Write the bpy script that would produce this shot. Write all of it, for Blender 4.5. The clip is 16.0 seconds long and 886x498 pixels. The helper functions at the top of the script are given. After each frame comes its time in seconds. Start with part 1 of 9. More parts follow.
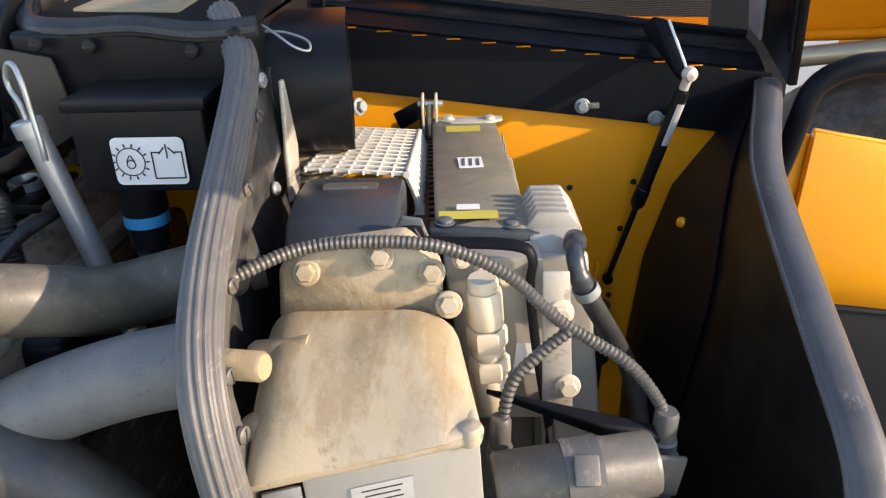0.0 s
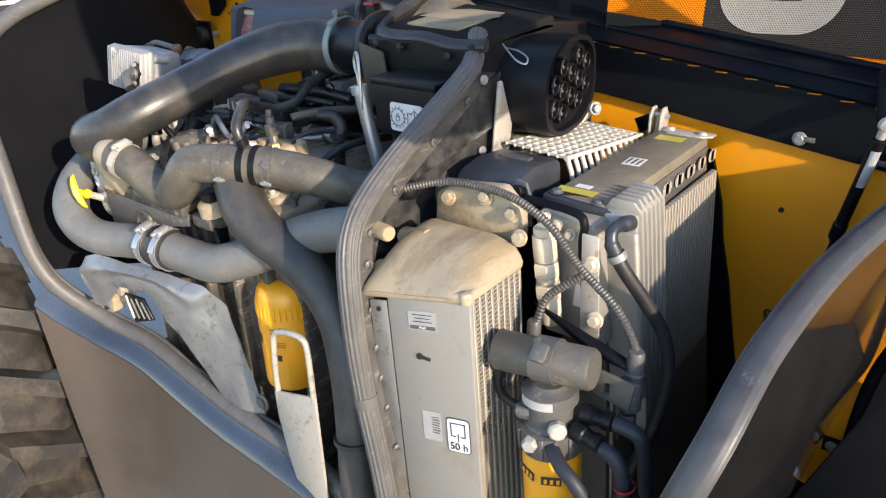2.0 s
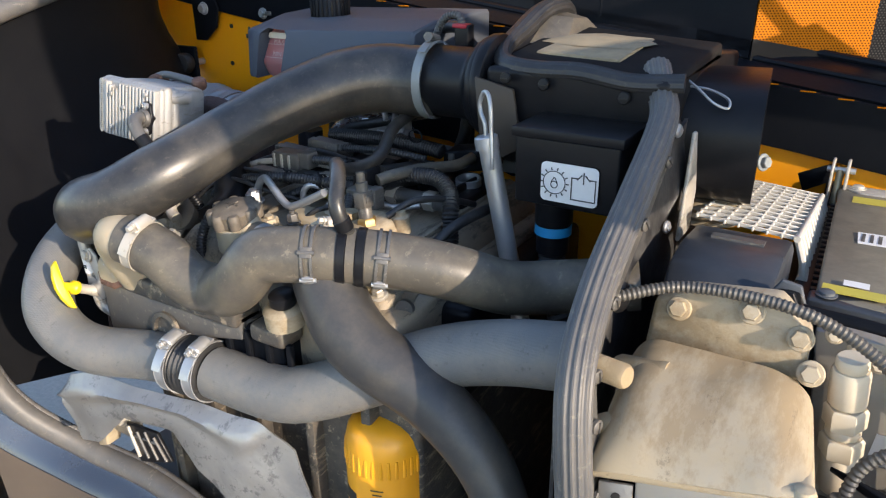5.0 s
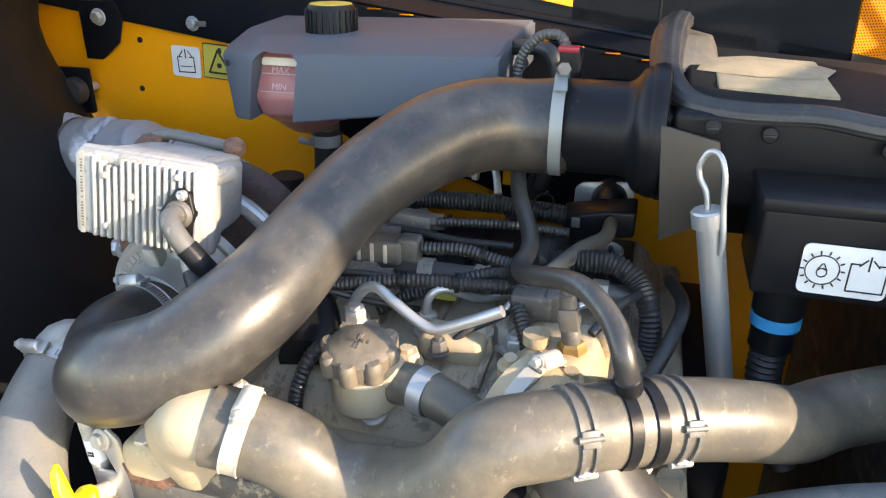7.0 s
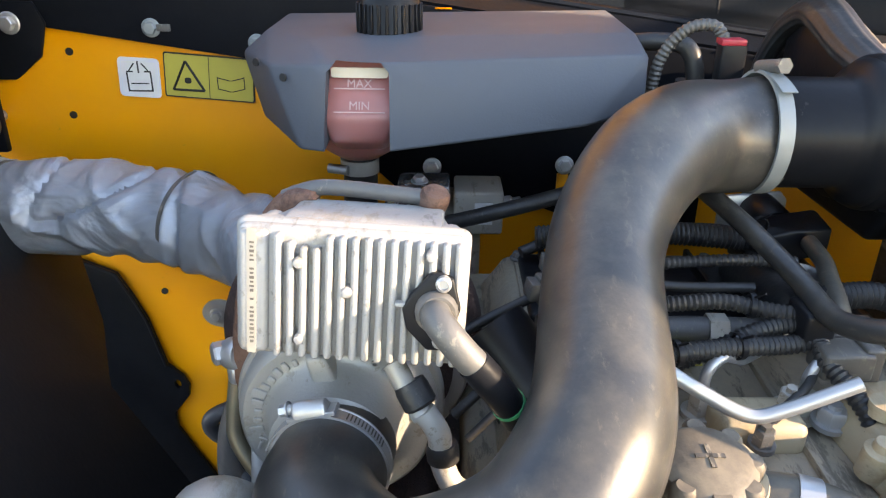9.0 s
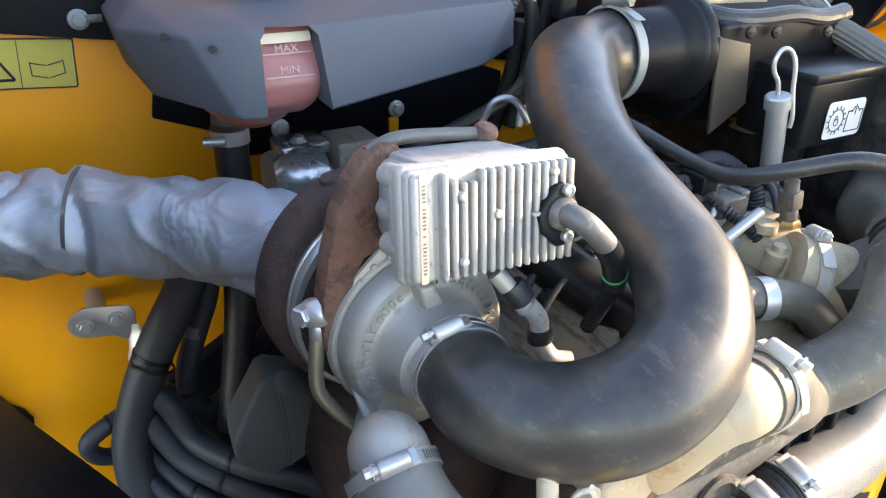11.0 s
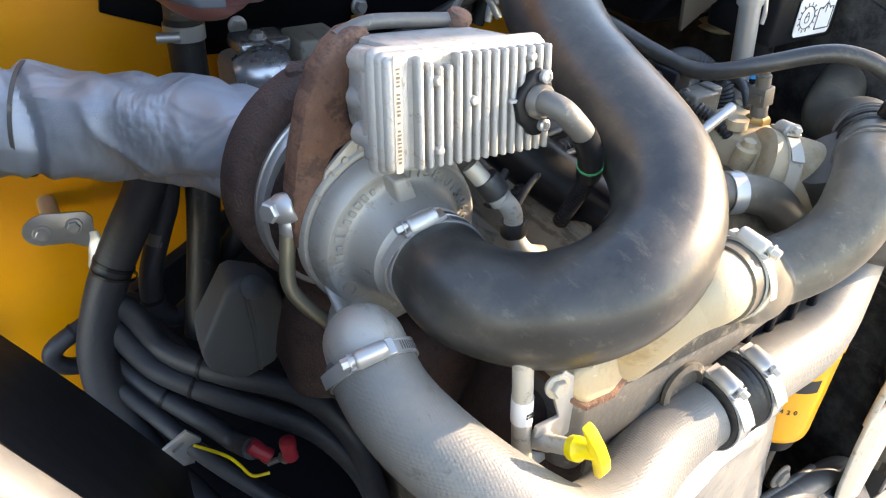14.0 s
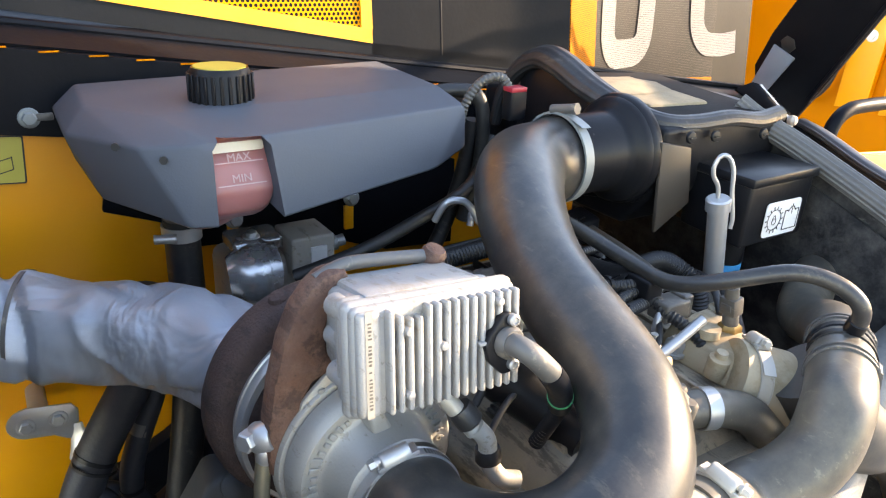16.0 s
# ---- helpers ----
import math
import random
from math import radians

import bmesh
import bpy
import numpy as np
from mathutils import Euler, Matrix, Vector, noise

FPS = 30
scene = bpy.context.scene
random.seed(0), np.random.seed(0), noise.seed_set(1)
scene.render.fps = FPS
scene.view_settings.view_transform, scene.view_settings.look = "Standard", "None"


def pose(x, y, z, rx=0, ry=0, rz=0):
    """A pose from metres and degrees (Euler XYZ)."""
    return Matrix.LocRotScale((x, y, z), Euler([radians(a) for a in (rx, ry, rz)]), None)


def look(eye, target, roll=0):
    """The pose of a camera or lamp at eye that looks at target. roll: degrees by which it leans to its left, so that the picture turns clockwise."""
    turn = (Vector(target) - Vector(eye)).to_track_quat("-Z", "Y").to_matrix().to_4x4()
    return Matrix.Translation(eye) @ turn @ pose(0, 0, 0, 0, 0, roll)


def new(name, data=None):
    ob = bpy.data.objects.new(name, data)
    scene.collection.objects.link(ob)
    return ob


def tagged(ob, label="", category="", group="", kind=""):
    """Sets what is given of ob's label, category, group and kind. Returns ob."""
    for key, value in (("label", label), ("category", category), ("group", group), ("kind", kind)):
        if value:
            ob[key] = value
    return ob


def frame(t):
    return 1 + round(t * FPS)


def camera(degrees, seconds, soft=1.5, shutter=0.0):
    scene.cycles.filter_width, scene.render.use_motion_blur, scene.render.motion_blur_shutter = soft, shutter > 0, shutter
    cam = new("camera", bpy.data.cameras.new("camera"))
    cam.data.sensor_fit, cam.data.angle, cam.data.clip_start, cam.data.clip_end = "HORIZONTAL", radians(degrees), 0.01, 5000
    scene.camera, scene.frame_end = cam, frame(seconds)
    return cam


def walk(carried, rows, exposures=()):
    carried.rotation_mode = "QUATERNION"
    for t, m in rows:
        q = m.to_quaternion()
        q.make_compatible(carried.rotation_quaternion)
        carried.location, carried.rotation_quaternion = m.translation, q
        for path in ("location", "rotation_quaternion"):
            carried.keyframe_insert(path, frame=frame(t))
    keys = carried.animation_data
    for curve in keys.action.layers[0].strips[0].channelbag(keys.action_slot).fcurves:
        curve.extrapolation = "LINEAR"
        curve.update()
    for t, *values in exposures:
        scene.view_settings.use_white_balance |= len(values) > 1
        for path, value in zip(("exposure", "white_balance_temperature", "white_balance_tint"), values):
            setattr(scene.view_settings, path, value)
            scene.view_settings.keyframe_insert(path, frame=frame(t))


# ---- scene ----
cam = camera(62.5, 16.0, 1.2)
PATH = [
    (0, (0.012, 0.031, 1.642), (-0.038, 1.84, 0.791), -1.8),
    (0.5, (0.153, 0.011, 1.684), (-0.352, 1.727, 0.79), -2.7),
    (1, (0.241, -0.058, 1.698), (-0.6, 1.519, 0.799), -3.1),
    (1.5, (0.375, -0.161, 1.709), (-0.653, 1.317, 0.839), -2.6),
    (2, (0.486, -0.184, 1.735), (-0.647, 1.231, 0.892), -2.1),
    (2.5, (0.538, -0.165, 1.732), (-0.656, 1.212, 0.908), -1.7),
    (3, (0.533, -0.162, 1.731), (-0.682, 1.207, 0.925), -1.6),
    (3.5, (0.512, -0.157, 1.73), (-0.677, 1.241, 0.934), -1.1),
    (4, (0.431, -0.176, 1.721), (-0.702, 1.272, 0.935), -0.8),
    (4.5, (0.268, -0.17, 1.702), (-0.792, 1.335, 0.92), -0.6),
    (5, (0.016, -0.063, 1.691), (-0.957, 1.499, 0.908), -0.6),
    (5.2, (-0.067, -0.022, 1.701), (-0.998, 1.566, 0.917), -0.7),
    (7.3, (-0.488, 0.054, 1.703), (-0.913, 1.826, 0.879), 0.8),
    (7.5, (-0.495, 0.053, 1.704), (-0.886, 1.832, 0.876), 0.9),
    (8, (-0.529, 0.051, 1.695), (-0.842, 1.843, 0.864), 0.9),
    (8.5, (-0.666, 0.11, 1.67), (-0.863, 1.921, 0.845), 0.8),
    (9, (-0.84, 0.191, 1.675), (-0.835, 2.014, 0.851), 0.8),
    (9.2, (-0.872, 0.198, 1.679), (-0.771, 2.017, 0.853), 0.6),
    (11.3, (-1.172, 0.186, 1.686), (-0.208, 1.677, 0.764), 1.7),
    (11.5, (-1.172, 0.187, 1.686), (-0.189, 1.663, 0.761), 1.8),
    (12, (-1.169, 0.186, 1.686), (-0.169, 1.649, 0.759), 2.1),
    (12.5, (-1.168, 0.19, 1.684), (-0.17, 1.644, 0.741), 2.2),
    (13, (-1.17, 0.191, 1.684), (-0.187, 1.626, 0.698), 2.4),
    (13.5, (-1.173, 0.19, 1.679), (-0.213, 1.592, 0.624), 2.6),
    (14, (-1.169, 0.191, 1.664), (-0.223, 1.566, 0.561), 2.9),
    (14.5, (-1.164, 0.189, 1.663), (-0.213, 1.57, 0.573), 3.0),
    (15, (-1.161, 0.189, 1.675), (-0.186, 1.612, 0.661), 3.0),
    (15.5, (-1.15, 0.205, 1.728), (-0.141, 1.688, 0.843), 2.9),
    (16, (-1.144, 0.198, 1.74), (-0.118, 1.726, 0.958), 2.8),
]
EXPOSURES = [(0, 1.42, 7000, 17), (1.5, 1.24, 6500, 15), (5, 1.18, 6450, 15), (7.3, 2.25, 7500, 16), (9, 2.4, 7750, 17), (11.3, 2.46, 7350, 17), (14.3, 2.46, 7700, 17), (16, 2.48, 7750, 18)]
walk(cam, [(t, look(eye, target, roll)) for t, eye, target, roll in PATH], EXPOSURES)


# ---------------------------------------------------------------- light
SUN_TO = Vector((-1.0, 0.285, -0.36)).normalized()
world = bpy.data.worlds.new("sky")
scene.world = world
world.use_nodes = True
wn = world.node_tree
sky = wn.nodes.new("ShaderNodeTexSky")
sky.sky_type, sky.sun_disc = "NISHITA", False
sky.dust_density = 0.25
sky.sun_elevation = math.asin(-SUN_TO.z)
sky.sun_rotation = math.atan2(-SUN_TO.x, -SUN_TO.y)
wn.links.new(sky.outputs[0], wn.nodes["Background"].inputs[0])
wn.nodes["Background"].inputs[1].default_value = 0.2
sun_data = bpy.data.lights.new("sun", "SUN")
sun_data.energy, sun_data.angle, sun_data.color = 3.15, radians(0.6), (1.0, 0.85, 0.65)
sun = new("sun", sun_data)
sun.matrix_world = look((3, -1, 3), Vector((3, -1, 3)) + SUN_TO)


# ---------------------------------------------------------------- materials
def mat(name, col, rough=0.5, metal=0.0, col2=None, scale=12.0, amount=0.5, bump=0.15, fine=160.0, dust=0.0,
        dust_col=(0.36, 0.29, 0.2), rand=0.0, coat=0.0, spec=0.5, rvar=0.12):
    """A surface with stains at one scale, grain at another, and settled dust in patches."""
    m = bpy.data.materials.new(name)
    m.use_nodes = True
    nt = m.node_tree
    b = nt.nodes["Principled BSDF"]
    b.inputs["Roughness"].default_value, b.inputs["Metallic"].default_value = rough, metal
    b.inputs["Coat Weight"].default_value = coat
    b.inputs["Specular IOR Level"].default_value = spec
    tc = nt.nodes.new("ShaderNodeTexCoord")
    n1 = nt.nodes.new("ShaderNodeTexNoise")
    n1.inputs["Scale"].default_value, n1.inputs["Detail"].default_value, n1.inputs["Roughness"].default_value = scale, 6, 0.65
    n2 = nt.nodes.new("ShaderNodeTexNoise")
    n2.inputs["Scale"].default_value, n2.inputs["Detail"].default_value = fine, 3
    for n in (n1, n2):
        nt.links.new(tc.outputs["Object"], n.inputs["Vector"])
    ramp = nt.nodes.new("ShaderNodeMapRange")
    ramp.inputs[1].default_value, ramp.inputs[2].default_value = 0.35, 0.68
    ramp.inputs[4].default_value = amount
    nt.links.new(n1.outputs[0], ramp.inputs[0])
    mix = nt.nodes.new("ShaderNodeMix")
    mix.data_type = "RGBA"
    mix.inputs[6].default_value = (*col, 1)
    mix.inputs[7].default_value = (*(col2 or [c * 0.7 for c in col]), 1)
    nt.links.new(ramp.outputs[0], mix.inputs[0])
    out = mix.outputs[2]
    if dust:
        n3 = nt.nodes.new("ShaderNodeTexNoise")
        n3.inputs["Scale"].default_value, n3.inputs["Detail"].default_value, n3.inputs["Roughness"].default_value = scale * 2.3, 8, 0.7
        nt.links.new(tc.outputs["Object"], n3.inputs["Vector"])
        r3 = nt.nodes.new("ShaderNodeMapRange")
        r3.inputs[1].default_value, r3.inputs[2].default_value, r3.inputs[4].default_value = 0.42, 0.75, dust
        nt.links.new(n3.outputs[0], r3.inputs[0])
        m3 = nt.nodes.new("ShaderNodeMix")
        m3.data_type = "RGBA"
        m3.inputs[7].default_value = (*dust_col, 1)
        nt.links.new(out, m3.inputs[6])
        nt.links.new(r3.outputs[0], m3.inputs[0])
        out = m3.outputs[2]
    if rand:
        oi = nt.nodes.new("ShaderNodeObjectInfo")
        hv = nt.nodes.new("ShaderNodeHueSaturation")
        mr = nt.nodes.new("ShaderNodeMapRange")
        mr.inputs[3].default_value, mr.inputs[4].default_value = 1 - rand, 1 + rand
        nt.links.new(oi.outputs["Random"], mr.inputs[0])
        nt.links.new(mr.outputs[0], hv.inputs["Value"])
        nt.links.new(out, hv.inputs["Color"])
        out = hv.outputs[0]
    nt.links.new(out, b.inputs["Base Color"])
    rr = nt.nodes.new("ShaderNodeMapRange")
    rr.inputs[3].default_value, rr.inputs[4].default_value = max(0.03, rough - rvar), min(1, rough + rvar)
    nt.links.new(n1.outputs[0], rr.inputs[0])
    nt.links.new(rr.outputs[0], b.inputs["Roughness"])
    if bump:
        bp = nt.nodes.new("ShaderNodeBump")
        bp.inputs["Strength"].default_value, bp.inputs["Distance"].default_value = bump, 0.002
        nt.links.new(n2.outputs[0], bp.inputs["Height"])
        nt.links.new(bp.outputs[0], b.inputs["Normal"])
    return m


M = dict(
    yellow=mat("yellow_paint", (0.93, 0.36, 0.003), 0.4, col2=(0.86, 0.315, 0.003), scale=5, amount=0.5, bump=0.06, dust=0.06),
    orange=mat("orange_paint", (0.6, 0.185, 0.0), 0.55, col2=(0.52, 0.16, 0.0), scale=5, bump=0.05, spec=0.1),
    black=mat("black_paint", (0.0055, 0.0065, 0.009), 0.42, col2=(0.008, 0.009, 0.012), scale=9, spec=0.07, bump=0.1, dust=0.12, dust_col=(0.022, 0.0225, 0.024)),
    blackgloss=mat("black_gloss_paint", (0.007, 0.007, 0.0075), 0.08, col2=(0.01, 0.0098, 0.01), scale=7, spec=0.5, bump=0.02, dust=0.03, rvar=0.05),
    scratched=mat("scratched_black_paint", (0.005, 0.006, 0.0085), 0.38, col2=(0.008, 0.009, 0.012), scale=14, spec=0.12, bump=0.12, dust=0.2, dust_col=(0.014, 0.015, 0.018)),
    rubber=mat("black_rubber", (0.015, 0.016, 0.018), 0.45, col2=(0.024, 0.024, 0.024), scale=16, bump=0.2, dust=0.2, dust_col=(0.1, 0.088, 0.074)),
    seal=mat("grey_seal_rubber", (0.08, 0.079, 0.078), 0.5, col2=(0.115, 0.11, 0.104), scale=18, bump=0.15, dust=0.3, dust_col=(0.2, 0.175, 0.14)),
    pipe=mat("intake_pipe_plastic", (0.018, 0.0185, 0.0205), 0.35, col2=(0.038, 0.037, 0.034), scale=8, amount=0.8, bump=0.04, fine=420, dust=0.42, dust_col=(0.15, 0.13, 0.1), rvar=0.06, spec=0.55),
    hose=mat("dusty_rubber_hose", (0.065, 0.06, 0.052), 0.4, col2=(0.1, 0.088, 0.068), scale=9, bump=0.05, fine=380, dust=0.55, dust_col=(0.22, 0.185, 0.13)),
    charge=mat("grey_charge_pipe", (0.125, 0.128, 0.128), 0.46, col2=(0.155, 0.152, 0.14), scale=14, bump=0.15, fine=520, dust=0.3, dust_col=(0.3, 0.26, 0.2)),
    plastic=mat("black_plastic", (0.0065, 0.007, 0.009), 0.36, col2=(0.0105, 0.011, 0.013), scale=12, spec=0.2, bump=0.1, dust=0.14, dust_col=(0.032, 0.031, 0.03)),
    tank=mat("dark_grey_plastic", (0.068, 0.079, 0.097), 0.62, spec=0.3, col2=(0.075, 0.083, 0.096), scale=6, bump=0.1, fine=500, dust=0.1, dust_col=(0.12, 0.11, 0.1)),
    tan=mat("dusty_cast_aluminium", (0.37, 0.32, 0.24), 0.62, 0.15, col2=(0.44, 0.345, 0.21), scale=10, amount=0.8, bump=0.12, fine=300, dust=0.7, dust_col=(0.42, 0.33, 0.2)),
    alu=mat("aluminium_sheet", (0.33, 0.32, 0.295), 0.5, 0.4, col2=(0.36, 0.325, 0.265), scale=7, bump=0.08, dust=0.25, dust_col=(0.45, 0.37, 0.26)),
    cast=mat("turbo_cast_aluminium", (0.36, 0.355, 0.335), 0.5, 0.4, col2=(0.38, 0.36, 0.315), scale=16, bump=0.15, fine=420, dust=0.3, dust_col=(0.45, 0.4, 0.32)),
    fin=mat("actuator_aluminium", (0.31, 0.312, 0.312), 0.55, 0.25, col2=(0.33, 0.315, 0.28), scale=22, bump=0.25, fine=340, dust=0.3, dust_col=(0.5, 0.45, 0.36)),
    steel=mat("zinc_steel", (0.46, 0.47, 0.48), 0.38, 0.65, col2=(0.4, 0.39, 0.37), scale=30, bump=0.1),
    bright=mat("bright_clamp_steel", (0.42, 0.425, 0.43), 0.34, 0.6, col2=(0.36, 0.355, 0.345), scale=40, bump=0.06),
    iron=mat("engine_block_paint", (0.05, 0.048, 0.045), 0.55, 0.2, col2=(0.12, 0.1, 0.08), scale=18, bump=0.4, fine=200, dust=0.45, dust_col=(0.2, 0.165, 0.12)),
    head=mat("dusty_engine_casting", (0.27, 0.235, 0.185), 0.6, 0.2, col2=(0.34, 0.27, 0.18), scale=20, bump=0.4, fine=260, dust=0.5, dust_col=(0.42, 0.34, 0.22)),
    rust=mat("rusty_cast_iron", (0.1, 0.05, 0.036), 0.78, 0.1, col2=(0.17, 0.078, 0.045), scale=26, amount=0.8, bump=0.6, fine=300, dust=0.4, dust_col=(0.26, 0.17, 0.12)),
    darkrust=mat("dark_rusted_iron", (0.042, 0.026, 0.024), 0.8, 0.1, col2=(0.07, 0.04, 0.034), scale=40, amount=0.8, bump=0.8, fine=420),
    wrap=mat("silver_heat_wrap", (0.3, 0.34, 0.395), 0.4, 0.3, col2=(0.4, 0.43, 0.47), scale=16, bump=0.3, fine=900, dust=0.2, dust_col=(0.4, 0.38, 0.36)),
    filter=mat("yellow_filter_can", (0.82, 0.36, 0.01), 0.34, col2=(0.76, 0.32, 0.01), scale=9, bump=0.04, dust=0.12),
    white=mat("white_label", (0.74, 0.74, 0.74), 0.4, col2=(0.66, 0.66, 0.65), scale=30, bump=0.02, dust=0.1),
    greylabel=mat("grey_label", (0.4, 0.4, 0.39), 0.5, col2=(0.3, 0.295, 0.28), scale=45, bump=0.04, dust=0.2, dust_col=(0.3, 0.27, 0.22)),
    ink=mat("black_ink", (0.02, 0.02, 0.02), 0.5, bump=0, scale=30),
    lyellow=mat("yellow_label", (0.5, 0.43, 0.07), 0.45, col2=(0.42, 0.36, 0.08), scale=20, bump=0.03),
    dipyellow=mat("yellow_plastic", (0.88, 0.66, 0.01), 0.36, bump=0.03, scale=20),
    blue=mat("blue_band", (0.02, 0.3, 0.6), 0.4, bump=0.03),
    red=mat("red_plastic", (0.38, 0.02, 0.035), 0.4, bump=0.03),
    gdark=mat("dark_grey_metal", (0.1, 0.1, 0.1), 0.5, 0.3, col2=(0.14, 0.13, 0.115), scale=15, bump=0.2, dust=0.3, dust_col=(0.2, 0.17, 0.13)),
    pump=mat("grey_pump_plastic", (0.075, 0.07, 0.064), 0.42, col2=(0.1, 0.092, 0.08), scale=20, bump=0.12, dust=0.3, dust_col=(0.22, 0.19, 0.14)),
    conduit=mat("corrugated_conduit", (0.055, 0.055, 0.054), 0.45, col2=(0.08, 0.075, 0.067), scale=25, bump=0.1, dust=0.3, dust_col=(0.2, 0.17, 0.12)),
    shield=mat("galvanised_heat_shield", (0.26, 0.265, 0.27), 0.4, 0.7, col2=(0.4, 0.395, 0.375), scale=7, amount=0.9, bump=0.15, fine=90, dust=0.3, dust_col=(0.4, 0.37, 0.32)),
    cover=mat("dark_satin_cover_paint", (0.075, 0.06, 0.047), 0.22, col2=(0.085, 0.067, 0.052), scale=5, bump=0.02, dust=0.1, dust_col=(0.17, 0.14, 0.1)),
    frontpaint=mat("front_panel_paint", (0.007, 0.0075, 0.009), 0.48, col2=(0.0095, 0.01, 0.0115), scale=9, spec=0.15, bump=0.1, dust=0.12, dust_col=(0.024, 0.0235, 0.023)),
    sealdark=mat("dark_seal_rubber", (0.042, 0.043, 0.048), 0.42, col2=(0.07, 0.069, 0.068), scale=12, amount=0.8, bump=0.15, dust=0.25, dust_col=(0.14, 0.13, 0.12)),
    rearpaint=mat("rear_panel_paint", (0.006, 0.006, 0.0065), 0.34, col2=(0.008, 0.0078, 0.0076), scale=7, spec=0.2, bump=0.03, dust=0.05),
    toptank=mat("dusty_tank_paint", (0.13, 0.118, 0.088), 0.55, col2=(0.2, 0.18, 0.135), scale=14, amount=0.8, bump=0.15, dust=0.5, dust_col=(0.28, 0.245, 0.18)),
    shroud=mat("blue_grey_plastic", (0.022, 0.027, 0.036), 0.38, col2=(0.036, 0.04, 0.048), scale=10, bump=0.08, dust=0.25, dust_col=(0.1, 0.1, 0.1)),
    oilcap=mat("dusty_cap_plastic", (0.09, 0.075, 0.058), 0.6, col2=(0.16, 0.13, 0.095), scale=30, amount=0.8, bump=0.2, dust=0.4, dust_col=(0.28, 0.23, 0.16)),
    # blue base and strong specular paint in the sky mirrored by the flange
    coverflange=mat("flange_paint_sky_blue", (0.016, 0.021, 0.034), 0.15, col2=(0.024, 0.029, 0.042), scale=7, spec=1.0, bump=0.04, dust=0.15, dust_col=(0.1, 0.09, 0.075)),
    tyre=mat("tyre_rubber", (0.02, 0.019, 0.019), 0.6, col2=(0.045, 0.04, 0.033), scale=6, bump=0.4, fine=160, dust=0.45, dust_col=(0.2, 0.17, 0.125)),
    # lightened so that sun bouncing off the ground brightens the shaded bay
    gravel=mat("gravel", (0.26, 0.25, 0.23), 0.9, col2=(0.4, 0.38, 0.34), scale=60, bump=0.8, fine=120),
    core=mat("cooler_core", (0.3, 0.285, 0.25), 0.6, 0.4, col2=(0.36, 0.31, 0.23), scale=15, bump=0.3, fine=300, dust=0.4, dust_col=(0.45, 0.36, 0.24)),
    coregap=mat("core_gap", (0.1, 0.095, 0.085), 0.7, 0.3, col2=(0.16, 0.14, 0.11), scale=40, bump=0.4),
    whitemetal=mat("light_grey_metal", (0.42, 0.41, 0.38), 0.5, 0.3, col2=(0.55, 0.47, 0.36), scale=18, bump=0.15, dust=0.35, dust_col=(0.55, 0.45, 0.3)),
    bulkpaint=mat("dusty_bulkhead_paint", (0.012, 0.012, 0.0135), 0.5, col2=(0.03, 0.03, 0.032), scale=13, amount=0.8, spec=0.2, bump=0.12, dust=0.5, dust_col=(0.15, 0.145, 0.135)),
    flange=mat("dusty_flange_rubber", (0.05, 0.049, 0.047), 0.5, col2=(0.085, 0.08, 0.073), scale=15, amount=0.8, bump=0.12, dust=0.4, dust_col=(0.19, 0.17, 0.14)),
    castgrey=mat("blue_grey_cast_iron", (0.07, 0.08, 0.092), 0.55, 0.1, col2=(0.09, 0.1, 0.11), scale=12, bump=0.15, dust=0.15, dust_col=(0.12, 0.115, 0.11)),
    brasspipe=mat("plated_pipe_steel", (0.3, 0.27, 0.19), 0.4, 0.6, col2=(0.22, 0.2, 0.15), scale=30, bump=0.06),
    polished=mat("polished_casting", (0.55, 0.57, 0.6), 0.26, 0.75, col2=(0.48, 0.49, 0.5), scale=25, bump=0.06),
    shroudplate=mat("blue_grey_plate", (0.2, 0.24, 0.3), 0.45, 0.1, col2=(0.24, 0.27, 0.31), scale=14, bump=0.1),
    lidplastic=mat("dull_black_plastic", (0.007, 0.0073, 0.0085), 0.75, col2=(0.02, 0.0195, 0.018), scale=14, spec=0.12, bump=0.12, dust=0.15, dust_col=(0.05, 0.045, 0.038)),
    faded=mat("faded_print", (0.5, 0.33, 0.31), 0.5, bump=0.03, scale=30),
    lattice=mat("pale_grey_plastic", (0.55, 0.53, 0.48), 0.5, col2=(0.45, 0.41, 0.34), scale=25, bump=0.08, dust=0.2),
    strap=mat("dull_strap_steel", (0.24, 0.265, 0.27), 0.5, 0.3, col2=(0.2, 0.215, 0.215), scale=30, bump=0.08),
    greenmark=mat("green_tape", (0.03, 0.3, 0.12), 0.45, bump=0.03),
    brass=mat("dull_brass", (0.3, 0.19, 0.06), 0.4, 0.5, col2=(0.22, 0.15, 0.07), scale=40, bump=0.1),
    cable=mat("dusty_cable_sheath", (0.014, 0.017, 0.025), 0.55, col2=(0.02, 0.023, 0.03), scale=18, bump=0.2, dust=0.2, dust_col=(0.06, 0.06, 0.062)),
    lowhose=mat("dark_rubber_hose", (0.03, 0.031, 0.034), 0.42, col2=(0.06, 0.055, 0.047), scale=9, bump=0.05, fine=380, dust=0.35, dust_col=(0.17, 0.145, 0.105)),
    brownplate=mat("brown_satin_plate", (0.055, 0.046, 0.038), 0.42, col2=(0.065, 0.054, 0.044), scale=8, spec=0.25, bump=0.05, dust=0.15, dust_col=(0.08, 0.068, 0.052)),
    sand=mat("settled_sand", (0.3, 0.24, 0.15), 0.85, col2=(0.2, 0.165, 0.11), scale=30, amount=0.8, bump=0.4, fine=420),
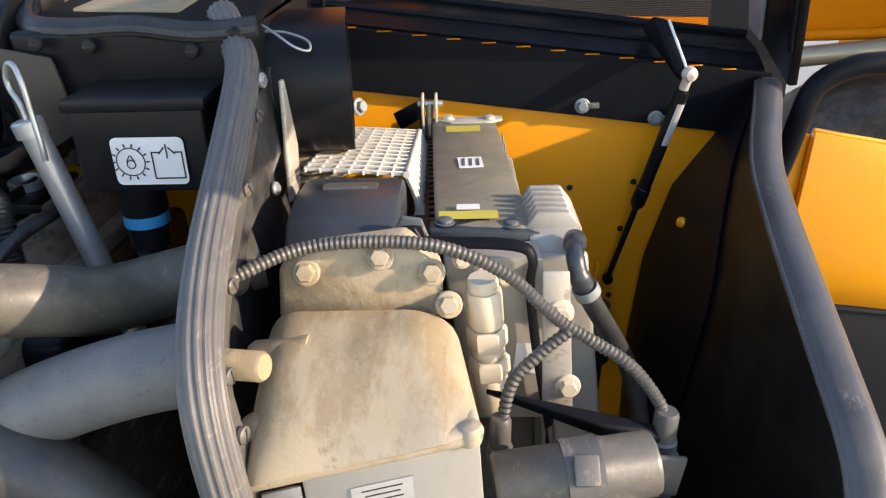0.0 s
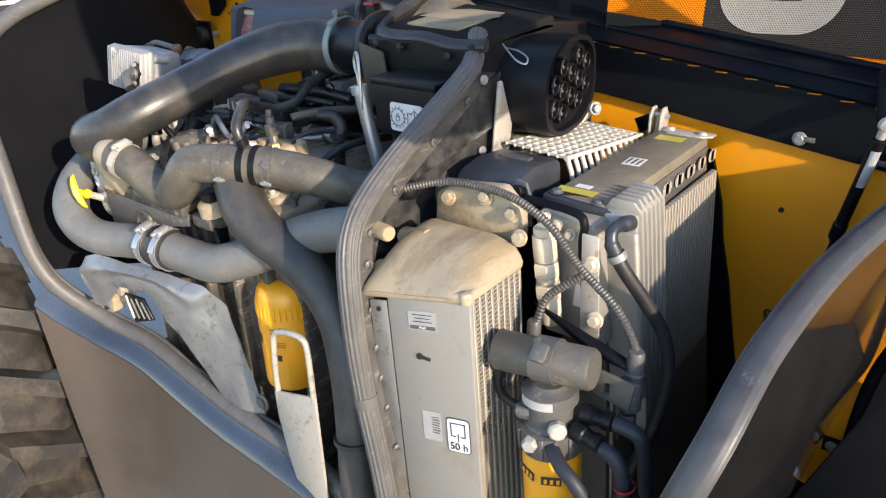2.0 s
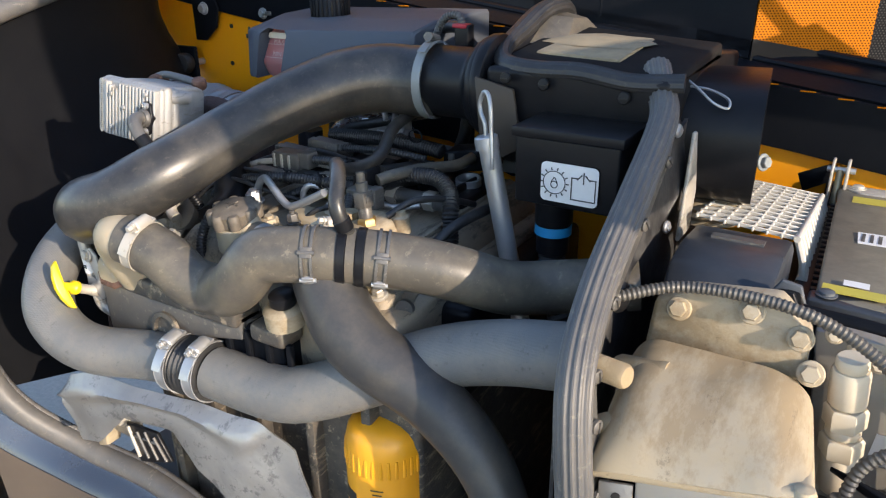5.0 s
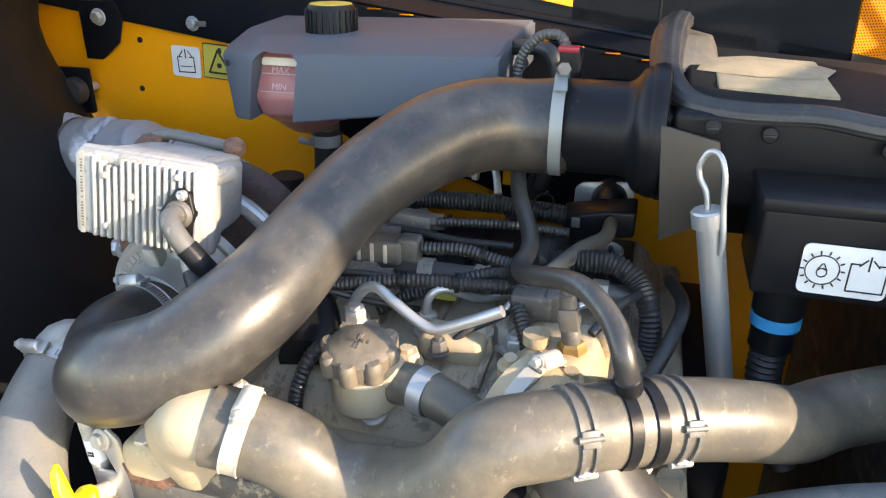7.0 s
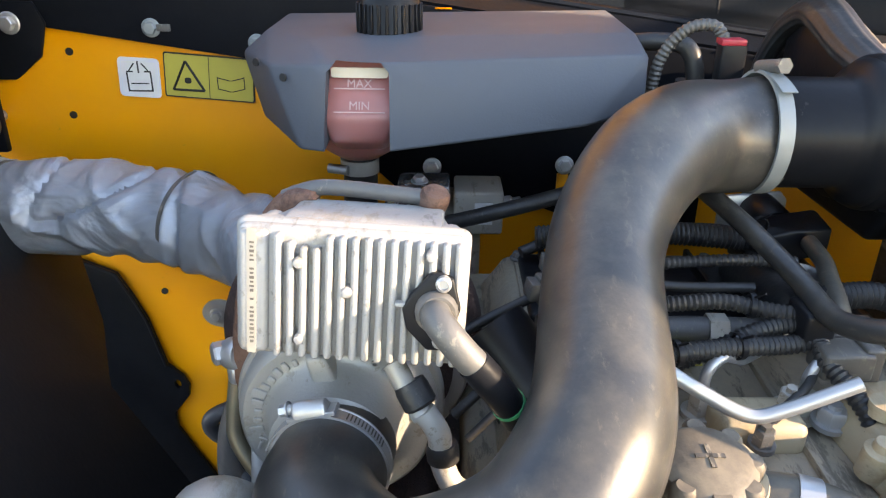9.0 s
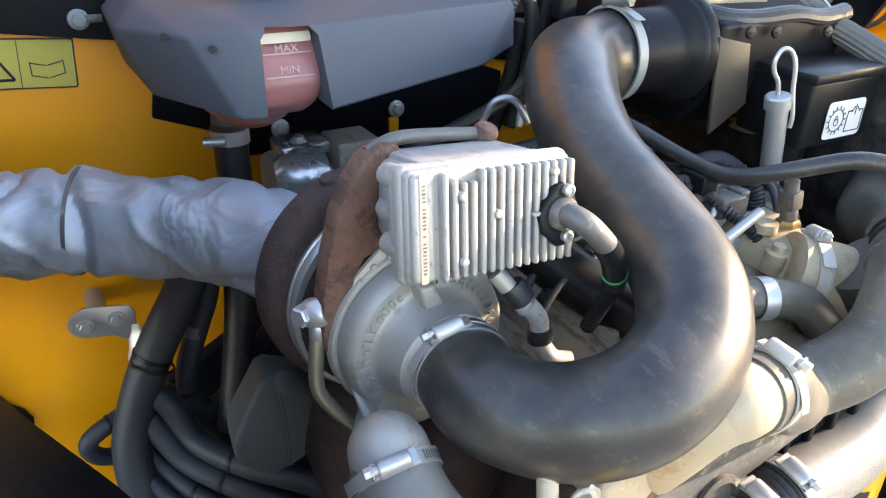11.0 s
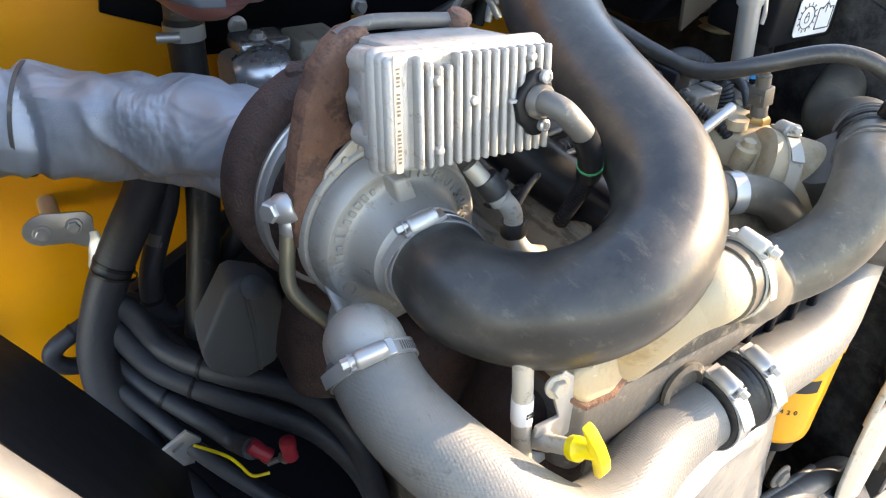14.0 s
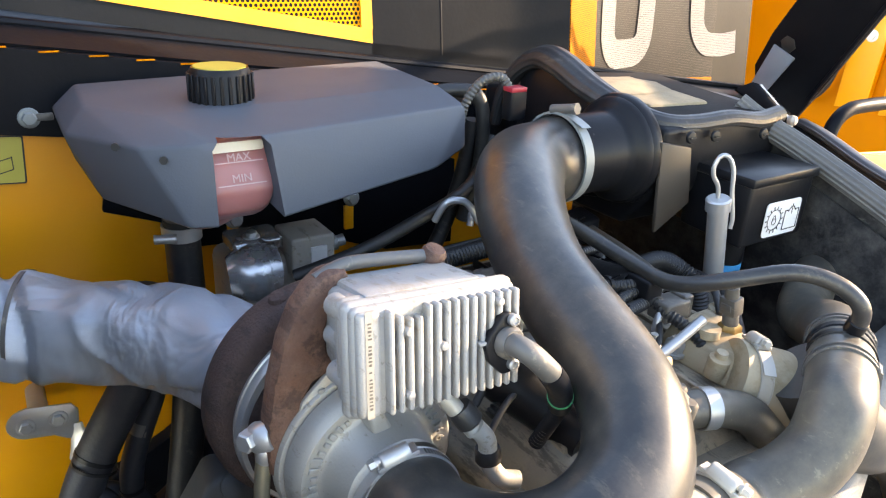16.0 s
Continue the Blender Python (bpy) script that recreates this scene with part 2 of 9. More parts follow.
    cream=mat("cream_plastic", (0.55, 0.49, 0.38), 0.45, col2=(0.6, 0.5, 0.36), scale=20, bump=0.1, dust=0.3, dust_col=(0.5, 0.4, 0.26)),
)


def coolant_mat():
    m = bpy.data.materials.new("translucent_coolant_tank")
    m.use_nodes = True
    b = m.node_tree.nodes["Principled BSDF"]
    b.inputs["Base Color"].default_value = (0.36, 0.15, 0.14, 1)
    b.inputs["Roughness"].default_value = 0.3
    b.inputs["Subsurface Weight"].default_value = 0.4
    b.inputs["Subsurface Radius"].default_value = (0.02, 0.008, 0.006)
    return m


def mesh_mat(name, col, hole, pitch, size=0.3):
    """Perforated sheet: staggered round holes."""
    m = bpy.data.materials.new(name)
    m.use_nodes = True
    nt = m.node_tree
    b = nt.nodes["Principled BSDF"]
    b.inputs["Specular IOR Level"].default_value = 0.06
    b.inputs["Roughness"].default_value = 0.5
    tc = nt.nodes.new("ShaderNodeTexCoord")
    sep = nt.nodes.new("ShaderNodeSeparateXYZ")
    nt.links.new(tc.outputs["Object"], sep.inputs[0])

    def math_node(op, a, c=0.0):
        n = nt.nodes.new("ShaderNodeMath")
        n.operation = op
        for i, v in enumerate((a, c)):
            if isinstance(v, (int, float)):
                n.inputs[i].default_value = v
            else:
                nt.links.new(v, n.inputs[i])
        return n.outputs[0]

    def dots(off):
        u = math_node("SUBTRACT", math_node("FRACT", math_node("ADD", math_node("DIVIDE", sep.outputs[0], pitch), off + 50)), 0.5)
        v = math_node("SUBTRACT", math_node("FRACT", math_node("ADD", math_node("DIVIDE", sep.outputs[2], pitch * 1.73), off + 50)), 0.5)
        v = math_node("MULTIPLY", v, 1.73)
        return math_node("SQRT", math_node("ADD", math_node("MULTIPLY", u, u), math_node("MULTIPLY", v, v)))

    d = math_node("MINIMUM", dots(0.0), dots(0.5))
    inside = math_node("LESS_THAN", d, size)
    mix = nt.nodes.new("ShaderNodeMix")
    mix.data_type = "RGBA"
    mix.inputs[6].default_value, mix.inputs[7].default_value = (*col, 1), (*hole, 1)
    nt.links.new(inside, mix.inputs[0])
    nt.links.new(mix.outputs[2], b.inputs["Base Color"])
    return m


def relief(m, scale, strength, distance=0.0015, stretch=(1, 1, 1)):
    """Adds a cellular relief, such as a woven fabric's, to a material."""
    nt = m.node_tree
    tc = nt.nodes.new("ShaderNodeTexCoord")
    mp = nt.nodes.new("ShaderNodeMapping")
    mp.inputs["Scale"].default_value = stretch
    vo = nt.nodes.new("ShaderNodeTexVoronoi")
    vo.inputs["Scale"].default_value, vo.inputs["Randomness"].default_value = scale, 0.15
    bp = nt.nodes.new("ShaderNodeBump")
    bp.invert = True
    bp.inputs["Strength"].default_value, bp.inputs["Distance"].default_value = strength, distance
    nt.links.new(tc.outputs["Object"], mp.inputs[0])
    nt.links.new(mp.outputs[0], vo.inputs["Vector"])
    nt.links.new(vo.outputs["Distance"], bp.inputs["Height"])
    b = nt.nodes["Principled BSDF"]
    if b.inputs["Normal"].links:
        nt.links.new(b.inputs["Normal"].links[0].from_socket, bp.inputs["Normal"])
    nt.links.new(bp.outputs[0], b.inputs["Normal"])


def crumple(m, scale, strength, distance=0.01):
    """Adds soft dents and creases to a material."""
    nt = m.node_tree
    tc = nt.nodes.new("ShaderNodeTexCoord")
    no = nt.nodes.new("ShaderNodeTexNoise")
    no.inputs["Scale"].default_value, no.inputs["Detail"].default_value, no.inputs["Distortion"].default_value = scale, 3, 1.2
    bp = nt.nodes.new("ShaderNodeBump")
    bp.inputs["Strength"].default_value, bp.inputs["Distance"].default_value = strength, distance
    b = nt.nodes["Principled BSDF"]
    nt.links.new(tc.outputs["Object"], no.inputs["Vector"])
    nt.links.new(no.outputs[0], bp.inputs["Height"])
    if b.inputs["Normal"].links:
        nt.links.new(b.inputs["Normal"].links[0].from_socket, bp.inputs["Normal"])
    nt.links.new(bp.outputs[0], b.inputs["Normal"])


def specks(m, col, scale, amount, width=0.08):
    """Sparse chips and scuffs of another colour."""
    nt = m.node_tree
    b = nt.nodes["Principled BSDF"]
    tc = nt.nodes.new("ShaderNodeTexCoord")
    mp = nt.nodes.new("ShaderNodeMapping")
    mp.inputs["Scale"].default_value, mp.inputs["Rotation"].default_value = (1, 0.25, 1), (0.5, 0.3, 0.7)
    no = nt.nodes.new("ShaderNodeTexNoise")
    no.inputs["Scale"].default_value, no.inputs["Detail"].default_value, no.inputs["Roughness"].default_value = scale, 8, 0.75
    mr = nt.nodes.new("ShaderNodeMapRange")
    mr.inputs[1].default_value, mr.inputs[2].default_value, mr.inputs[4].default_value = 1 - width * 4.2, 1 - width * 3.6, amount
    mx = nt.nodes.new("ShaderNodeMix")
    mx.data_type = "RGBA"
    mx.inputs[7].default_value = (*col, 1)
    nt.links.new(tc.outputs["Object"], mp.inputs[0])
    nt.links.new(mp.outputs[0], no.inputs["Vector"])
    nt.links.new(no.outputs[0], mr.inputs[0])
    nt.links.new(mr.outputs[0], mx.inputs[0])
    nt.links.new(b.inputs["Base Color"].links[0].from_socket, mx.inputs[6])
    nt.links.new(mx.outputs[2], b.inputs["Base Color"])


specks(M["sealdark"], (0.2, 0.195, 0.19), 14, 0.7)
relief(M["charge"], 400, 0.3, 0.001)
specks(M["pipe"], (0.16, 0.14, 0.105), 9, 0.28)
specks(M["hose"], (0.34, 0.29, 0.2), 16, 0.6)
specks(M["plastic"], (0.09, 0.083, 0.074), 22, 0.4)
specks(M["scratched"], (0.08, 0.082, 0.085), 22, 0.45)
specks(M["yellow"], (0.45, 0.25, 0.03), 26, 0.35)
specks(M["tan"], (0.24, 0.165, 0.08), 7, 0.55, 0.112)
specks(M["alu"], (0.3, 0.25, 0.17), 6, 0.4, 0.11)
specks(M["seal"], (0.2, 0.18, 0.15), 25, 0.5)
specks(M["bulkpaint"], (0.22, 0.215, 0.2), 12, 0.6, 0.1)
specks(M["rust"], (0.06, 0.03, 0.022), 45, 0.8, 0.116)
specks(M["cast"], (0.22, 0.19, 0.14), 20, 0.5, 0.1)
specks(M["fin"], (0.24, 0.2, 0.14), 24, 0.5, 0.1)
crumple(M["wrap"], 10, 1.0, 0.018)
crumple(M["shield"], 11, 0.4)
crumple(M["tan"], 30, 0.25, 0.004)
crumple(M["rust"], 60, 0.3, 0.002)
for key, col, size, much, wide in (("hose", (0.3, 0.26, 0.19), 95, 0.3, 0.1), ("pipe", (0.13, 0.112, 0.08), 110, 0.3, 0.103), ("charge", (0.08, 0.078, 0.072), 80, 0.6, 0.098),
                                   ("iron", (0.34, 0.28, 0.2), 60, 0.7, 0.108), ("head", (0.1, 0.085, 0.065), 55, 0.75, 0.112), ("rubber", (0.14, 0.125, 0.1), 90, 0.3, 0.1),
                                   ("gdark", (0.28, 0.25, 0.2), 80, 0.6, 0.103), ("shield", (0.13, 0.135, 0.14), 45, 0.6, 0.108), ("cast", (0.2, 0.18, 0.14), 90, 0.6, 0.1),
                                   ("fin", (0.15, 0.14, 0.12), 90, 0.6, 0.1), ("tan", (0.16, 0.125, 0.08), 65, 0.5, 0.096), ("alu", (0.2, 0.185, 0.16), 60, 0.4, 0.092),
                                   ("seal", (0.22, 0.2, 0.165), 90, 0.5, 0.1), ("flange", (0.24, 0.22, 0.185), 70, 0.6, 0.105), ("darkrust", (0.02, 0.014, 0.012), 80, 0.7, 0.115),
                                   ("conduit", (0.2, 0.175, 0.13), 90, 0.5, 0.1), ("pump", (0.22, 0.195, 0.15), 80, 0.5, 0.1), ("whitemetal", (0.2, 0.17, 0.12), 70, 0.6, 0.105)):
    specks(M[key], col, size, much, wide)
M["coolant"] = coolant_mat()
M["mesh_yellow"] = mesh_mat("yellow_perforated", (0.47, 0.14, 0.001), (0.045, 0.02, 0.003), 0.0045, 0.26)
M["mesh_open"] = mesh_mat("yellow_open_mesh", (0.72, 0.29, 0.004), (0.012, 0.011, 0.01), 0.0075, 0.36)
M["mesh_black"] = mesh_mat("black_perforated", (0.014, 0.0135, 0.014), (0.06, 0.056, 0.052), 0.0045, 0.22)
M["mesh_white"] = mesh_mat("white_perforated", (0.5, 0.49, 0.47), (0.09, 0.088, 0.085), 0.0045, 0.24)


# ---------------------------------------------------------------- builders
def thing(name, base, label, category, group="", kind=""):
    """An Empty at the thing's base, under which its parts hang. Parts are written in world coordinates."""
    e = new(name)
    e.location = base
    e.empty_display_size = 0.02
    return tagged(e, label, category, group, kind)


PLACE = [None]


def part(name, bm, material, parent=None, label="", smooth=40):
    """Links a bmesh as one mesh object under a thing or a part, laid into the world by PLACE where that is set."""
    me = bpy.data.meshes.new(name)
    if PLACE[0] is not None:
        bm.transform(PLACE[0])
    bmesh.ops.recalc_face_normals(bm, faces=bm.faces)
    bm.to_mesh(me)
    bm.free()
    if smooth:
        me.polygons.foreach_set("use_smooth", [True] * len(me.polygons))
        me.set_sharp_from_angle(angle=radians(smooth))
    me.materials.append(M[material] if isinstance(material, str) else material)
    ob = new(name, me)
    if parent is not None:
        ob.parent = parent
        if parent.type == "EMPTY":
            ob.matrix_parent_inverse = Matrix.Translation(-Vector(parent.location))
    if label:
        ob["label"] = label
    return ob


def box(lo, hi, bevel=0.003, seg=2, m=None):
    bm = bmesh.new()
    c = [(a + b) / 2 for a, b in zip(lo, hi)]
    s = [abs(b - a) for a, b in zip(lo, hi)]
    bmesh.ops.create_cube(bm, size=1, matrix=Matrix.Translation(c) @ Matrix.Diagonal((*s, 1)))
    if bevel:
        bmesh.ops.bevel(bm, geom=bm.edges[:], offset=min(bevel, min(s) * 0.45), segments=seg, profile=0.5, affect="EDGES")
    if m is not None:
        bm.transform(m)
    return bm


def prism(poly, axis, lo, hi, bevel=0.002, m=None):
    """A polygon drawn in the two other axes (in xyz order), extruded along axis from lo to hi."""
    bm = bmesh.new()
    i = "xyz".index(axis)

    def at(p, v):
        q = list(p)
        q.insert(i, v)
        return q

    a = [bm.verts.new(at(p, lo)) for p in poly]
    b = [bm.verts.new(at(p, hi)) for p in poly]
    n = len(poly)
    bm.faces.new(a)
    bm.faces.new(b[::-1])
    for k in range(n):
        bm.faces.new((a[k], b[k], b[(k + 1) % n], a[(k + 1) % n]))
    bmesh.ops.recalc_face_normals(bm, faces=bm.faces)
    if bevel:
        bmesh.ops.bevel(bm, geom=bm.edges[:], offset=bevel, segments=2, profile=0.5, affect="EDGES")
    if m is not None:
        bm.transform(m)
    return bm


def carve(bm, cutter):
    """Cuts the cutter's volume out of a closed mesh."""
    obs = []
    for b in (bm, cutter):
        bmesh.ops.recalc_face_normals(b, faces=b.faces)
        me = bpy.data.meshes.new("t")
        b.to_mesh(me)
        b.free()
        obs.append(bpy.data.objects.new("t", me))
        scene.collection.objects.link(obs[-1])
    md = obs[0].modifiers.new("cut", "BOOLEAN")
    md.operation, md.object, md.solver = "DIFFERENCE", obs[1], "EXACT"
    bpy.context.view_layer.update()
    out = bmesh.new()
    out.from_object(obs[0], bpy.context.evaluated_depsgraph_get())
    for o in obs:
        me = o.data
        bpy.data.objects.remove(o)
        bpy.data.meshes.remove(me)
    return out


def join(*bms):
    out = bmesh.new()
    for b in bms:
        me = bpy.data.meshes.new("t")
        b.to_mesh(me)
        b.free()
        out.from_mesh(me)
        bpy.data.meshes.remove(me)
    return out


def spline(pts, per=8):
    """Smooth curve through the points."""
    P = [Vector(p) for p in pts]
    if len(P) == 2:
        return [P[0].lerp(P[1], k / per) for k in range(per + 1)]
    E = [2 * P[0] - P[1], *P, 2 * P[-1] - P[-2]]
    out = []
    for i in range(len(P) - 1):
        a, b, c, d = E[i:i + 4]
        for k in range(per):
            s = k / per
            out.append(0.5 * (2 * b + (c - a) * s + (2 * a - 5 * b + 4 * c - d) * s * s + (3 * b - a - 3 * c + d) * s ** 3))
    out.append(P[-1])
    return out


def smoothed(pts, times=2):
    P = [Vector(p) for p in pts]
    for _ in range(times):
        P = [P[0]] + [(P[i - 1] + 2 * P[i] + P[i + 1]) / 4 for i in range(1, len(P) - 1)] + [P[-1]]
    return P


def sweep(path, radius, sides=24, cap=True, squash=None, up=None):
    """A tube along a path; radius may be a number or a function of the share of its length."""
    bm = bmesh.new()
    L = [0.0]
    for a, b in zip(path, path[1:]):
        L.append(L[-1] + (b - a).length)
    t0 = (path[1] - path[0]).normalized()
    n = t0.orthogonal().normalized() if up is None else (Vector(up) - t0 * t0.dot(Vector(up))).normalized()
    rings = []
    for i, p in enumerate(path):
        t = (path[min(i + 1, len(path) - 1)] - path[max(i - 1, 0)]).normalized()
        n = (n - t * n.dot(t)).normalized()
        bi = t.cross(n)
        r = radius(L[i] / L[-1]) if callable(radius) else radius
        ring = []
        for k in range(sides):
            a = 2 * math.pi * k / sides
            sx, sy = (squash(a) if squash else (1, 1))
            ring.append(bm.verts.new(p + n * (r * math.cos(a) * sx) + bi * (r * math.sin(a) * sy)))
        rings.append(ring)
    for A, B in zip(rings, rings[1:]):
        for k in range(sides):
            bm.faces.new((A[k], A[(k + 1) % sides], B[(k + 1) % sides], B[k]))
    if cap:
        bm.faces.new(rings[0][::-1])
        bm.faces.new(rings[-1])
    return bm


def corrugated(path_pts, r, pitch=0.006, depth=0.18, sides=14, per=14):
    pts = spline(path_pts, per)
    ln = sum((b - a).length for a, b in zip(pts, pts[1:]))
    n = max(8, int(ln / pitch) * 4)
    # even steps
    out, acc, k = [], 0.0, 0
    segs = [(b - a).length for a, b in zip(pts, pts[1:])]
    for j in range(n + 1):
        d = ln * j / n
        while k < len(segs) - 1 and acc + segs[k] < d:
            acc += segs[k]
            k += 1
        out.append(pts[k].lerp(pts[k + 1], min(1, (d - acc) / max(segs[k], 1e-9))))
    cnt = [0]

    def rad(s):
        cnt[0] += 1
        return r * (1 - depth * ((0, 0.5, 1, 0.5)[cnt[0] % 4]))
    return sweep(out, rad, sides)


def frame_to(p, axis, up=(0, 0, 1)):
    """A pose at p whose z axis runs along axis."""
    z = Vector(axis).normalized()
    u = Vector(up)
    if abs(z.dot(u.normalized())) > 0.98:
        u = Vector((0, 1, 0))
    x = u.cross(z).normalized()
    y = z.cross(x)
    return Matrix.Translation(p) @ Matrix((x, y, z)).transposed().to_4x4()


def lathe(profile, p, axis, sides=32, close=True):
    """Profile of (radius, height) turned about axis from p."""
    bm = bmesh.new()
    rings = []
    for r, h in profile:
        rings.append([bm.verts.new((r * math.cos(2 * math.pi * k / sides), r * math.sin(2 * math.pi * k / sides), h)) for k in range(sides)])
    for A, B in zip(rings, rings[1:]):
        for k in range(sides):
            bm.faces.new((A[k], A[(k + 1) % sides], B[(k + 1) % sides], B[k]))
    if close:
        if profile[0][0] > 1e-5:
            bm.faces.new(rings[0][::-1])
        if profile[-1][0] > 1e-5:
            bm.faces.new(rings[-1])
    bmesh.ops.remove_doubles(bm, verts=bm.verts, dist=1e-6)
    bm.transform(frame_to(p, axis))
    return bm


def bolt_bm(p, axis, r=0.008, h=0.007, flange=1.45):
    f = lathe([(r * flange, -0.001), (r * flange, 0.0012), (r * flange * 0.9, 0.0022), (r, 0.0024)], p, axis, 18)
    hx = lathe([(r * 1.0, 0.0015), (r, h), (r * 0.86, h + 0.0012), (0.0005, h + 0.0012)], p, axis, 6)
    return join(f, hx)


def bolt(p, axis, r=0.008, material="steel", parent=None, h=0.007, label="", flange=1.45):
    return part("bolt", bolt_bm(p, axis, r, h, flange), material, parent, label, smooth=25)


def band(p, axis, r, w=0.012, th=0.0022, sides=40):
    return lathe([(r, -w / 2), (r + th, -w / 2), (r + th, w / 2), (r, w / 2), (r, -w / 2)], p, axis, sides, close=False)


def clamp(p, axis, r, screw_dir, parent, material="bright", w=0.012, screw=True):
    """A worm-drive hose clamp: slotted band, rolled edges, arched screw housing, hexagon screw and the band's free end."""
    a, p = Vector(axis).normalized(), Vector(p)
    prof = [(r, -w / 2), (r + 0.0016, -w / 2), (r + 0.0016, -w / 2 + 0.001), (r + 0.001, -w / 2 + 0.0014), (r + 0.001, w / 2 - 0.0014), (r + 0.0016, w / 2 - 0.001), (r + 0.0016, w / 2), (r, w / 2), (r, -w / 2)]
    b = part("hose_clamp", lathe(prof, p, axis, 56, close=False), material, parent, "bright steel worm-drive hose clamp")
    if screw:
        s = Vector(screw_dir).normalized()
        s = (s - a * s.dot(a)).normalized()
        t = a.cross(s)
        place = lambda ang, rad: Matrix.Translation(p + (s * math.cos(ang) + t * math.sin(ang)) * rad) @ Matrix((t * math.cos(ang) - s * math.sin(ang), a, s * math.cos(ang) + t * math.sin(ang))).transposed().to_4x4()
        h = w * 0.62
        arch = [(h * math.cos(k * math.pi / 8), 0.0105 * math.sin(k * math.pi / 8)) for k in range(9)]
        m = place(0, r + 0.0005)
        part("screw_housing", join(hull([m @ Vector((x, y * f, z * f)) for x, f in ((-0.0125, 0.8), (-0.011, 0.92), (0.009, 1.0), (0.0115, 0.9)) for y, z in arch], 0.0008, 1),
                                   hull([m @ Vector((x, y, z)) for x in (-0.018, 0.016) for y in (-h * 0.85, h * 0.85) for z in (-0.0012, 0.0022)], 0.0005, 1)), material, b, "pressed screw housing")
        q = m @ Vector((0.0105, 0, 0.0055))
        part("clamp_screw", join(lathe([(0.0036, 0), (0.0036, 0.0035), (0.0056, 0.0035), (0.0056, 0.0048), (0.0042, 0.0049)], q, t, 16), lathe([(0.0042, 0.0048), (0.0042, 0.0098), (0.0034, 0.0106), (0.0004, 0.0106)], q, t, 6)), material, b)
        slots = [box((-0.0005, -w * 0.28, 0.0008), (0.0005, w * 0.28, 0.0014), 0, m=place(-(0.024 + 0.0026 * k) / r, r)) for k in range(12)]
        part("slotted_section", join(*slots), "gdark", b, "dark slots pressed into the band")
        part("band_tail", grid_sheet(lambda u, v: place((0.016 + 0.026 * u) / r, r + 0.0022 + 0.003 * u * u) @ Vector((0, w * (v - 0.5) * 0.9, 0)), 8, 1, 0.0008), material, b, "free end of the band")
    return b


def grid_sheet(fn, nu, nv, thick=0.003, flip=False):
    """A curved sheet from fn(u, v), u and v from 0 to 1, given thickness."""
    bm = bmesh.new()
    V = [[bm.verts.new(fn(i / nu, j / nv)) for j in range(nv + 1)] for i in range(nu + 1)]
    for i in range(nu):
        for j in range(nv):
            bm.faces.new((V[i][j], V[i + 1][j], V[i + 1][j + 1], V[i][j + 1]))
    bmesh.ops.recalc_face_normals(bm, faces=bm.faces)
    bmesh.ops.solidify(bm, geom=bm.faces[:], thickness=thick)
    return bm


def flat(p, u, v, w, h, th=0.0006, rad=0.0, parent=None, material="white", name="label", label=""):
    """A thin sticker centred at p, w along u and h along v."""
    u, v = Vector(u).normalized(), Vector(v).normalized()
    n = u.cross(v)
    m = Matrix.Translation(p) @ Matrix((u, v, n)).transposed().to_4x4()
    pts = []
    r = min(rad, w / 2, h / 2)
    if r > 0:
        for cx, cy, a0 in ((w / 2 - r, h / 2 - r, 0), (-w / 2 + r, h / 2 - r, 90), (-w / 2 + r, -h / 2 + r, 180), (w / 2 - r, -h / 2 + r, 270)):
            for k in range(5):
                a = radians(a0 + 22.5 * k)
                pts.append((cx + r * math.cos(a), cy + r * math.sin(a)))
    else:
        pts = [(w / 2, h / 2), (-w / 2, h / 2), (-w / 2, -h / 2), (w / 2, -h / 2)]
    return part(name, prism(pts, "z", 0, th, 0, m=m), material, parent, label, smooth=0)


def text(body, p, u, v, size, material, parent=None, name="lettering", th=0.0004):
    c = bpy.data.curves.new(name, "FONT")
    c.body, c.size, c.extrude, c.align_x, c.align_y = body, size, th, "CENTER", "CENTER"
    c.resolution_u = 3
    tmp = bpy.data.objects.new("tmp", c)
    me = bpy.data.meshes.new_from_object(tmp)
    bpy.data.objects.remove(tmp)
    bm = bmesh.new()
    bm.from_mesh(me)
    bpy.data.meshes.remove(me)
    u, v = Vector(u).normalized(), Vector(v).normalized()
    bm.transform(Matrix.Translation(p) @ Matrix((u, v, u.cross(v))).transposed().to_4x4())
    return part(name, bm, material, parent, smooth=0)


def hull(pts, bevel=0.006, seg=3):
    bm = bmesh.new()
    for p in pts:
        bm.verts.new(p)
    bmesh.ops.convex_hull(bm, input=bm.verts[:])
    bmesh.ops.dissolve_limit(bm, angle_limit=radians(3), verts=bm.verts[:], edges=bm.edges[:])
    if bevel:
        bmesh.ops.bevel(bm, geom=bm.edges[:], offset=bevel, segments=seg, profile=0.5, affect="EDGES", clamp_overlap=True)
    return bm


def rod(a, b, r, sides=16):
    return sweep([Vector(a), Vector(b)], r, sides)


# ---------------------------------------------------------------- the setting: ground, bay walls, seals, bonnet
ground = part("ground", box((-60, -60, -0.3), (60, 60, 0.0), 0), "gravel", smooth=0)
tagged(ground, "grey gravel yard under the machine", "ground", kind="structure")

hinge_z = lambda x: 1.4585 - 0.133 * x
band_z = lambda x: 1.349 - 0.14 * x + 0.0125 * max(0, min(1, (x + 0.7) / 0.6))

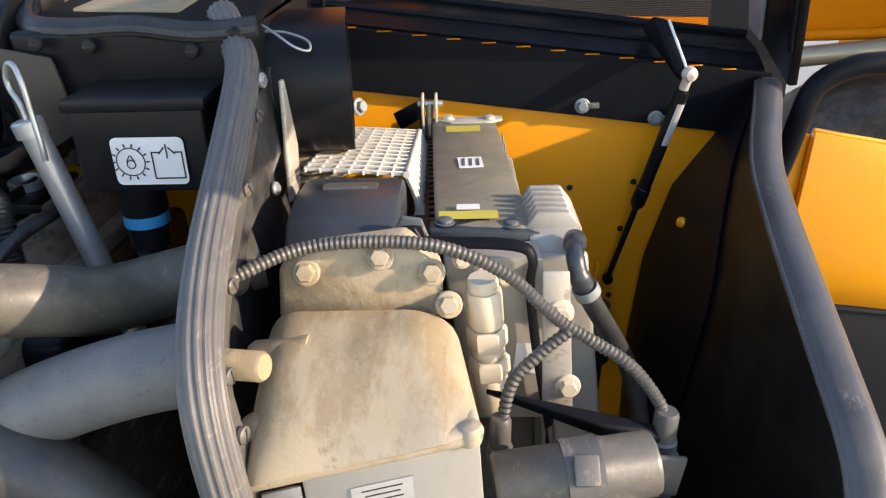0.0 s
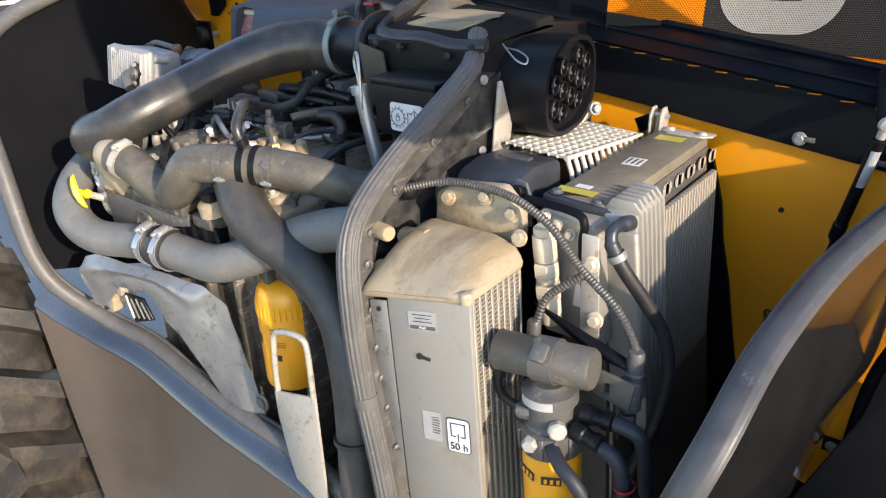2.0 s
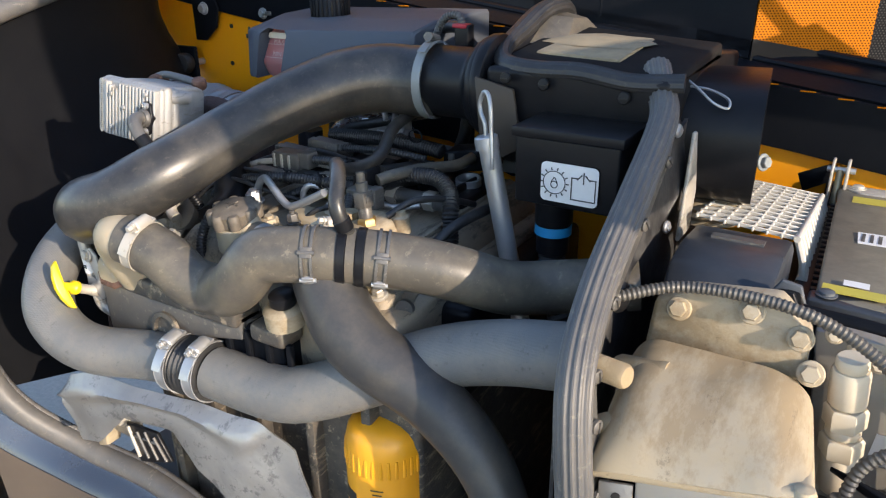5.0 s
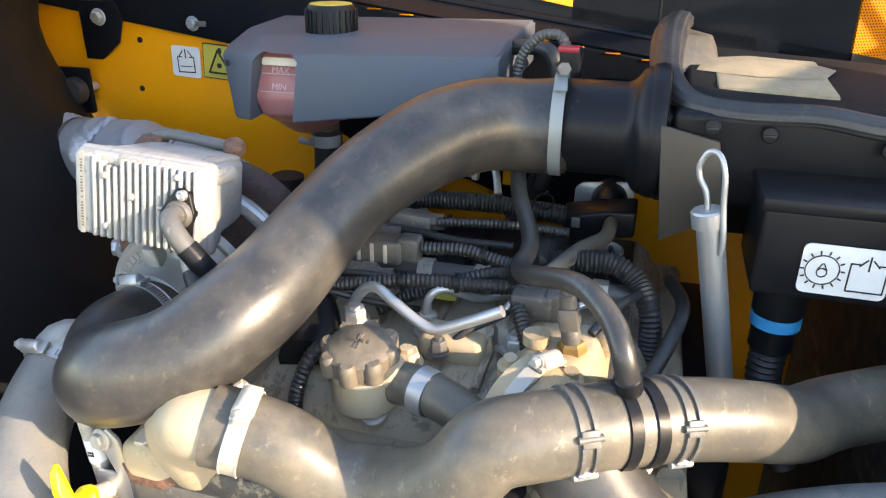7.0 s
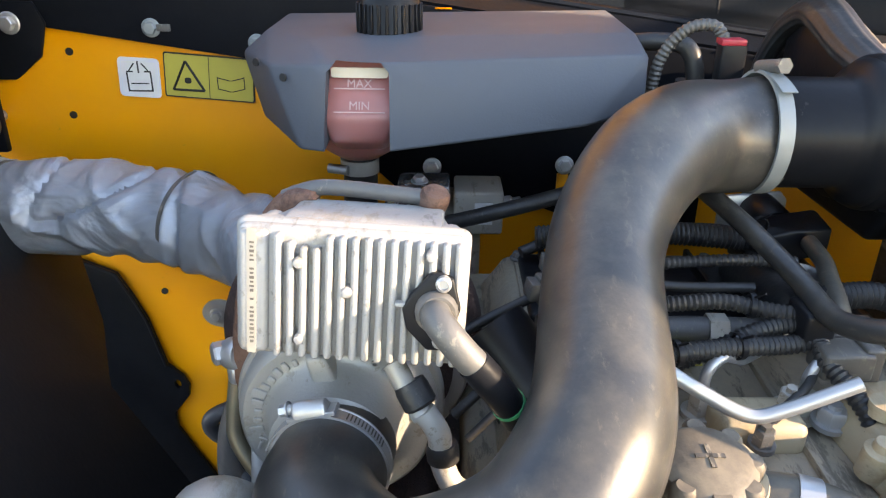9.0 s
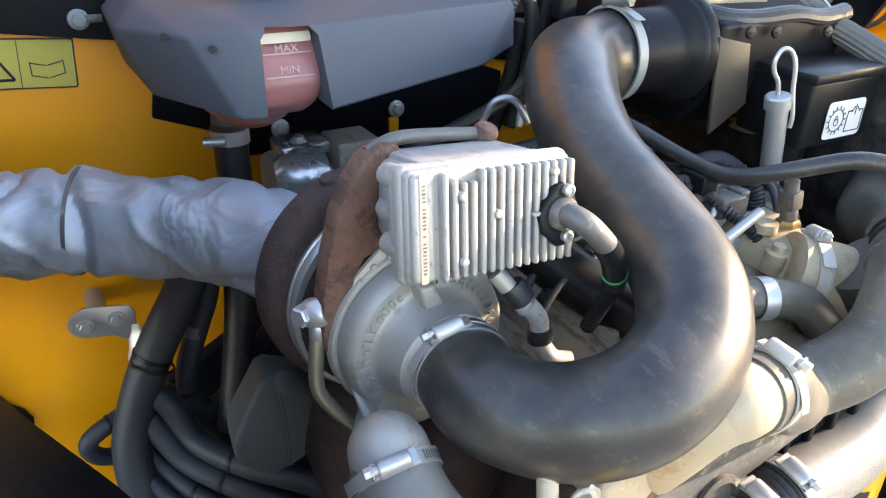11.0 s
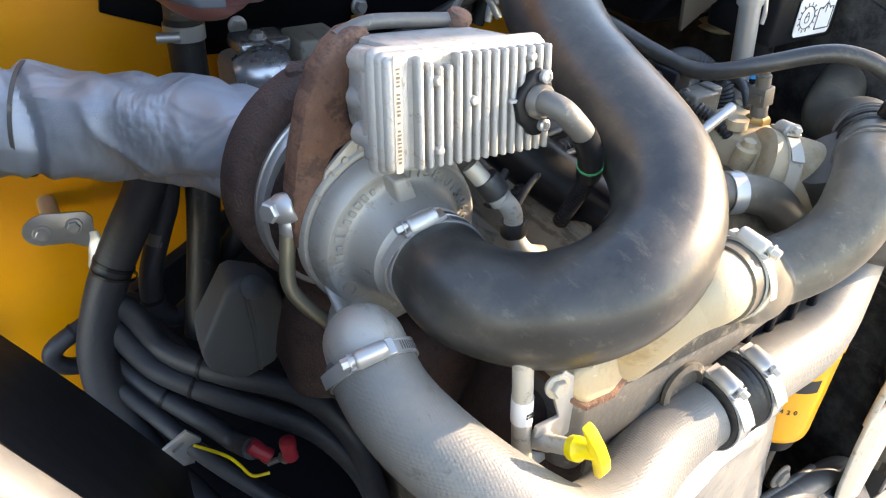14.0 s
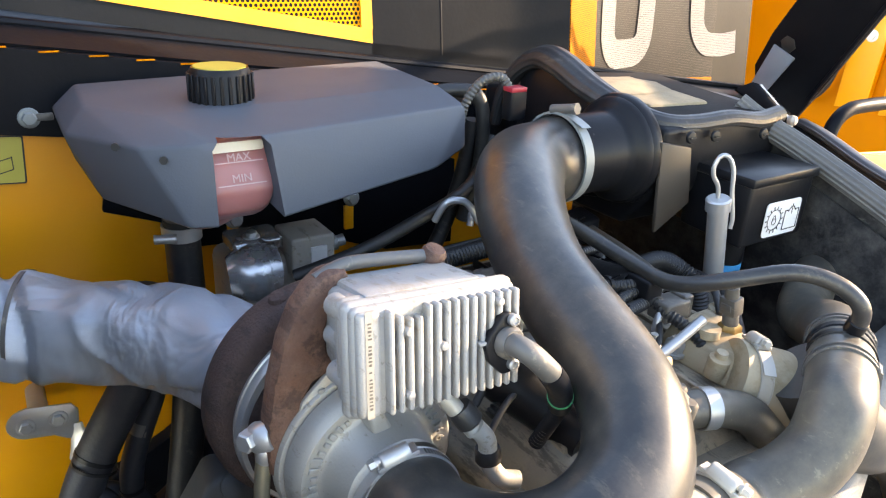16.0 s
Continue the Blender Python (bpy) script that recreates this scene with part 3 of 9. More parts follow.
wall = part("wall_inner", prism([(-1.75, 0.25), (0.3, 0.25), (0.34, 0.64), (0.42, 0.65), (0.5, 0.72), (0.98, 0.8), (0.98, band_z(0.98)), (0.55, band_z(0.55) + 0.008), (-0.1, band_z(-0.1) + 0.008), (-0.7, band_z(-0.7) + 0.02), (-1.75, band_z(-1.75) + 0.02)], "y", 1.19, 1.2, 0), "yellow", smooth=0)
tagged(wall, "yellow painted steel inner wall of the engine bay", "wall", kind="structure")
upper = part("wall_upper", prism([(-1.75, band_z(-1.75)), (-0.7, band_z(-0.7)), (-0.1, band_z(-0.1)), (0.5, band_z(0.5)), (0.5, hinge_z(0.5)), (-1.75, hinge_z(-1.75))], "y", 1.176, 1.187, 0.001), "black", smooth=0)
tagged(upper, "black painted steel strip above the yellow wall", "wall", kind="structure")
for x, z in ((0.196, 1.207), (0.302, 1.215), (0.286, 1.13), (0.275, 1.0), (-1.341, 1.507), (-1.352, 1.421), (-1.265, 1.147)):
    part("hole", lathe([(0.0052, 0), (0.0052, 0.0015), (0.0001, 0.0016)], (x, 1.1892, z), (0, -1, 0), 14), "ink", wall)
for x, z in ((0.208, 1.349), (0.325, 1.326), (-1.222, 1.541), (-1.085, 1.523), (-1.4, 1.546)):
    # duller metal puts the shade on these bolts into their colour
    bolt((x, 1.176, z), (0, -1, 0), 0.0085, "strap", upper, 0.008)
    part("clip", box((x + 0.008, 1.172, z - 0.004), (x + 0.026, 1.1755, z + 0.005), 0.001), "gdark", upper, "thin zinc clip")

beam = thing("hinge_rail", (-0.4, 1.2, 1.45), "scratched black steel hinge rail of the raised bonnet", "hinge rail")
part("rail", grid_sheet(lambda u, v: Vector((-1.75 + 2.24 * u, 1.185 + 0.1 * v, hinge_z(-1.75 + 2.24 * u) + 0.004 + 0.034 * v + 0.006 * math.sin(v * 3.14))), 24, 8, 0.006), "scratched", beam)
part("lip", sweep([Vector((-1.75, 1.225, hinge_z(-1.75) + 0.024)), Vector((0.485, 1.225, hinge_z(0.485) + 0.024))], 0.006, 8), "scratched", beam)
part("lip", sweep([Vector((-1.75, 1.285, hinge_z(-1.75) + 0.042)), Vector((0.49, 1.285, hinge_z(0.49) + 0.042))], 0.007, 8), "scratched", beam)
x = -1.7
while x < 0.44:
    # solid orange strips stand in for orange light showing through the slots
    part("hinge_slot", box((x, 1.1735, hinge_z(x + 0.012) - 0.0009), (x + 0.022, 1.1765, hinge_z(x + 0.012) + 0.0009), 0.0003), "orange", beam)
    x += 0.053

bonnet = thing("bonnet", (0, 1.3, 1.5), "raised bonnet with perforated yellow, black and white panels", "bonnet")


def along(table, x):
    """Straight-line reading of a table of (x, value)."""
    for (x0, v0), (x1, v1) in zip(table, table[1:]):
        if x <= x1:
            break
    return v0 + (v1 - v0) * (x - x0) / (x1 - x0)


hood_z = lambda x: along(((-1.75, 1.779), (-0.97, 1.649), (-0.594, 1.586), (-0.198, 1.538), (-0.037, 1.5025), (0.8, 1.318)), x)
hood_y = lambda x: along(((-1.75, 1.25), (-0.3, 1.25), (-0.198, 1.2245), (-0.12, 1.276), (-0.037, 1.322), (0.04, 1.35), (0.12, 1.37), (0.3, 1.395), (0.5, 1.41), (0.8, 1.42)), x)


def on_hood(x, z, off=0.0):
    """A point of the bonnet's side, off metres proud of it."""
    return Vector((x, hood_y(x) + 0.12 * (z - hood_z(x)) - off, z))


def hood_panel(x0, x1, v0, v1, material, name, label="", off=0.0):
    n_ = max(2, int((x1 - x0) / 0.03))
    return part(name, grid_sheet(lambda u, v: on_hood(x0 + (x1 - x0) * u, hood_z(x0 + (x1 - x0) * u) + v0 + (v1 - v0) * v, off), n_, 4, 0.004), material, bonnet, label)


hood_panel(-1.75, -0.594, 0.0, 0.4, "mesh_open", "perforated_panel", "yellow perforated panel with open holes")
hood_panel(-1.75, -0.594, -0.002, 0.019, "yellow", "panel_frame", "plain yellow edge of the panel", 0.004)
hood_panel(-0.612, -0.593, 0.019, 0.4, "yellow", "panel_frame", "plain yellow edge of the panel", 0.004)
hood_panel(-0.594, -0.198, -0.02, 0.5, "black", "solid_panel", "plain dark panel")
hood_panel(-1.75, -0.198, -0.03, -0.002, "scratched", "sill_strip", "dark strip below the panels")
hood_panel(-0.198, -0.037, 0.0, 0.5, "mesh_yellow", "perforated_panel", "orange perforated panel")
hood_panel(-0.198, 0.625, -0.06, 0.0, "scratched", "sill_strip", "dark strip below the panels")
hood_panel(-0.037, 0.47, 0.0, 0.5, "mesh_black", "perforated_panel", "black perforated panel")
hood_panel(0.47, 0.625, 0.0, 0.5, "black", "solid_panel", "plain dark end panel")
for x, r in ((-0.535, 0.004), (-0.463, 0.005), (-0.245, 0.003)):
    part("rib", sweep([on_hood(x, hood_z(x) - 0.01), on_hood(x, hood_z(x) + 0.5)], r, 8), "gdark" if x > -0.3 else "black", bonnet)


def logo_stroke(pts, w):
    """A flat band along a line drawn on the bonnet's side."""
    bm = bmesh.new()
    rows = []
    for i, p in enumerate(pts):
        q, o = pts[min(i + 1, len(pts) - 1)], pts[max(i - 1, 0)]
        t = Vector((q[0] - o[0], q[1] - o[1])).normalized()
        rows.append([bm.verts.new(on_hood(p[0] - t[1] * w / 2 * k, p[1] + t[0] * w / 2 * k, 0.0065)) for k in (1, 0.33, -0.33, -1)])
    for A, B in zip(rows, rows[1:]):
        for j in range(3):
            bm.faces.new((A[j], B[j], B[j + 1], A[j + 1]))
    bmesh.ops.solidify(bm, geom=bm.faces[:], thickness=0.002)
    return bm


def arc(cx, cz, r, a0, a1, n=14):
    return [(cx + r * math.cos(radians(a0 + (a1 - a0) * k / n)), cz + r * math.sin(radians(a0 + (a1 - a0) * k / n))) for k in range(n + 1)]


part("emblem", logo_stroke([(0.019, 1.65), (0.018, 1.6)] + arc(0.066, 1.573, 0.048, 180, 262, 8) + [(0.1, 1.524)] + arc(0.122, 1.574, 0.05, 278, 350, 8) + [(0.177, 1.62), (0.18, 1.8)], 0.061), "mesh_white", bonnet, "plain white hooked emblem shape")
part("emblem", logo_stroke([(0.56, 1.528), (0.5, 1.522)] + arc(0.455, 1.595, 0.07, 265, 185, 10) + [(0.382, 1.65), (0.38, 1.8)], 0.056), "mesh_white", bonnet, "plain white curved emblem shape")
part("perforated_corner", grid_sheet(lambda u, v: on_hood(0.15 + 0.315 * u, hood_z(0.15 + 0.315 * u) + 0.001 + v * (0.001 + 0.052 * u), 0.006), 10, 2, 0.002), "mesh_yellow", bonnet, "orange perforated corner")
# the bonnet's end skirt, which stands out towards the open side
SK = Matrix(((1, 0, -0.356, 0.356 * 1.44), (0, 1, 0, 0), (0, 0, 1, 0), (0, 0, 0, 1)))
part("skirt", prism([(1.211, 1.363), (1.262, 1.402), (1.312, 1.44), (1.312, 1.49), (1.262, 1.574), (1.203, 1.65), (1.13, 1.75), (0.93, 1.75), (1.005, 1.646), (1.138, 1.459)], "x", 0.513, 0.53, 0.004, m=SK), "black", bonnet, "black end skirt")
# unseen flap, added to cast the shadow across pipes and bulkhead
part("shade_flap", prism([(0.73, 1.69), (0.56, 1.66), (0.378, 1.68), (0.226, 1.864), (0.15, 2.5), (0.8, 2.5), (0.78, 2.0), (0.58, 1.93), (0.57, 1.875), (0.76, 1.85)], "x", 0.513, 0.523, 0.004), "black", bonnet, "unseen black flap that shades the bay")
# unseen tube, added only to carry the shading flap
part("flap_stay", sweep([Vector((0.52, 1.17, 1.62)), Vector((0.52, 1.0, 1.9)), Vector((0.52, 0.48, 2.05))], 0.012, 12), "black", bonnet)
part("skirt_plate", prism([(1.253, 1.548), (1.2, 1.522), (1.28, 1.425), (1.32, 1.44)], "x", 0.506, 0.5125, 0.002, m=SK), "shroudplate", bonnet, "blue-grey stop plate")
part("skirt_recess", prism([(1.22 + 0.02 * math.cos(radians(60 * k + 20)), 1.551 + 0.02 * math.sin(radians(60 * k + 20))) for k in range(6)], "x", 0.5105, 0.5145, 0.001, m=SK), "ink", bonnet, "six-sided recess")
part("skirt_rib", sweep([SK @ Vector((0.511, 0.98, 1.69)), SK @ Vector((0.511, 1.165, 1.43))], 0.005, 10), "black", bonnet)

# rubber-edged arch at the cooler end
RS = smoothed(spline([(0.475, 1.150, 1.390), (0.447, 1.074, 1.381), (0.388, 0.912, 1.346), (0.349, 0.738, 1.320), (0.326, 0.575, 1.280), (0.318, 0.467, 1.230), (0.299, 0.421, 1.158), (0.274, 0.395, 1.059), (0.242, 0.380, 0.904), (0.205, 0.376, 0.708)], 8), 4)


def rs_at(u):
    k = u * (len(RS) - 1)
    i = min(int(k), len(RS) - 2)
    return RS[i].lerp(RS[i + 1], k - i)


def rear_panel(u, v):
    p = rs_at(u)
    curve = ((0.485, 1.39), (0.472, 1.353), (0.418, 1.279), (0.37, 1.211), (0.334, 1.085), (0.316, 0.911), (0.318, 0.756), (0.32, 0.62))
    k = u * 7
    i = min(int(k), 6)
    q = Vector((curve[i][0] + (curve[i + 1][0] - curve[i][0]) * (k - i), 1.188, curve[i][1] + (curve[i + 1][1] - curve[i][1]) * (k - i)))
    return p.lerp(q, v)


rear = part("wall_rear", grid_sheet(rear_panel, 40, 10, 0.004), "rearpaint", smooth=60)
part("edge_band", grid_sheet(lambda u, v: rear_panel(u, (0.42 + 0.2 * u) + (0.99 - 0.42 - 0.2 * u) * v) + Vector((-0.006, -0.003, 0)), 40, 6, 0.002), "black", rear, "matt black band along the arch's rim", smooth=60)
# domed disc for the round yellow spot on the arch
part("plug", lathe([(0.0085, 0), (0.0085, 0.004), (0.0065, 0.007), (0.0003, 0.0085)], (0.346, 1.048, 1.2), (-0.95, -0.25, 0.15), 20), "filter", rear, "small domed yellow disc")
tagged(rear, "glossy black arched panel at the cooler end", "wall", kind="structure")
def rear_outer(u, v):
    p = rs_at(u) + Vector((0.022, 0, -0.01))
    curve = ((0.5, 1.38), (0.49, 1.33), (0.45, 1.22), (0.415, 1.02), (0.4, 0.95), (0.375, 0.87), (0.345, 0.74), (0.325, 0.632))
    k = u * 7
    i = min(int(k), 6)
    q = Vector((curve[i][0] + (curve[i + 1][0] - curve[i][0]) * (k - i), 1.187, curve[i][1] + (curve[i + 1][1] - curve[i][1]) * (k - i)))
    return p.lerp(q, v) + Vector((0.015 * math.sin(v * math.pi), 0, 0))


outer = part("wall_rear_outer", grid_sheet(rear_outer, 40, 10, 0.003), "blackgloss", smooth=60)
tagged(outer, "dark satin outer face of the rear arch", "wall", kind="structure")


def seal(name, path, r, label, lips=2.0):
    """Rubber edge trim: a bulb with fine ribs along it."""
    ob = part(name, sweep(path, r, 60, squash=lambda a: ((1, 1), (0.925, 0.925))[int(a / math.pi * 15 + 0.01) % 2 if a < math.pi * lips else 0]), "seal", None, smooth=30)
    return tagged(ob, label, "rubber seal")


es_ = tagged(part("edge_seal", sweep([p + Vector((0.009, 0, -0.008)) for p in RS], 0.0155, 40, squash=lambda a: (1.25 - 0.1 * (abs(math.sin(a * 4)) < 0.3), 0.72), up=(1, 0, 0)), "sealdark", None, smooth=35), "thick grey-black rubber seal along the rear arch", "rubber seal")
part("bead", corrugated([p + Vector((-0.009, 0.004, -0.004)) for p in RS], 0.003, 0.006, 0.12, 10, 2), "sealdark", es_, "stitched bead along the seal")

# bulkhead between engine and coolers, with its ribbed seal
SL = smoothed(spline([(-0.235, 0.830, 1.546), (-0.216, 0.794, 1.522), (-0.198, 0.746, 1.500), (-0.186, 0.619, 1.449), (-0.178, 0.507, 1.398), (-0.165, 0.432, 1.345), (-0.148, 0.407, 1.245), (-0.136, 0.405, 1.119), (-0.111, 0.402, 0.986), (-0.081, 0.395, 0.797)], 8), 3)
bs_ = seal("bulkhead_seal", SL, 0.0165, "ribbed dark grey rubber seal on the bulkhead edge")
i_ = min(range(2, len(SL) - 2), key=lambda k: abs(SL[k].z - 1.115))
part("joint_sleeve", sweep([SL[i_].lerp(SL[i_ + 1], k / 3) for k in range(4)], 0.0173, 28), "seal", bs_, "butt joint in the seal")


def bulk(u, v):
    k = u * (len(SL) - 1)
    i = min(int(k), len(SL) - 2)
    p = SL[i].lerp(SL[i + 1], k - i)
    s = min(1, max(0, (u - 0.137) / 0.289))
    a = Vector((p.x + 0.008, 1.0, p.z - 0.05 - 0.1 * u))
    b = Vector((p.x + 0.004, p.y + 0.045, p.z - 0.03))
    q = a.lerp(b, s)
    return p.lerp(q, v)


bk = part("wall_bulkhead", grid_sheet(bulk, 60, 8, 0.004), "bulkpaint", smooth=50)
tagged(bk, "black steel bulkhead between engine and coolers", "wall", kind="structure")
# top edge raised round the canister to block sun leaking onto the wall
bk2 = part("wall_bulkhead_lower", prism([(0.46, 0.6), (1.17, 0.6), (1.17, 1.45), (1.08, 1.45), (1.075, 1.4), (0.87, 1.4), (0.855, 1.43), (0.84, 1.49), (0.76, 1.468), (0.63, 1.422), (0.52, 1.376), (0.47, 1.32)], "x", -0.196, -0.192, 0), "bulkpaint", smooth=0)
tagged(bk2, "black steel bulkhead sheet behind the coolers", "wall", kind="structure")
for p in ((-0.189, 0.78, 1.485), (-0.187, 0.77, 1.37)):
    bolt(p, (1, -0.2, 0.1), 0.0055, "steel", bk, 0.003)


def seal_side(i):
    """Across the seal, along the face of the bulkhead."""
    t = (SL[min(i + 1, len(SL) - 1)] - SL[max(i - 1, 0)]).normalized()
    d = Vector((1, 0, 0)).cross(t).normalized()
    return d if d.y - d.z > 0 else -d


def flange_fn(u, v):
    k = u * (len(SL) - 1)
    i = min(int(k), len(SL) - 2)
    p = SL[i].lerp(SL[i + 1], k - i)
    d = seal_side(i).lerp(seal_side(i + 1), k - i)
    return p + d * (0.006 + 0.034 * v) + Vector((0.0145 - 0.005 * min(1, v * 2.5), -0.002, 0))


fg_ = part("flange", grid_sheet(flange_fn, 70, 5, 0.003), "flange", bs_, "flat dusty rubber flange beside the ribs", smooth=50)
for z in (1.525, 1.488, 1.447, 1.405, 1.36, 1.313, 1.25, 1.19, 1.14, 1.08, 1.02):
    i = min(range(2, len(SL) - 2), key=lambda k: abs(SL[k].z - z))
    q = SL[i] + seal_side(i) * 0.029 + Vector((0.0125, -0.002, 0))
    n = Vector((1, -0.25, 0))
    sc_ = part("screw", lathe([(0.0068, -0.002), (0.0068, 0.0012), (0.0055, 0.0022), (0.0003, 0.0026)], q, n, 20), "flange" if z > 1.35 else "gdark", bs_, "slotted screw head")
    part("slot", box((-0.0055, -0.0008, -0.0004), (0.0055, 0.0008, 0.0008), 0.0002, m=frame_to(q + n.normalized() * 0.0022, n) @ pose(0, 0, 0, 0, 0, 50 + 300 * z)), "ink", sc_)

# arched panel and lower cover at the open side
LS = smoothed(spline([(-1.260, 1.086, 1.683), (-1.273, 0.913, 1.660), (-1.286, 0.741, 1.615), (-1.272, 0.545, 1.558), (-1.239, 0.441, 1.494), (-1.191, 0.403, 1.416), (-1.110, 0.378, 1.256), (-1.052, 0.374, 1.068), (-0.967, 0.436, 0.957), (-0.835, 0.462, 0.927), (-0.686, 0.457, 0.903), (-0.532, 0.449, 0.885), (-0.397, 0.445, 0.881), (-0.291, 0.452, 0.852), (-0.187, 0.456, 0.774)], 8), 3)
seal("edge_seal", LS, 0.0175, "dusty grey rubber seal along the front arch and lower cover", 0.0)
side_off = [p + Vector((0.002, 0.0115, 0.0115)) for p in LS]
part("bead", corrugated(side_off[36:100], 0.0062, 0.005, 0.14, 10, 2), "seal", bpy.data.objects["edge_seal.001"], "ribbed bead along the seal")


def left_panel(u, v):
    k = u * 0.5 * (len(LS) - 1)
    i = min(int(k), len(LS) - 2)
    p = LS[i].lerp(LS[i + 1], k - i)
    edge = ((-1.7, 1.184, 1.56), (-1.5, 1.184, 1.42), (-1.37, 1.16, 1.24), (-1.28, 1.02, 1.19), (-1.2236, 0.9, 1.175), (-1.19, 0.9, 1.112), (-1.161, 0.9, 1.056), (-1.074, 0.9, 0.873))
    k = u * 7
    i = min(int(k), 6)
    q = Vector(edge[i]).lerp(Vector(edge[i + 1]), k - i)
    return p.lerp(q, v) - Vector((0.03 * math.sin(v * math.pi), 0, 0))


lp = part("wall_front", grid_sheet(left_panel, 40, 8, 0.004), "frontpaint", smooth=60)
tagged(lp, "black painted arched panel at the front of the bay", "wall", kind="structure")


def ls_at(u):
    k = u * (len(LS) - 1)
    i = min(int(k), len(LS) - 2)
    return LS[i].lerp(LS[i + 1], k - i)


U0 = min((abs(p.z - 1.03) + (9 if p.x > -0.9 else 0), i) for i, p in enumerate(LS))[1] / (len(LS) - 1)


def cover_flange(u, v):
    p = ls_at(U0 + (1 - U0) * u)
    s = v * v * (3 - 2 * v) * 0.4 + v * 0.6
    return p + Vector((-0.035 * (1 - u) ** 6, -0.014 - 0.026 * s, -0.008 - 0.026 * v - 0.006 * v * v))


def cover_panel(u, v):
    p = ls_at(U0 + (1 - U0) * u) + Vector((-0.035 * (1 - u) ** 6, -0.0385, -0.042))
    foot = Vector((-0.93 + 0.86 * u, 0.34, 0.2))
    q = p.lerp(foot, v)
    q.y = p.y + (0.34 - p.y) * min(1, v * 3) * 0.5
    return q


cv = thing("side_cover", (-0.6, 0.38, 0.5), "dark satin lower side cover with a curved top flange", "cover")
part("flange", grid_sheet(cover_flange, 60, 8, 0.003), "coverflange", cv, "glossy dark rolled flange", smooth=60)
part("panel", grid_sheet(cover_panel, 60, 16, 0.003), "cover", cv, smooth=35)
part("crease_bead", sweep([cover_flange(k / 60, 1) + Vector((0, 0.001, -0.001)) for k in range(61)], 0.0035, 8), "coverflange", cv)

hp = thing("hanger_plate", (-1.39, 1.17, 1.52), "small black hanger plate bolted above the yellow wall", "plate")
part("plate", prism([(-1.44, 1.573), (-1.367, 1.573), (-1.355, 1.546), (-1.368, 1.503), (-1.407, 1.473), (-1.44, 1.473)], "y", 1.165, 1.172, 0.002), "black", hp)
bolt((-1.4, 1.165, 1.546), (0, -1, 0), 0.01, "steel", hp, 0.01)
bp_ = thing("bump_stop", (-1.45, 1.12, 1.42), "round black rubber bump stop on a bracket", "bump stop")
part("rubber", lathe([(0.012, 0), (0.022, 0.002), (0.025, 0.008), (0.025, 0.022), (0.021, 0.03), (0.0005, 0.032)], (-1.45, 1.14, 1.42), (0.2, -1, 0.1), 28), "rubber", bp_)
part("bracket", box((-1.52, 1.14, 1.38), (-1.425, 1.152, 1.46), 0.003), "black", bp_)
part("stud", rod((-1.45, 1.186, 1.42), (-1.45, 1.14, 1.42), 0.008), "steel", bp_)

# added sheet stands in for the dark gap beside the radiator
sp_ = part("trim", prism([(-0.05, 1.34), (0.06, 1.3), (0.09, 1.2), (0.101, 1.126), (0.123, 1.04), (0.142, 0.942), (0.174, 0.785), (0.2, 0.66), (0.2, 0.55), (-0.05, 0.55)], "y", 1.176, 1.187, 0.001), "black", smooth=0)
tagged(sp_, "black sheet that fills the dark gap between radiator and wall", "trim", kind="structure")
wp = thing("washer_pump", (0.245, 1.12, 0.9), "black rubber pump bulb with a hose low on the yellow wall", "pump")
part("bulb", lathe([(0.012, 0), (0.026, 0.006), (0.037, 0.03), (0.039, 0.06), (0.033, 0.085), (0.022, 0.095), (0.02, 0.1), (0.026, 0.102), (0.026, 0.118), (0.018, 0.122), (0.0005, 0.122)], (0.245, 1.13, 0.9), (-0.06, -0.05, 1), 28), "rubber", wp)
part("strap", sweep(spline([(0.225, 1.13, 1.005), (0.214, 1.12, 1.02), (0.216, 1.115, 1.035), (0.232, 1.115, 1.03)], 5), 0.0022, 8), "rubber", wp)
part("hose", sweep(smoothed(spline([(0.243, 1.13, 0.905), (0.238, 1.12, 0.86), (0.229, 1.11, 0.808), (0.215, 1.1, 0.72), (0.2, 1.09, 0.6)], 6), 1), 0.017, 18), "rubber", wp)
part("hose_clip", band((0.23, 1.111, 0.815), (0.12, 0.1, 1), 0.0175, 0.012, 0.0015), "steel", wp)
part("bracket", box((0.225, 1.15, 0.93), (0.265, 1.189, 0.96), 0.003), "black", wp)
yb = thing("wall_bolt", (0.364, 1.186, 0.74), "black plate with a bolt on the yellow wall", "bolt")
part("plate", box((0.348, 1.18, 0.725), (0.382, 1.189, 0.756), 0.002), "black", yb)
bolt((0.365, 1.18, 0.74), (0, -1, 0), 0.008, "steel", yb, 0.006)

mg = thing("rear_mudguard", (0.6, 1.05, 0.7), "black rear mudguard beyond the rear arch", "mudguard")
part("guard", prism([(0.424, 1.0), (0.407, 0.886), (0.368, 0.769), (0.33, 0.66), (0.33, 0.4), (1.3, 0.4), (1.3, 0.95), (0.8, 1.0), (0.5, 1.04)], "y", 1.09, 1.1, 0.003), "frontpaint", mg)
part("lip", sweep([Vector((0.43, 1.09, 1.0)), Vector((0.5, 1.09, 1.04)), Vector((0.8, 1.09, 1.0)), Vector((1.3, 1.09, 0.95))], 0.006, 8), "frontpaint", mg)
ep_ = thing("arch_plate", (-1.35, 1.17, 0.9), "black edge plate with a slotted tab on the yellow wall", "plate")
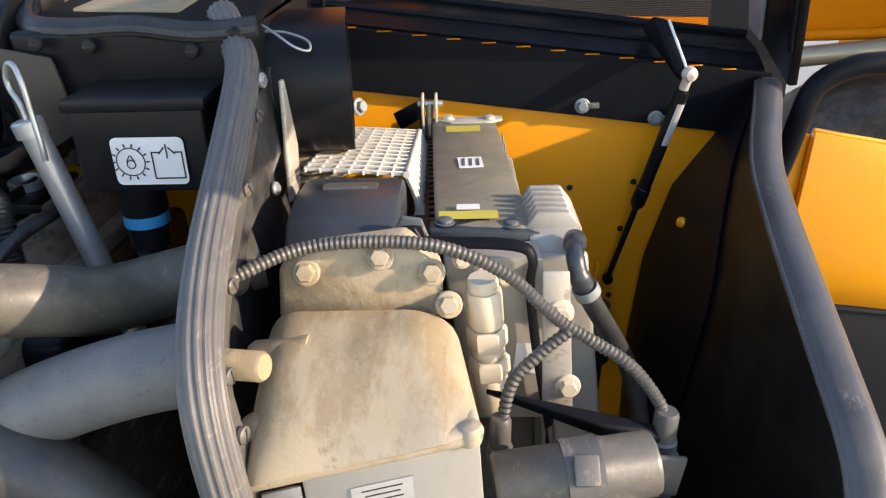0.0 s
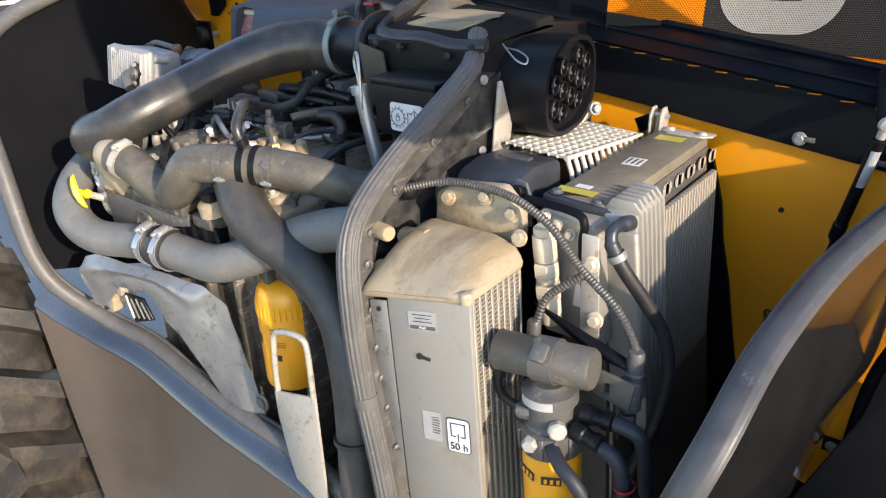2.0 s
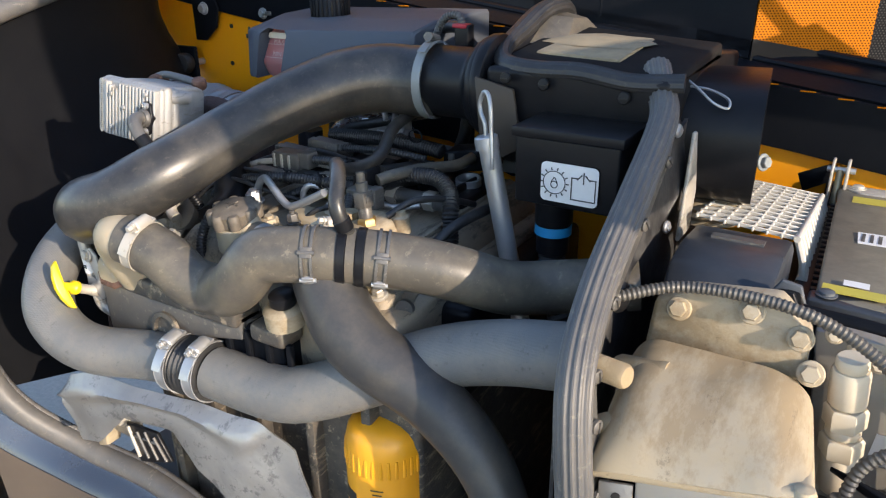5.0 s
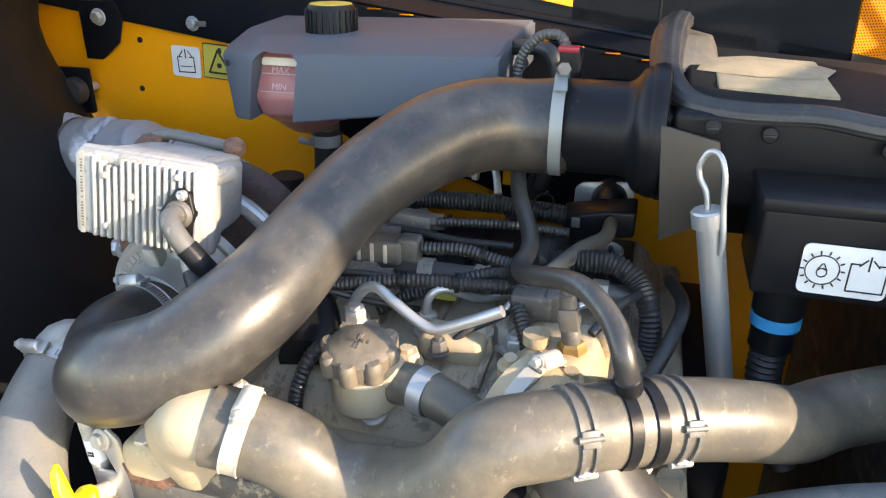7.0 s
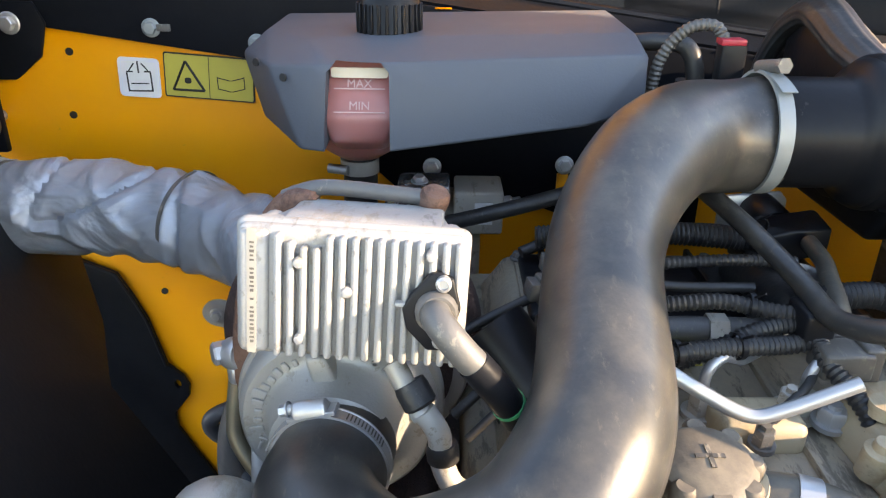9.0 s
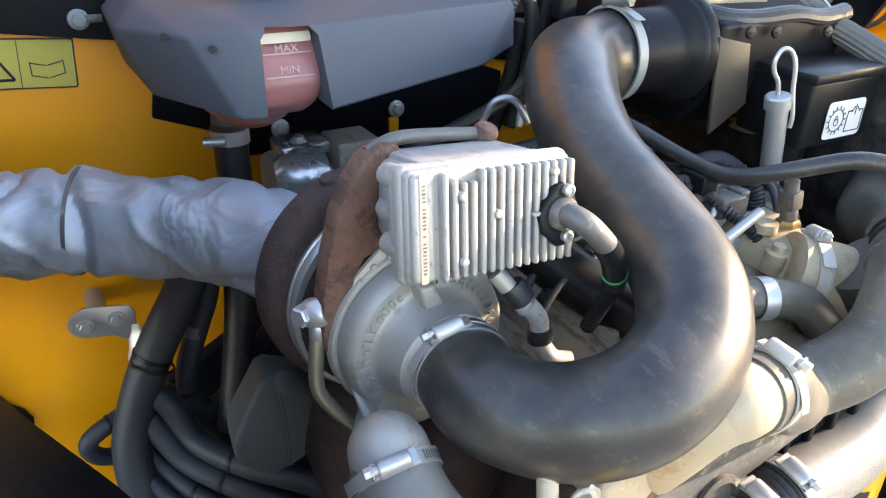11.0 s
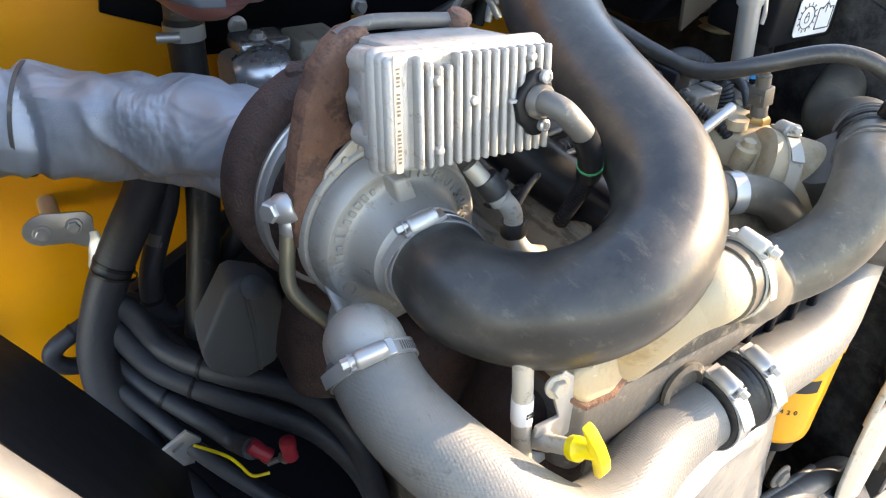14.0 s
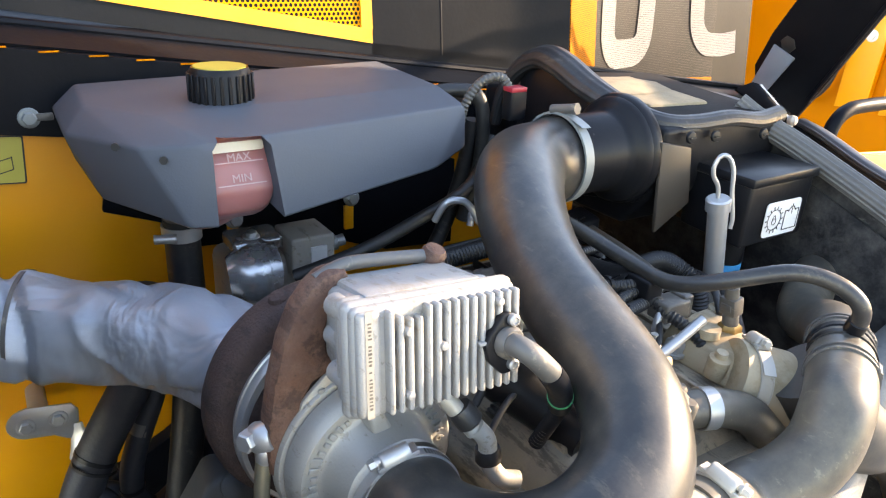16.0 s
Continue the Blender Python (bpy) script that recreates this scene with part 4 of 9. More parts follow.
part("plate", carve(prism([(-1.62, 1.3), (-1.44, 1.235), (-1.39, 1.21), (-1.328, 1.183), (-1.309, 1.144), (-1.293, 1.105), (-1.274, 1.022), (-1.252, 1.0), (-1.244, 0.982), (-1.247, 0.962), (-1.2733, 0.928), (-1.2725, 0.899), (-1.25, 0.852), (-1.21, 0.772), (-1.16, 0.66), (-1.62, 0.66)], "y", 1.174, 1.182, 0.001), hull([(-1.262 + 0.0055 * math.cos(t), y, 0.985 + 0.0085 * math.sin(t)) for t in (2 * math.pi * k / 16 for k in range(16)) for y in (1.16, 1.2)], 0)), "black", ep_)
part("edge_lip", sweep([Vector(p) for p in ((-1.39, 1.172, 1.209), (-1.329, 1.172, 1.182), (-1.31, 1.172, 1.143), (-1.294, 1.172, 1.104), (-1.275, 1.172, 1.021))], 0.003, 8), "black", ep_)
# added dark sheet, keeps the lit yellow wall from showing between the cables
cp_ = thing("cable_backing", (-0.9, 1.17, 0.8), "added dark backing low behind the cables", "plate")
part("plate", prism([(-1.13, 0.55), (-1.12, 0.9), (-1.06, 0.99), (-0.98, 1.03), (-0.86, 1.1), (-0.3, 1.1), (-0.3, 0.55)], "y", 1.16, 1.187, 0.003), "black", cp_)


# ---------------------------------------------------------------- pipes and hoses
PA = smoothed(spline([(-0.907, 0.600, 1.343), (-0.912, 0.565, 1.345), (-0.914, 0.530, 1.346), (-0.883, 0.487, 1.347), (-0.849, 0.453, 1.372), (-0.796, 0.462, 1.390), (-0.765, 0.492, 1.412), (-0.747, 0.534, 1.428), (-0.738, 0.595, 1.447), (-0.726, 0.658, 1.466), (-0.701, 0.717, 1.484), (-0.667, 0.770, 1.499), (-0.627, 0.815, 1.503), (-0.591, 0.832, 1.499), (-0.550, 0.840, 1.501)], 8), 8)


def pipe_radius(s):
    """The intake pipe widens towards the air filter."""
    k = min(s, 0.9999) * 5
    i = int(k)
    r = (0.0385, 0.0415, 0.041, 0.0395, 0.048, 0.0515)
    return r[i] + (r[i + 1] - r[i]) * (k - i)


intake = thing("intake_pipe", (-0.75, 0.6, 1.4), "matt black moulded air intake pipe with dust, curved to the turbocharger", "pipe")
part("pipe", sweep(PA, pipe_radius, 40), "pipe", intake)
part("pipe_seam", sweep(PA, lambda s: pipe_radius(s) + 0.0003, 40, cap=False, squash=lambda a: (1.012, 1.012) if abs(math.sin(a / 2)) < 0.05 else (0.97, 0.97)), "pipe", intake)
part("sleeve", lathe([(0.0475, 0), (0.0495, 0.003), (0.0495, 0.072), (0.0515, 0.078), (0.056, 0.083), (0.0625, 0.087), (0.0665, 0.093), (0.0675, 0.1), (0.066, 0.107), (0.062, 0.113)], (-0.56, 0.837, 1.503), (1, 0, 0), 40), "plastic", intake, "black rubber sleeve")
sc = part("strap_clamp", band((-0.556, 0.837, 1.503), (1, 0.05, 0), 0.0525, 0.013, 0.003), "strap", intake, "grey steel strap clamp")
part("strap_tail", grid_sheet(lambda u, v: Vector((-0.5625 + 0.013 * v + 0.004 * u, 0.837 + (0.0565 + 0.004 * u * u) * math.sin(radians(-12 - 30 * u)), 1.503 + (0.0565 + 0.004 * u * u) * math.cos(radians(-12 - 30 * u)))), 8, 1, 0.001), "strap", sc, "free end of the strap")
part("clamp_bolt", join(lathe([(0.006, -0.016), (0.006, 0.016)], (-0.556, 0.835, 1.562), (0.2, -0.95, 0.2), 12), lathe([(0.0072, 0), (0.0072, 0.005)], (-0.553, 0.82, 1.565), (0.2, -0.95, 0.2), 6)), "gdark", sc)

PB = smoothed(spline([(-0.985, 0.560, 1.319), (-0.987, 0.513, 1.290), (-0.965, 0.456, 1.265), (-0.925, 0.413, 1.231), (-0.887, 0.406, 1.200), (-0.835, 0.415, 1.184), (-0.765, 0.440, 1.186), (-0.680, 0.446, 1.196), (-0.595, 0.451, 1.194), (-0.517, 0.458, 1.197), (-0.434, 0.489, 1.231), (-0.357, 0.516, 1.269), (-0.276, 0.528, 1.295), (-0.206, 0.534, 1.307)], 6), 4)
charge = thing("charge_pipe", (-0.65, 0.42, 1.18), "dusty grey charge air pipe from turbocharger to intercooler", "pipe")
n = len(PB)
i1 = 40
part("pipe", sweep(PB[2:i1 + 1], lambda s: 0.0318 + 0.0012 * min(1, s * 6), 40), "charge", charge)
part("pipe", sweep(PB[i1 + 5:], lambda s: 0.033 + 0.002 * s, 32), "charge", charge)
ax = (PB[i1 + 5] - PB[i1]).normalized()
mid = (PB[i1 + 5] + PB[i1]) / 2
cp = part("coupling", lathe([(0.034, -0.034), (0.0375, -0.033), (0.0375, -0.014), (0.0345, -0.012), (0.0385, -0.008), (0.0345, -0.004), (0.0385, 0), (0.0345, 0.004), (0.0385, 0.008), (0.0345, 0.012), (0.0375, 0.014), (0.0375, 0.033), (0.034, 0.034)], mid, ax, 40), "rubber", charge, "black ribbed rubber coupling")
for s in (-1, 1):
    clamp(mid + ax * 0.024 * s, ax, 0.038, (0.1, -0.25, 1), charge, w=0.017)
clamp(PB[3], (PB[5] - PB[2]).normalized(), 0.0327, (-0.3, -0.55, 0.8), charge, w=0.0115)

PD = smoothed(spline([(-0.795, 0.430, 1.362), (-0.748, 0.441, 1.353), (-0.704, 0.450, 1.338), (-0.670, 0.458, 1.308), (-0.634, 0.467, 1.303), (-0.598, 0.453, 1.318), (-0.566, 0.447, 1.343), (-0.545, 0.453, 1.371), (-0.517, 0.467, 1.375), (-0.463, 0.498, 1.374), (-0.407, 0.533, 1.366), (-0.356, 0.566, 1.350), (-0.318, 0.604, 1.327), (-0.282, 0.642, 1.320), (-0.189, 0.683, 1.331)], 6), 3)
cool = thing("coolant_hose", (-0.5, 0.45, 1.35), "dusty dark rubber coolant hose with wire clamps", "hose")
part("hose", sweep(PD[5:], 0.0312, 32), "hose", cool)
for k in (0.605, 0.69):
    i = int(k * len(PD))
    a = (PD[i + 1] - PD[i - 1]).normalized()
    wc_ = part("wire_clamp", join(band(PD[i] - a * 0.005, a, 0.0311, 0.0032, 0.0022), band(PD[i] + a * 0.005, a, 0.0311, 0.0032, 0.0022)), "gdark", cool, "dark double-wire hose clamp")
    for d_ in ((0.2, -0.9, 0.45), (0.1, -0.8, -0.5)):
        side_ = Vector(d_)
        side_ = (side_ - a * side_.dot(a)).normalized()
        q = PD[i] + side_ * 0.0322
        part("lug", join(rod(q - a * 0.009, q + a * 0.009, 0.0028, 10), box((-0.0065, -0.006, -0.002), (0.0065, 0.006, 0.002), 0.0008, m=Matrix((( a.x, a.cross(side_).x, side_.x, q.x), (a.y, a.cross(side_).y, side_.y, q.y), (a.z, a.cross(side_).z, side_.z, q.z), (0, 0, 0, 1))))), "gdark" if d_[2] > 0 else "steel", wc_)
i = int(0.652 * len(PD))
a = (PD[i + 1] - PD[i - 1]).normalized()
part("tee_piece", lathe([(0.029, -0.016), (0.0328, -0.015), (0.0328, -0.006), (0.0303, -0.004), (0.0303, 0.004), (0.0328, 0.006), (0.0328, 0.015), (0.029, 0.016)], PD[i], a, 32), "plastic", cool, "black plastic tee piece")
TEE = PD[i].copy()
i = 8
clamp(PD[i], (PD[i + 1] - PD[i - 1]).normalized(), 0.0316, (0.1, -0.2, 1), cool, "whitemetal", 0.014)

PC = smoothed(spline([(-0.505, 0.51, 1.37), (-0.478, 0.492, 1.33), (-0.427, 0.476, 1.284), (-0.342, 0.486, 1.238), (-0.269, 0.481, 1.176), (-0.229, 0.463, 1.091), (-0.210, 0.446, 0.997), (-0.199, 0.430, 0.859)], 8), 3)
low = thing("lower_hose", (-0.3, 0.44, 0.9), "wide dark grey rubber hose running down beside the bulkhead", "hose")
part("hose", sweep(PC, lambda s: 0.0385 - 0.009 * min(1, max(0, (s - 0.17) / 0.35)), 36), "lowhose", low)
part("band", band(PC[int(len(PC) * 0.87)], (PC[-1] - PC[-6]).normalized(), 0.0305, 0.008, 0.004), "rubber", low)

PE = smoothed(spline([TEE + Vector((0, 0, 0.02)), (-0.461, 0.492, 1.43), (-0.474, 0.512, 1.452), (-0.501, 0.545, 1.459), (-0.537, 0.586, 1.441), (-0.559, 0.637, 1.42), (-0.559, 0.701, 1.421), (-0.584, 0.768, 1.443), (-0.6, 0.85, 1.45)], 6), 2)
br = thing("breather_pipe", (-0.5, 0.55, 1.44), "thin black breather pipe over the engine", "pipe")
part("pipe", sweep(PE, 0.0086, 18), "pipe", br)
part("elbow_collar", lathe([(0.0088, -0.007), (0.0098, -0.006), (0.0098, 0.006), (0.0088, 0.007)], PE[3], (PE[5] - PE[2]).normalized(), 20), "plastic", br)

# conduits at the coolers
con = thing("wiring_conduit", (0.0, 0.57, 1.3), "grey corrugated wiring conduit with a branch to the fuel pump", "conduit")
CO = [(-0.176, 0.556, 1.372), (-0.124, 0.582, 1.385), (-0.061, 0.588, 1.388), (-0.003, 0.586, 1.382), (0.051, 0.586, 1.355), (0.097, 0.582, 1.311), (0.154, 0.572, 1.275), (0.183, 0.566, 1.240), (0.193, 0.562, 1.217)]
part("conduit", corrugated(CO, 0.0062, 0.0046), "conduit", con)
part("branch", corrugated([(0.107, 0.58, 1.304), (0.08, 0.576, 1.282), (0.055, 0.57, 1.255), (0.045, 0.562, 1.212)], 0.0062, 0.0055), "conduit", con)
part("plug", lathe([(0.009, -0.02), (0.011, -0.016), (0.011, 0.01), (0.013, 0.012), (0.013, 0.03), (0.009, 0.034)], (0.192, 0.56, 1.21), (-0.02, 0.02, -1), 18), "gdark", con, "grey connector plug")
part("plug", lathe([(0.008, -0.02), (0.01, -0.016), (0.01, 0.01), (0.012, 0.012), (0.012, 0.026)], (0.044, 0.56, 1.205), (-0.02, -0.05, -1), 18), "gdark", con)
part("grommet", lathe([(0.01, 0), (0.015, 0.001), (0.0155, 0.004), (0.012, 0.007), (0.008, 0.01)], (-0.178, 0.57, 1.366), (0.9, -0.4, 0.2), 28), "plastic", con)

rh = thing("cooler_hose", (0.14, 0.7, 0.9), "black rubber oil hose running down the oil cooler", "hose")
RH = smoothed(spline([(0.119, 0.626, 1.332), (0.135, 0.631, 1.299), (0.160, 0.650, 1.251), (0.185, 0.667, 1.198), (0.199, 0.665, 1.142), (0.198, 0.651, 1.084), (0.186, 0.637, 1.023), (0.159, 0.634, 0.936), (0.137, 0.630, 0.809)], 8), 2)
part("hose", sweep(RH, 0.0098, 20), "rubber", rh)
part("elbow", sweep(spline([(0.122, 0.675, 1.346), (0.118, 0.65, 1.35), (0.116, 0.632, 1.347), (0.119, 0.626, 1.333), (0.124, 0.627, 1.322)], 6), lambda s: 0.0085 + 0.0025 * (s < 0.3) + 0.0015 * (s > 0.8), 20), "shroud", rh, "black plastic elbow")
part("hose_clip", band((0.127, 0.628, 1.316), (0.5, 0.2, -1), 0.0112, 0.01, 0.0014), "strap", rh)

# exhaust pipe in its silver wrap
FX = smoothed(spline([(-1.750, 0.985, 1.328), (-1.496, 1.011, 1.341), (-1.317, 1.021, 1.348), (-1.169, 1.005, 1.350), (-1.065, 0.950, 1.341), (-0.996, 0.872, 1.352), (-0.954, 0.774, 1.356)], 30), 3)
wr = thing("exhaust_pipe", (-1.2, 0.95, 1.3), "exhaust pipe in creased silver heat wrap", "pipe")
bm = sweep(FX, 0.055, 72)
for v in bm.verts:
    q = v.co
    f = noise.noise(Vector((q.x * 18, q.y * 14, q.z * 14))) * 0.009 + noise.noise(Vector((q.x * 40 + 9, q.y * 22, q.z * 22))) * 0.004
    f += 0.005 * (1 - abs(math.sin(q.x * 26 + q.z * 30 + 1.5 * noise.noise(q * 15)))) ** 3
    e_ = min(1, max(0.15, (-1.0 - q.x) / 0.08))
    f *= e_
    f += e_ * 0.01 * max(0, noise.noise(Vector((q.x * 9 + q.z * 6, q.y * 5 - q.z * 12, 3.3)))) - 0.007 * (1 - min(1, abs(noise.noise(Vector((q.x * 11 - q.z * 9, q.z * 8 + q.y * 4, 7.7)))) * 9)) - 0.008 * max(0, 1 - abs(q.x + 1.14) / 0.012)
    c0 = min(FX, key=lambda w: (w - q).length_squared)
    v.co = q + (q - c0).normalized() * f
part("heat_wrap", bm, "wrap", wr)
for x_ in (-1.36, -1.135):
    i_ = min(range(1, len(FX) - 1), key=lambda k: abs(FX[k].x - x_))
    part("wrap_seam", band(FX[i_], FX[i_ + 1] - FX[i_ - 1], 0.0575, 0.004, 0.0016, 48), "gdark", wr, "stitched seam of the wrap")

# ---------------------------------------------------------------- coolers
LEAN_RAD = 0.12


def lean(k, z0):
    m = Matrix.Identity(4)
    m[0][2], m[0][3] = -k, k * z0
    return m


MR = lean(LEAN_RAD, 1.34)
# shear fitted to the camera's view, so the charge cooler looks tilted and turned
VIEW_SHEAR = Matrix(((1, -0.11, -0.05, 0.11 * 0.438 + 0.05 * 1.29), (0.08, 1, 0, 0.08 * 0.05), (0.19, -0.1, 1, 0.19 * 0.06 + 0.1 * 0.438), (0, 0, 0, 1)))
ic = thing("intercooler", (-0.05, 0.5, 0.72), "aluminium intercooler with a dusty cast end tank", "intercooler")
PLACE[0] = VIEW_SHEAR
part("side_plate", box((-0.1065, 0.436, 0.72), (0.022, 0.446, 1.285), 0.003), "alu", ic, "smooth grey aluminium side plate")
part("core", box((-0.105, 0.446, 0.72), (0.017, 0.575, 1.285), 0.001), "coregap", ic, "cooling core")
for k in range(9):
    y = 0.449 + 0.128 * k / 8
    part("core_tube", box((-0.106, y - 0.0032, 0.72), (0.0215, y + 0.0032, 1.286), 0.001, 1), "core", ic)
fins = []
for k in range(8):
    y = 0.457 + 0.128 * k / 8
    for j in range(86):
        z = 0.73 + 0.0064 * j
        fins.append(((0.017, y - 0.0046, z), (0.0198, y + 0.0046, z + 0.0028)))
bm = bmesh.new()
for lo, hi in fins:
    vs = [bm.verts.new((x, y, z + (0.002 if y > (lo[1] + hi[1]) / 2 else 0))) for x in (lo[0], hi[0]) for y in (lo[1], hi[1]) for z in (lo[2], hi[2])]
    for f in ((0, 1, 3, 2), (4, 6, 7, 5), (0, 4, 5, 1), (2, 3, 7, 6), (1, 5, 7, 3), (0, 2, 6, 4)):
        bm.faces.new([vs[i] for i in f])
tagged(part("core_fin_pack", bm, "core", ic, smooth=0), kind="stuff")
# cast end tank: low at the face, rising towards the back


def tank_fn(u, v):
    # highest at the back on the engine side, falling to the front and to the outer corner
    x0, x1 = -0.148, 0.024
    s = u
    x = x0 + (x1 - x0) * (3 * s * s - 2 * s ** 3) * 0.35 + (x1 - x0) * s * 0.65
    f = min(1, s / 0.2)
    f = math.sin(f * math.pi / 2) ** 0.55
    f *= 1 - 0.5 * max(0, s - 0.25) / 0.75
    g = min(1, (1 - s) / 0.3)
    f *= math.sin(g * math.pi / 2) ** 0.6
    y = 0.432 + 0.15 * v
    top = 0.003 + 0.06 * math.sin(min(1, v * 1.08) * math.pi / 2) ** 0.72
    bump_ = 0.0025 * noise.noise(Vector((x * 25, y * 25, 0.4)))
    return Vector((x, y - 0.004 * (f > 0.5), 1.29 + (top + bump_) * f))


part("end_tank", grid_sheet(tank_fn, 28, 18, 0.004), "tan", ic, "sand-dusted cast aluminium end tank", smooth=50)
part("tank_flange", box((-0.15, 0.4315, 1.28), (0.024, 0.585, 1.296), 0.0065, 4), "tan", ic)
part("corner_boss", lathe([(0.0085, -0.007), (0.0095, 0.003), (0.007, 0.008), (0.0004, 0.01)], (0.016, 0.439, 1.288), (0.1, -0.1, 1), 20), "tan", ic)
part("tank_back", prism([(-0.145, 1.285), (0.022, 1.285), (0.01, 1.315), (-0.03, 1.33), (-0.08, 1.342), (-0.125, 1.342), (-0.143, 1.32)], "y", 0.57, 0.59, 0.004), "tan", ic)
for z, y in ((1.335, 0.535), (1.305, 0.47)):
    part("port", lathe([(0.014, 0), (0.014, 0.045), (0.011, 0.05), (0.0085, 0.05), (0.0085, 0.047)], (-0.10, y, z), (-1, 0.15, 0.05), 20), "tan", ic)
part("mount_bracket", prism([(-0.143, 0.72), (-0.108, 0.72), (-0.108, 1.275), (-0.137, 1.275)], "y", 0.437, 0.441, 0.001), "shield", ic, "blue-grey mounting strip")
for z in (1.262, 1.03, 0.95):
    part("hole", lathe([(0.004, 0), (0.004, 0.001), (0.0001, 0.001)], Vector((-0.122, 0.4365, z)), (0, -1, 0), 12), "ink", ic)
part("slot", join(box((-0.01, -0.001, -0.003), (0.01, 0.001, 0.003), 0.0008, m=pose(-0.0535, 0.436, 1.195, 0, 12, 0)), lathe([(0.005, 0), (0.005, 0.002), (0.001, 0.002)], (-0.0605, 0.436, 1.197), (0, -1, 0), 12)), "ink", ic)
s1 = flat((-0.0505, 0.4352, 1.251), (1, 0, 0), (0, 0, 1), 0.045, 0.028, parent=ic, material="greylabel", name="sticker", label="grey printed inspection sticker")
for k, (w, m_) in enumerate(((0.03, "ink"), (0.026, "ink"), (0.03, "ink"))):
    flat((-0.0505, 0.4345, 1.26 - 0.005 * k), (1, 0, 0), (0, 0, 1), w, 0.0011, 0.0003, parent=s1, material=m_, name="print_bar")
flat((-0.0505, 0.4345, 1.2415), (1, 0, 0), (0, 0, 1), 0.04, 0.0055, 0.0003, parent=s1, material="gdark", name="print_bar")
text("PASS", (-0.0505, 0.434, 1.2415), (1, 0, 0), (0, 0, 1), 0.005, "white", s1)
s2 = flat((-0.05, 0.4352, 1.087), (1, 0, 0), (0, 0, 1), 0.03, 0.048, parent=ic, material="greylabel", name="sticker", label="grey barcode sticker")
for k in range(7):
    flat((-0.044 + 0.0005 * (k % 3), 0.4345, 1.102 - 0.0042 * k), (1, 0, 0), (0, 0, 1), 0.012, 0.0016 + 0.0006 * (k % 2), 0.0003, parent=s2, material="gdark", name="print_bar")
s3 = flat((-0.0077, 0.4352, 1.079), (1, 0, 0), (0, 0, 1), 0.037, 0.056, rad=0.006, parent=ic, material="ink", name="sticker", label="white service interval sticker with black border")
s4 = flat((-0.0077, 0.4345, 1.079), (1, 0, 0), (0, 0, 1), 0.0345, 0.0535, 0.0004, 0.005, parent=s3, material="white", name="sticker_face")
for w, h, dx, dz in ((0.0235, 0.0016, 0, 0.02), (0.0016, 0.022, -0.011, 0.0095), (0.0016, 0.022, 0.011, 0.0095), (0.0075, 0.0016, -0.0075, -0.001), (0.0075, 0.0016, 0.0075, -0.001), (0.0014, 0.013, 0, -0.003)):
    flat((-0.0077 + dx, 0.4338, 1.079 + dz), (1, 0, 0), (0, 0, 1), w, h, 0.0003, parent=s3, material="ink", name="pictogram_bar")
text("50 h", (-0.0077, 0.4337, 1.061), (1, 0, 0), (0, 0, 1), 0.0165, "ink", s3)
PLACE[0] = None
part("mount_lug", lathe([(0.0115, 0), (0.0115, 0.032), (0.0095, 0.035), (0.002, 0.035)], (-0.166, 0.484, 1.338), (1, -0.3, 0.1), 20), "tan", ic)
# flange casting behind the end tank
fl = thing("pipe_flange", (-0.06, 0.6, 1.3), "dusty cast pipe flange bolted behind the intercooler tank", "flange")
part("flange", prism([(-0.155, 1.29), (-0.005, 1.31), (-0.006, 1.358), (-0.036, 1.388), (-0.115, 1.378), (-0.148, 1.36)], "y", 0.596, 0.625, 0.006), "tan", fl)
for p in ((-0.123, 0.594, 1.357), (-0.058, 0.594, 1.371), (-0.014, 0.594, 1.355), (0.0, 0.59, 1.325)):
    bolt(p, (0.05, -0.9, 0.35), 0.0085, "tan", fl, 0.009)

rad = thing("radiator", (0.03, 0.92, 0.6), "tall radiator with a dusty grey top tank", "radiator")
part("top_tank", box((-0.014, 0.69, 1.315), (0.082, 1.122, 1.352), 0.004, m=Matrix(((1, -0.035, 0, 0.0245), (0, 1, 0, 0), (0, -0.024, 1, 0.0207), (0, 0, 0, 1)))), "toptank", rad, "dusty grey top tank")
part("core", box((-0.015, 0.7, 0.6), (0.066, 1.12, 1.32), 0.002, m=MR), "coregap", rad)
sp = part("slotted_rail", box((0.0745, 0.695, 1.285), (0.079, 1.12, 1.335), 0.001, m=Matrix(((1, -0.035, 0, 0.0305), (0, 1, 0, 0), (0, -0.024, 1, 0.02), (0, 0, 0, 1)))), "gdark", rad)
for k in range(7):
    y = 0.8 + 0.052 * k
    part("slot", join(lathe([(0.011, 0), (0.011, 0.0012), (0.0002, 0.0012)], (0.0788, y, 1.312), (1, 0, 0), 16), lathe([(0.011, 0), (0.011, 0.0012), (0.0002, 0.0012)], (0.0788, y + 0.014, 1.312), (1, 0, 0), 16), box((0.0786, y, 1.301), (0.08, y + 0.014, 1.323), 0)), "whitemetal", rad)
flat((0.0255, 0.898, 1.3522), (1, 0.06, 0), (-0.06, 1, 0), 0.03, 0.04, parent=rad, name="sticker", label="white printed sticker")
for k in range(3):
    flat((0.0165 + 0.009 * k, 0.898, 1.353), (1, 0, 0), (0, 1, 0), 0.004, 0.028, 0.0003, parent=rad, material="gdark", name="print_bar")
flat((0.02, 0.712, 1.359), (1, 0, 0), (0, 1, 0), 0.06, 0.02, parent=rad, material="lyellow", name="sticker", label="yellow label")
flat((0.02, 0.735, 1.3585), (1, 0, 0), (0, 1, 0), 0.024, 0.014, parent=rad, name="sticker")
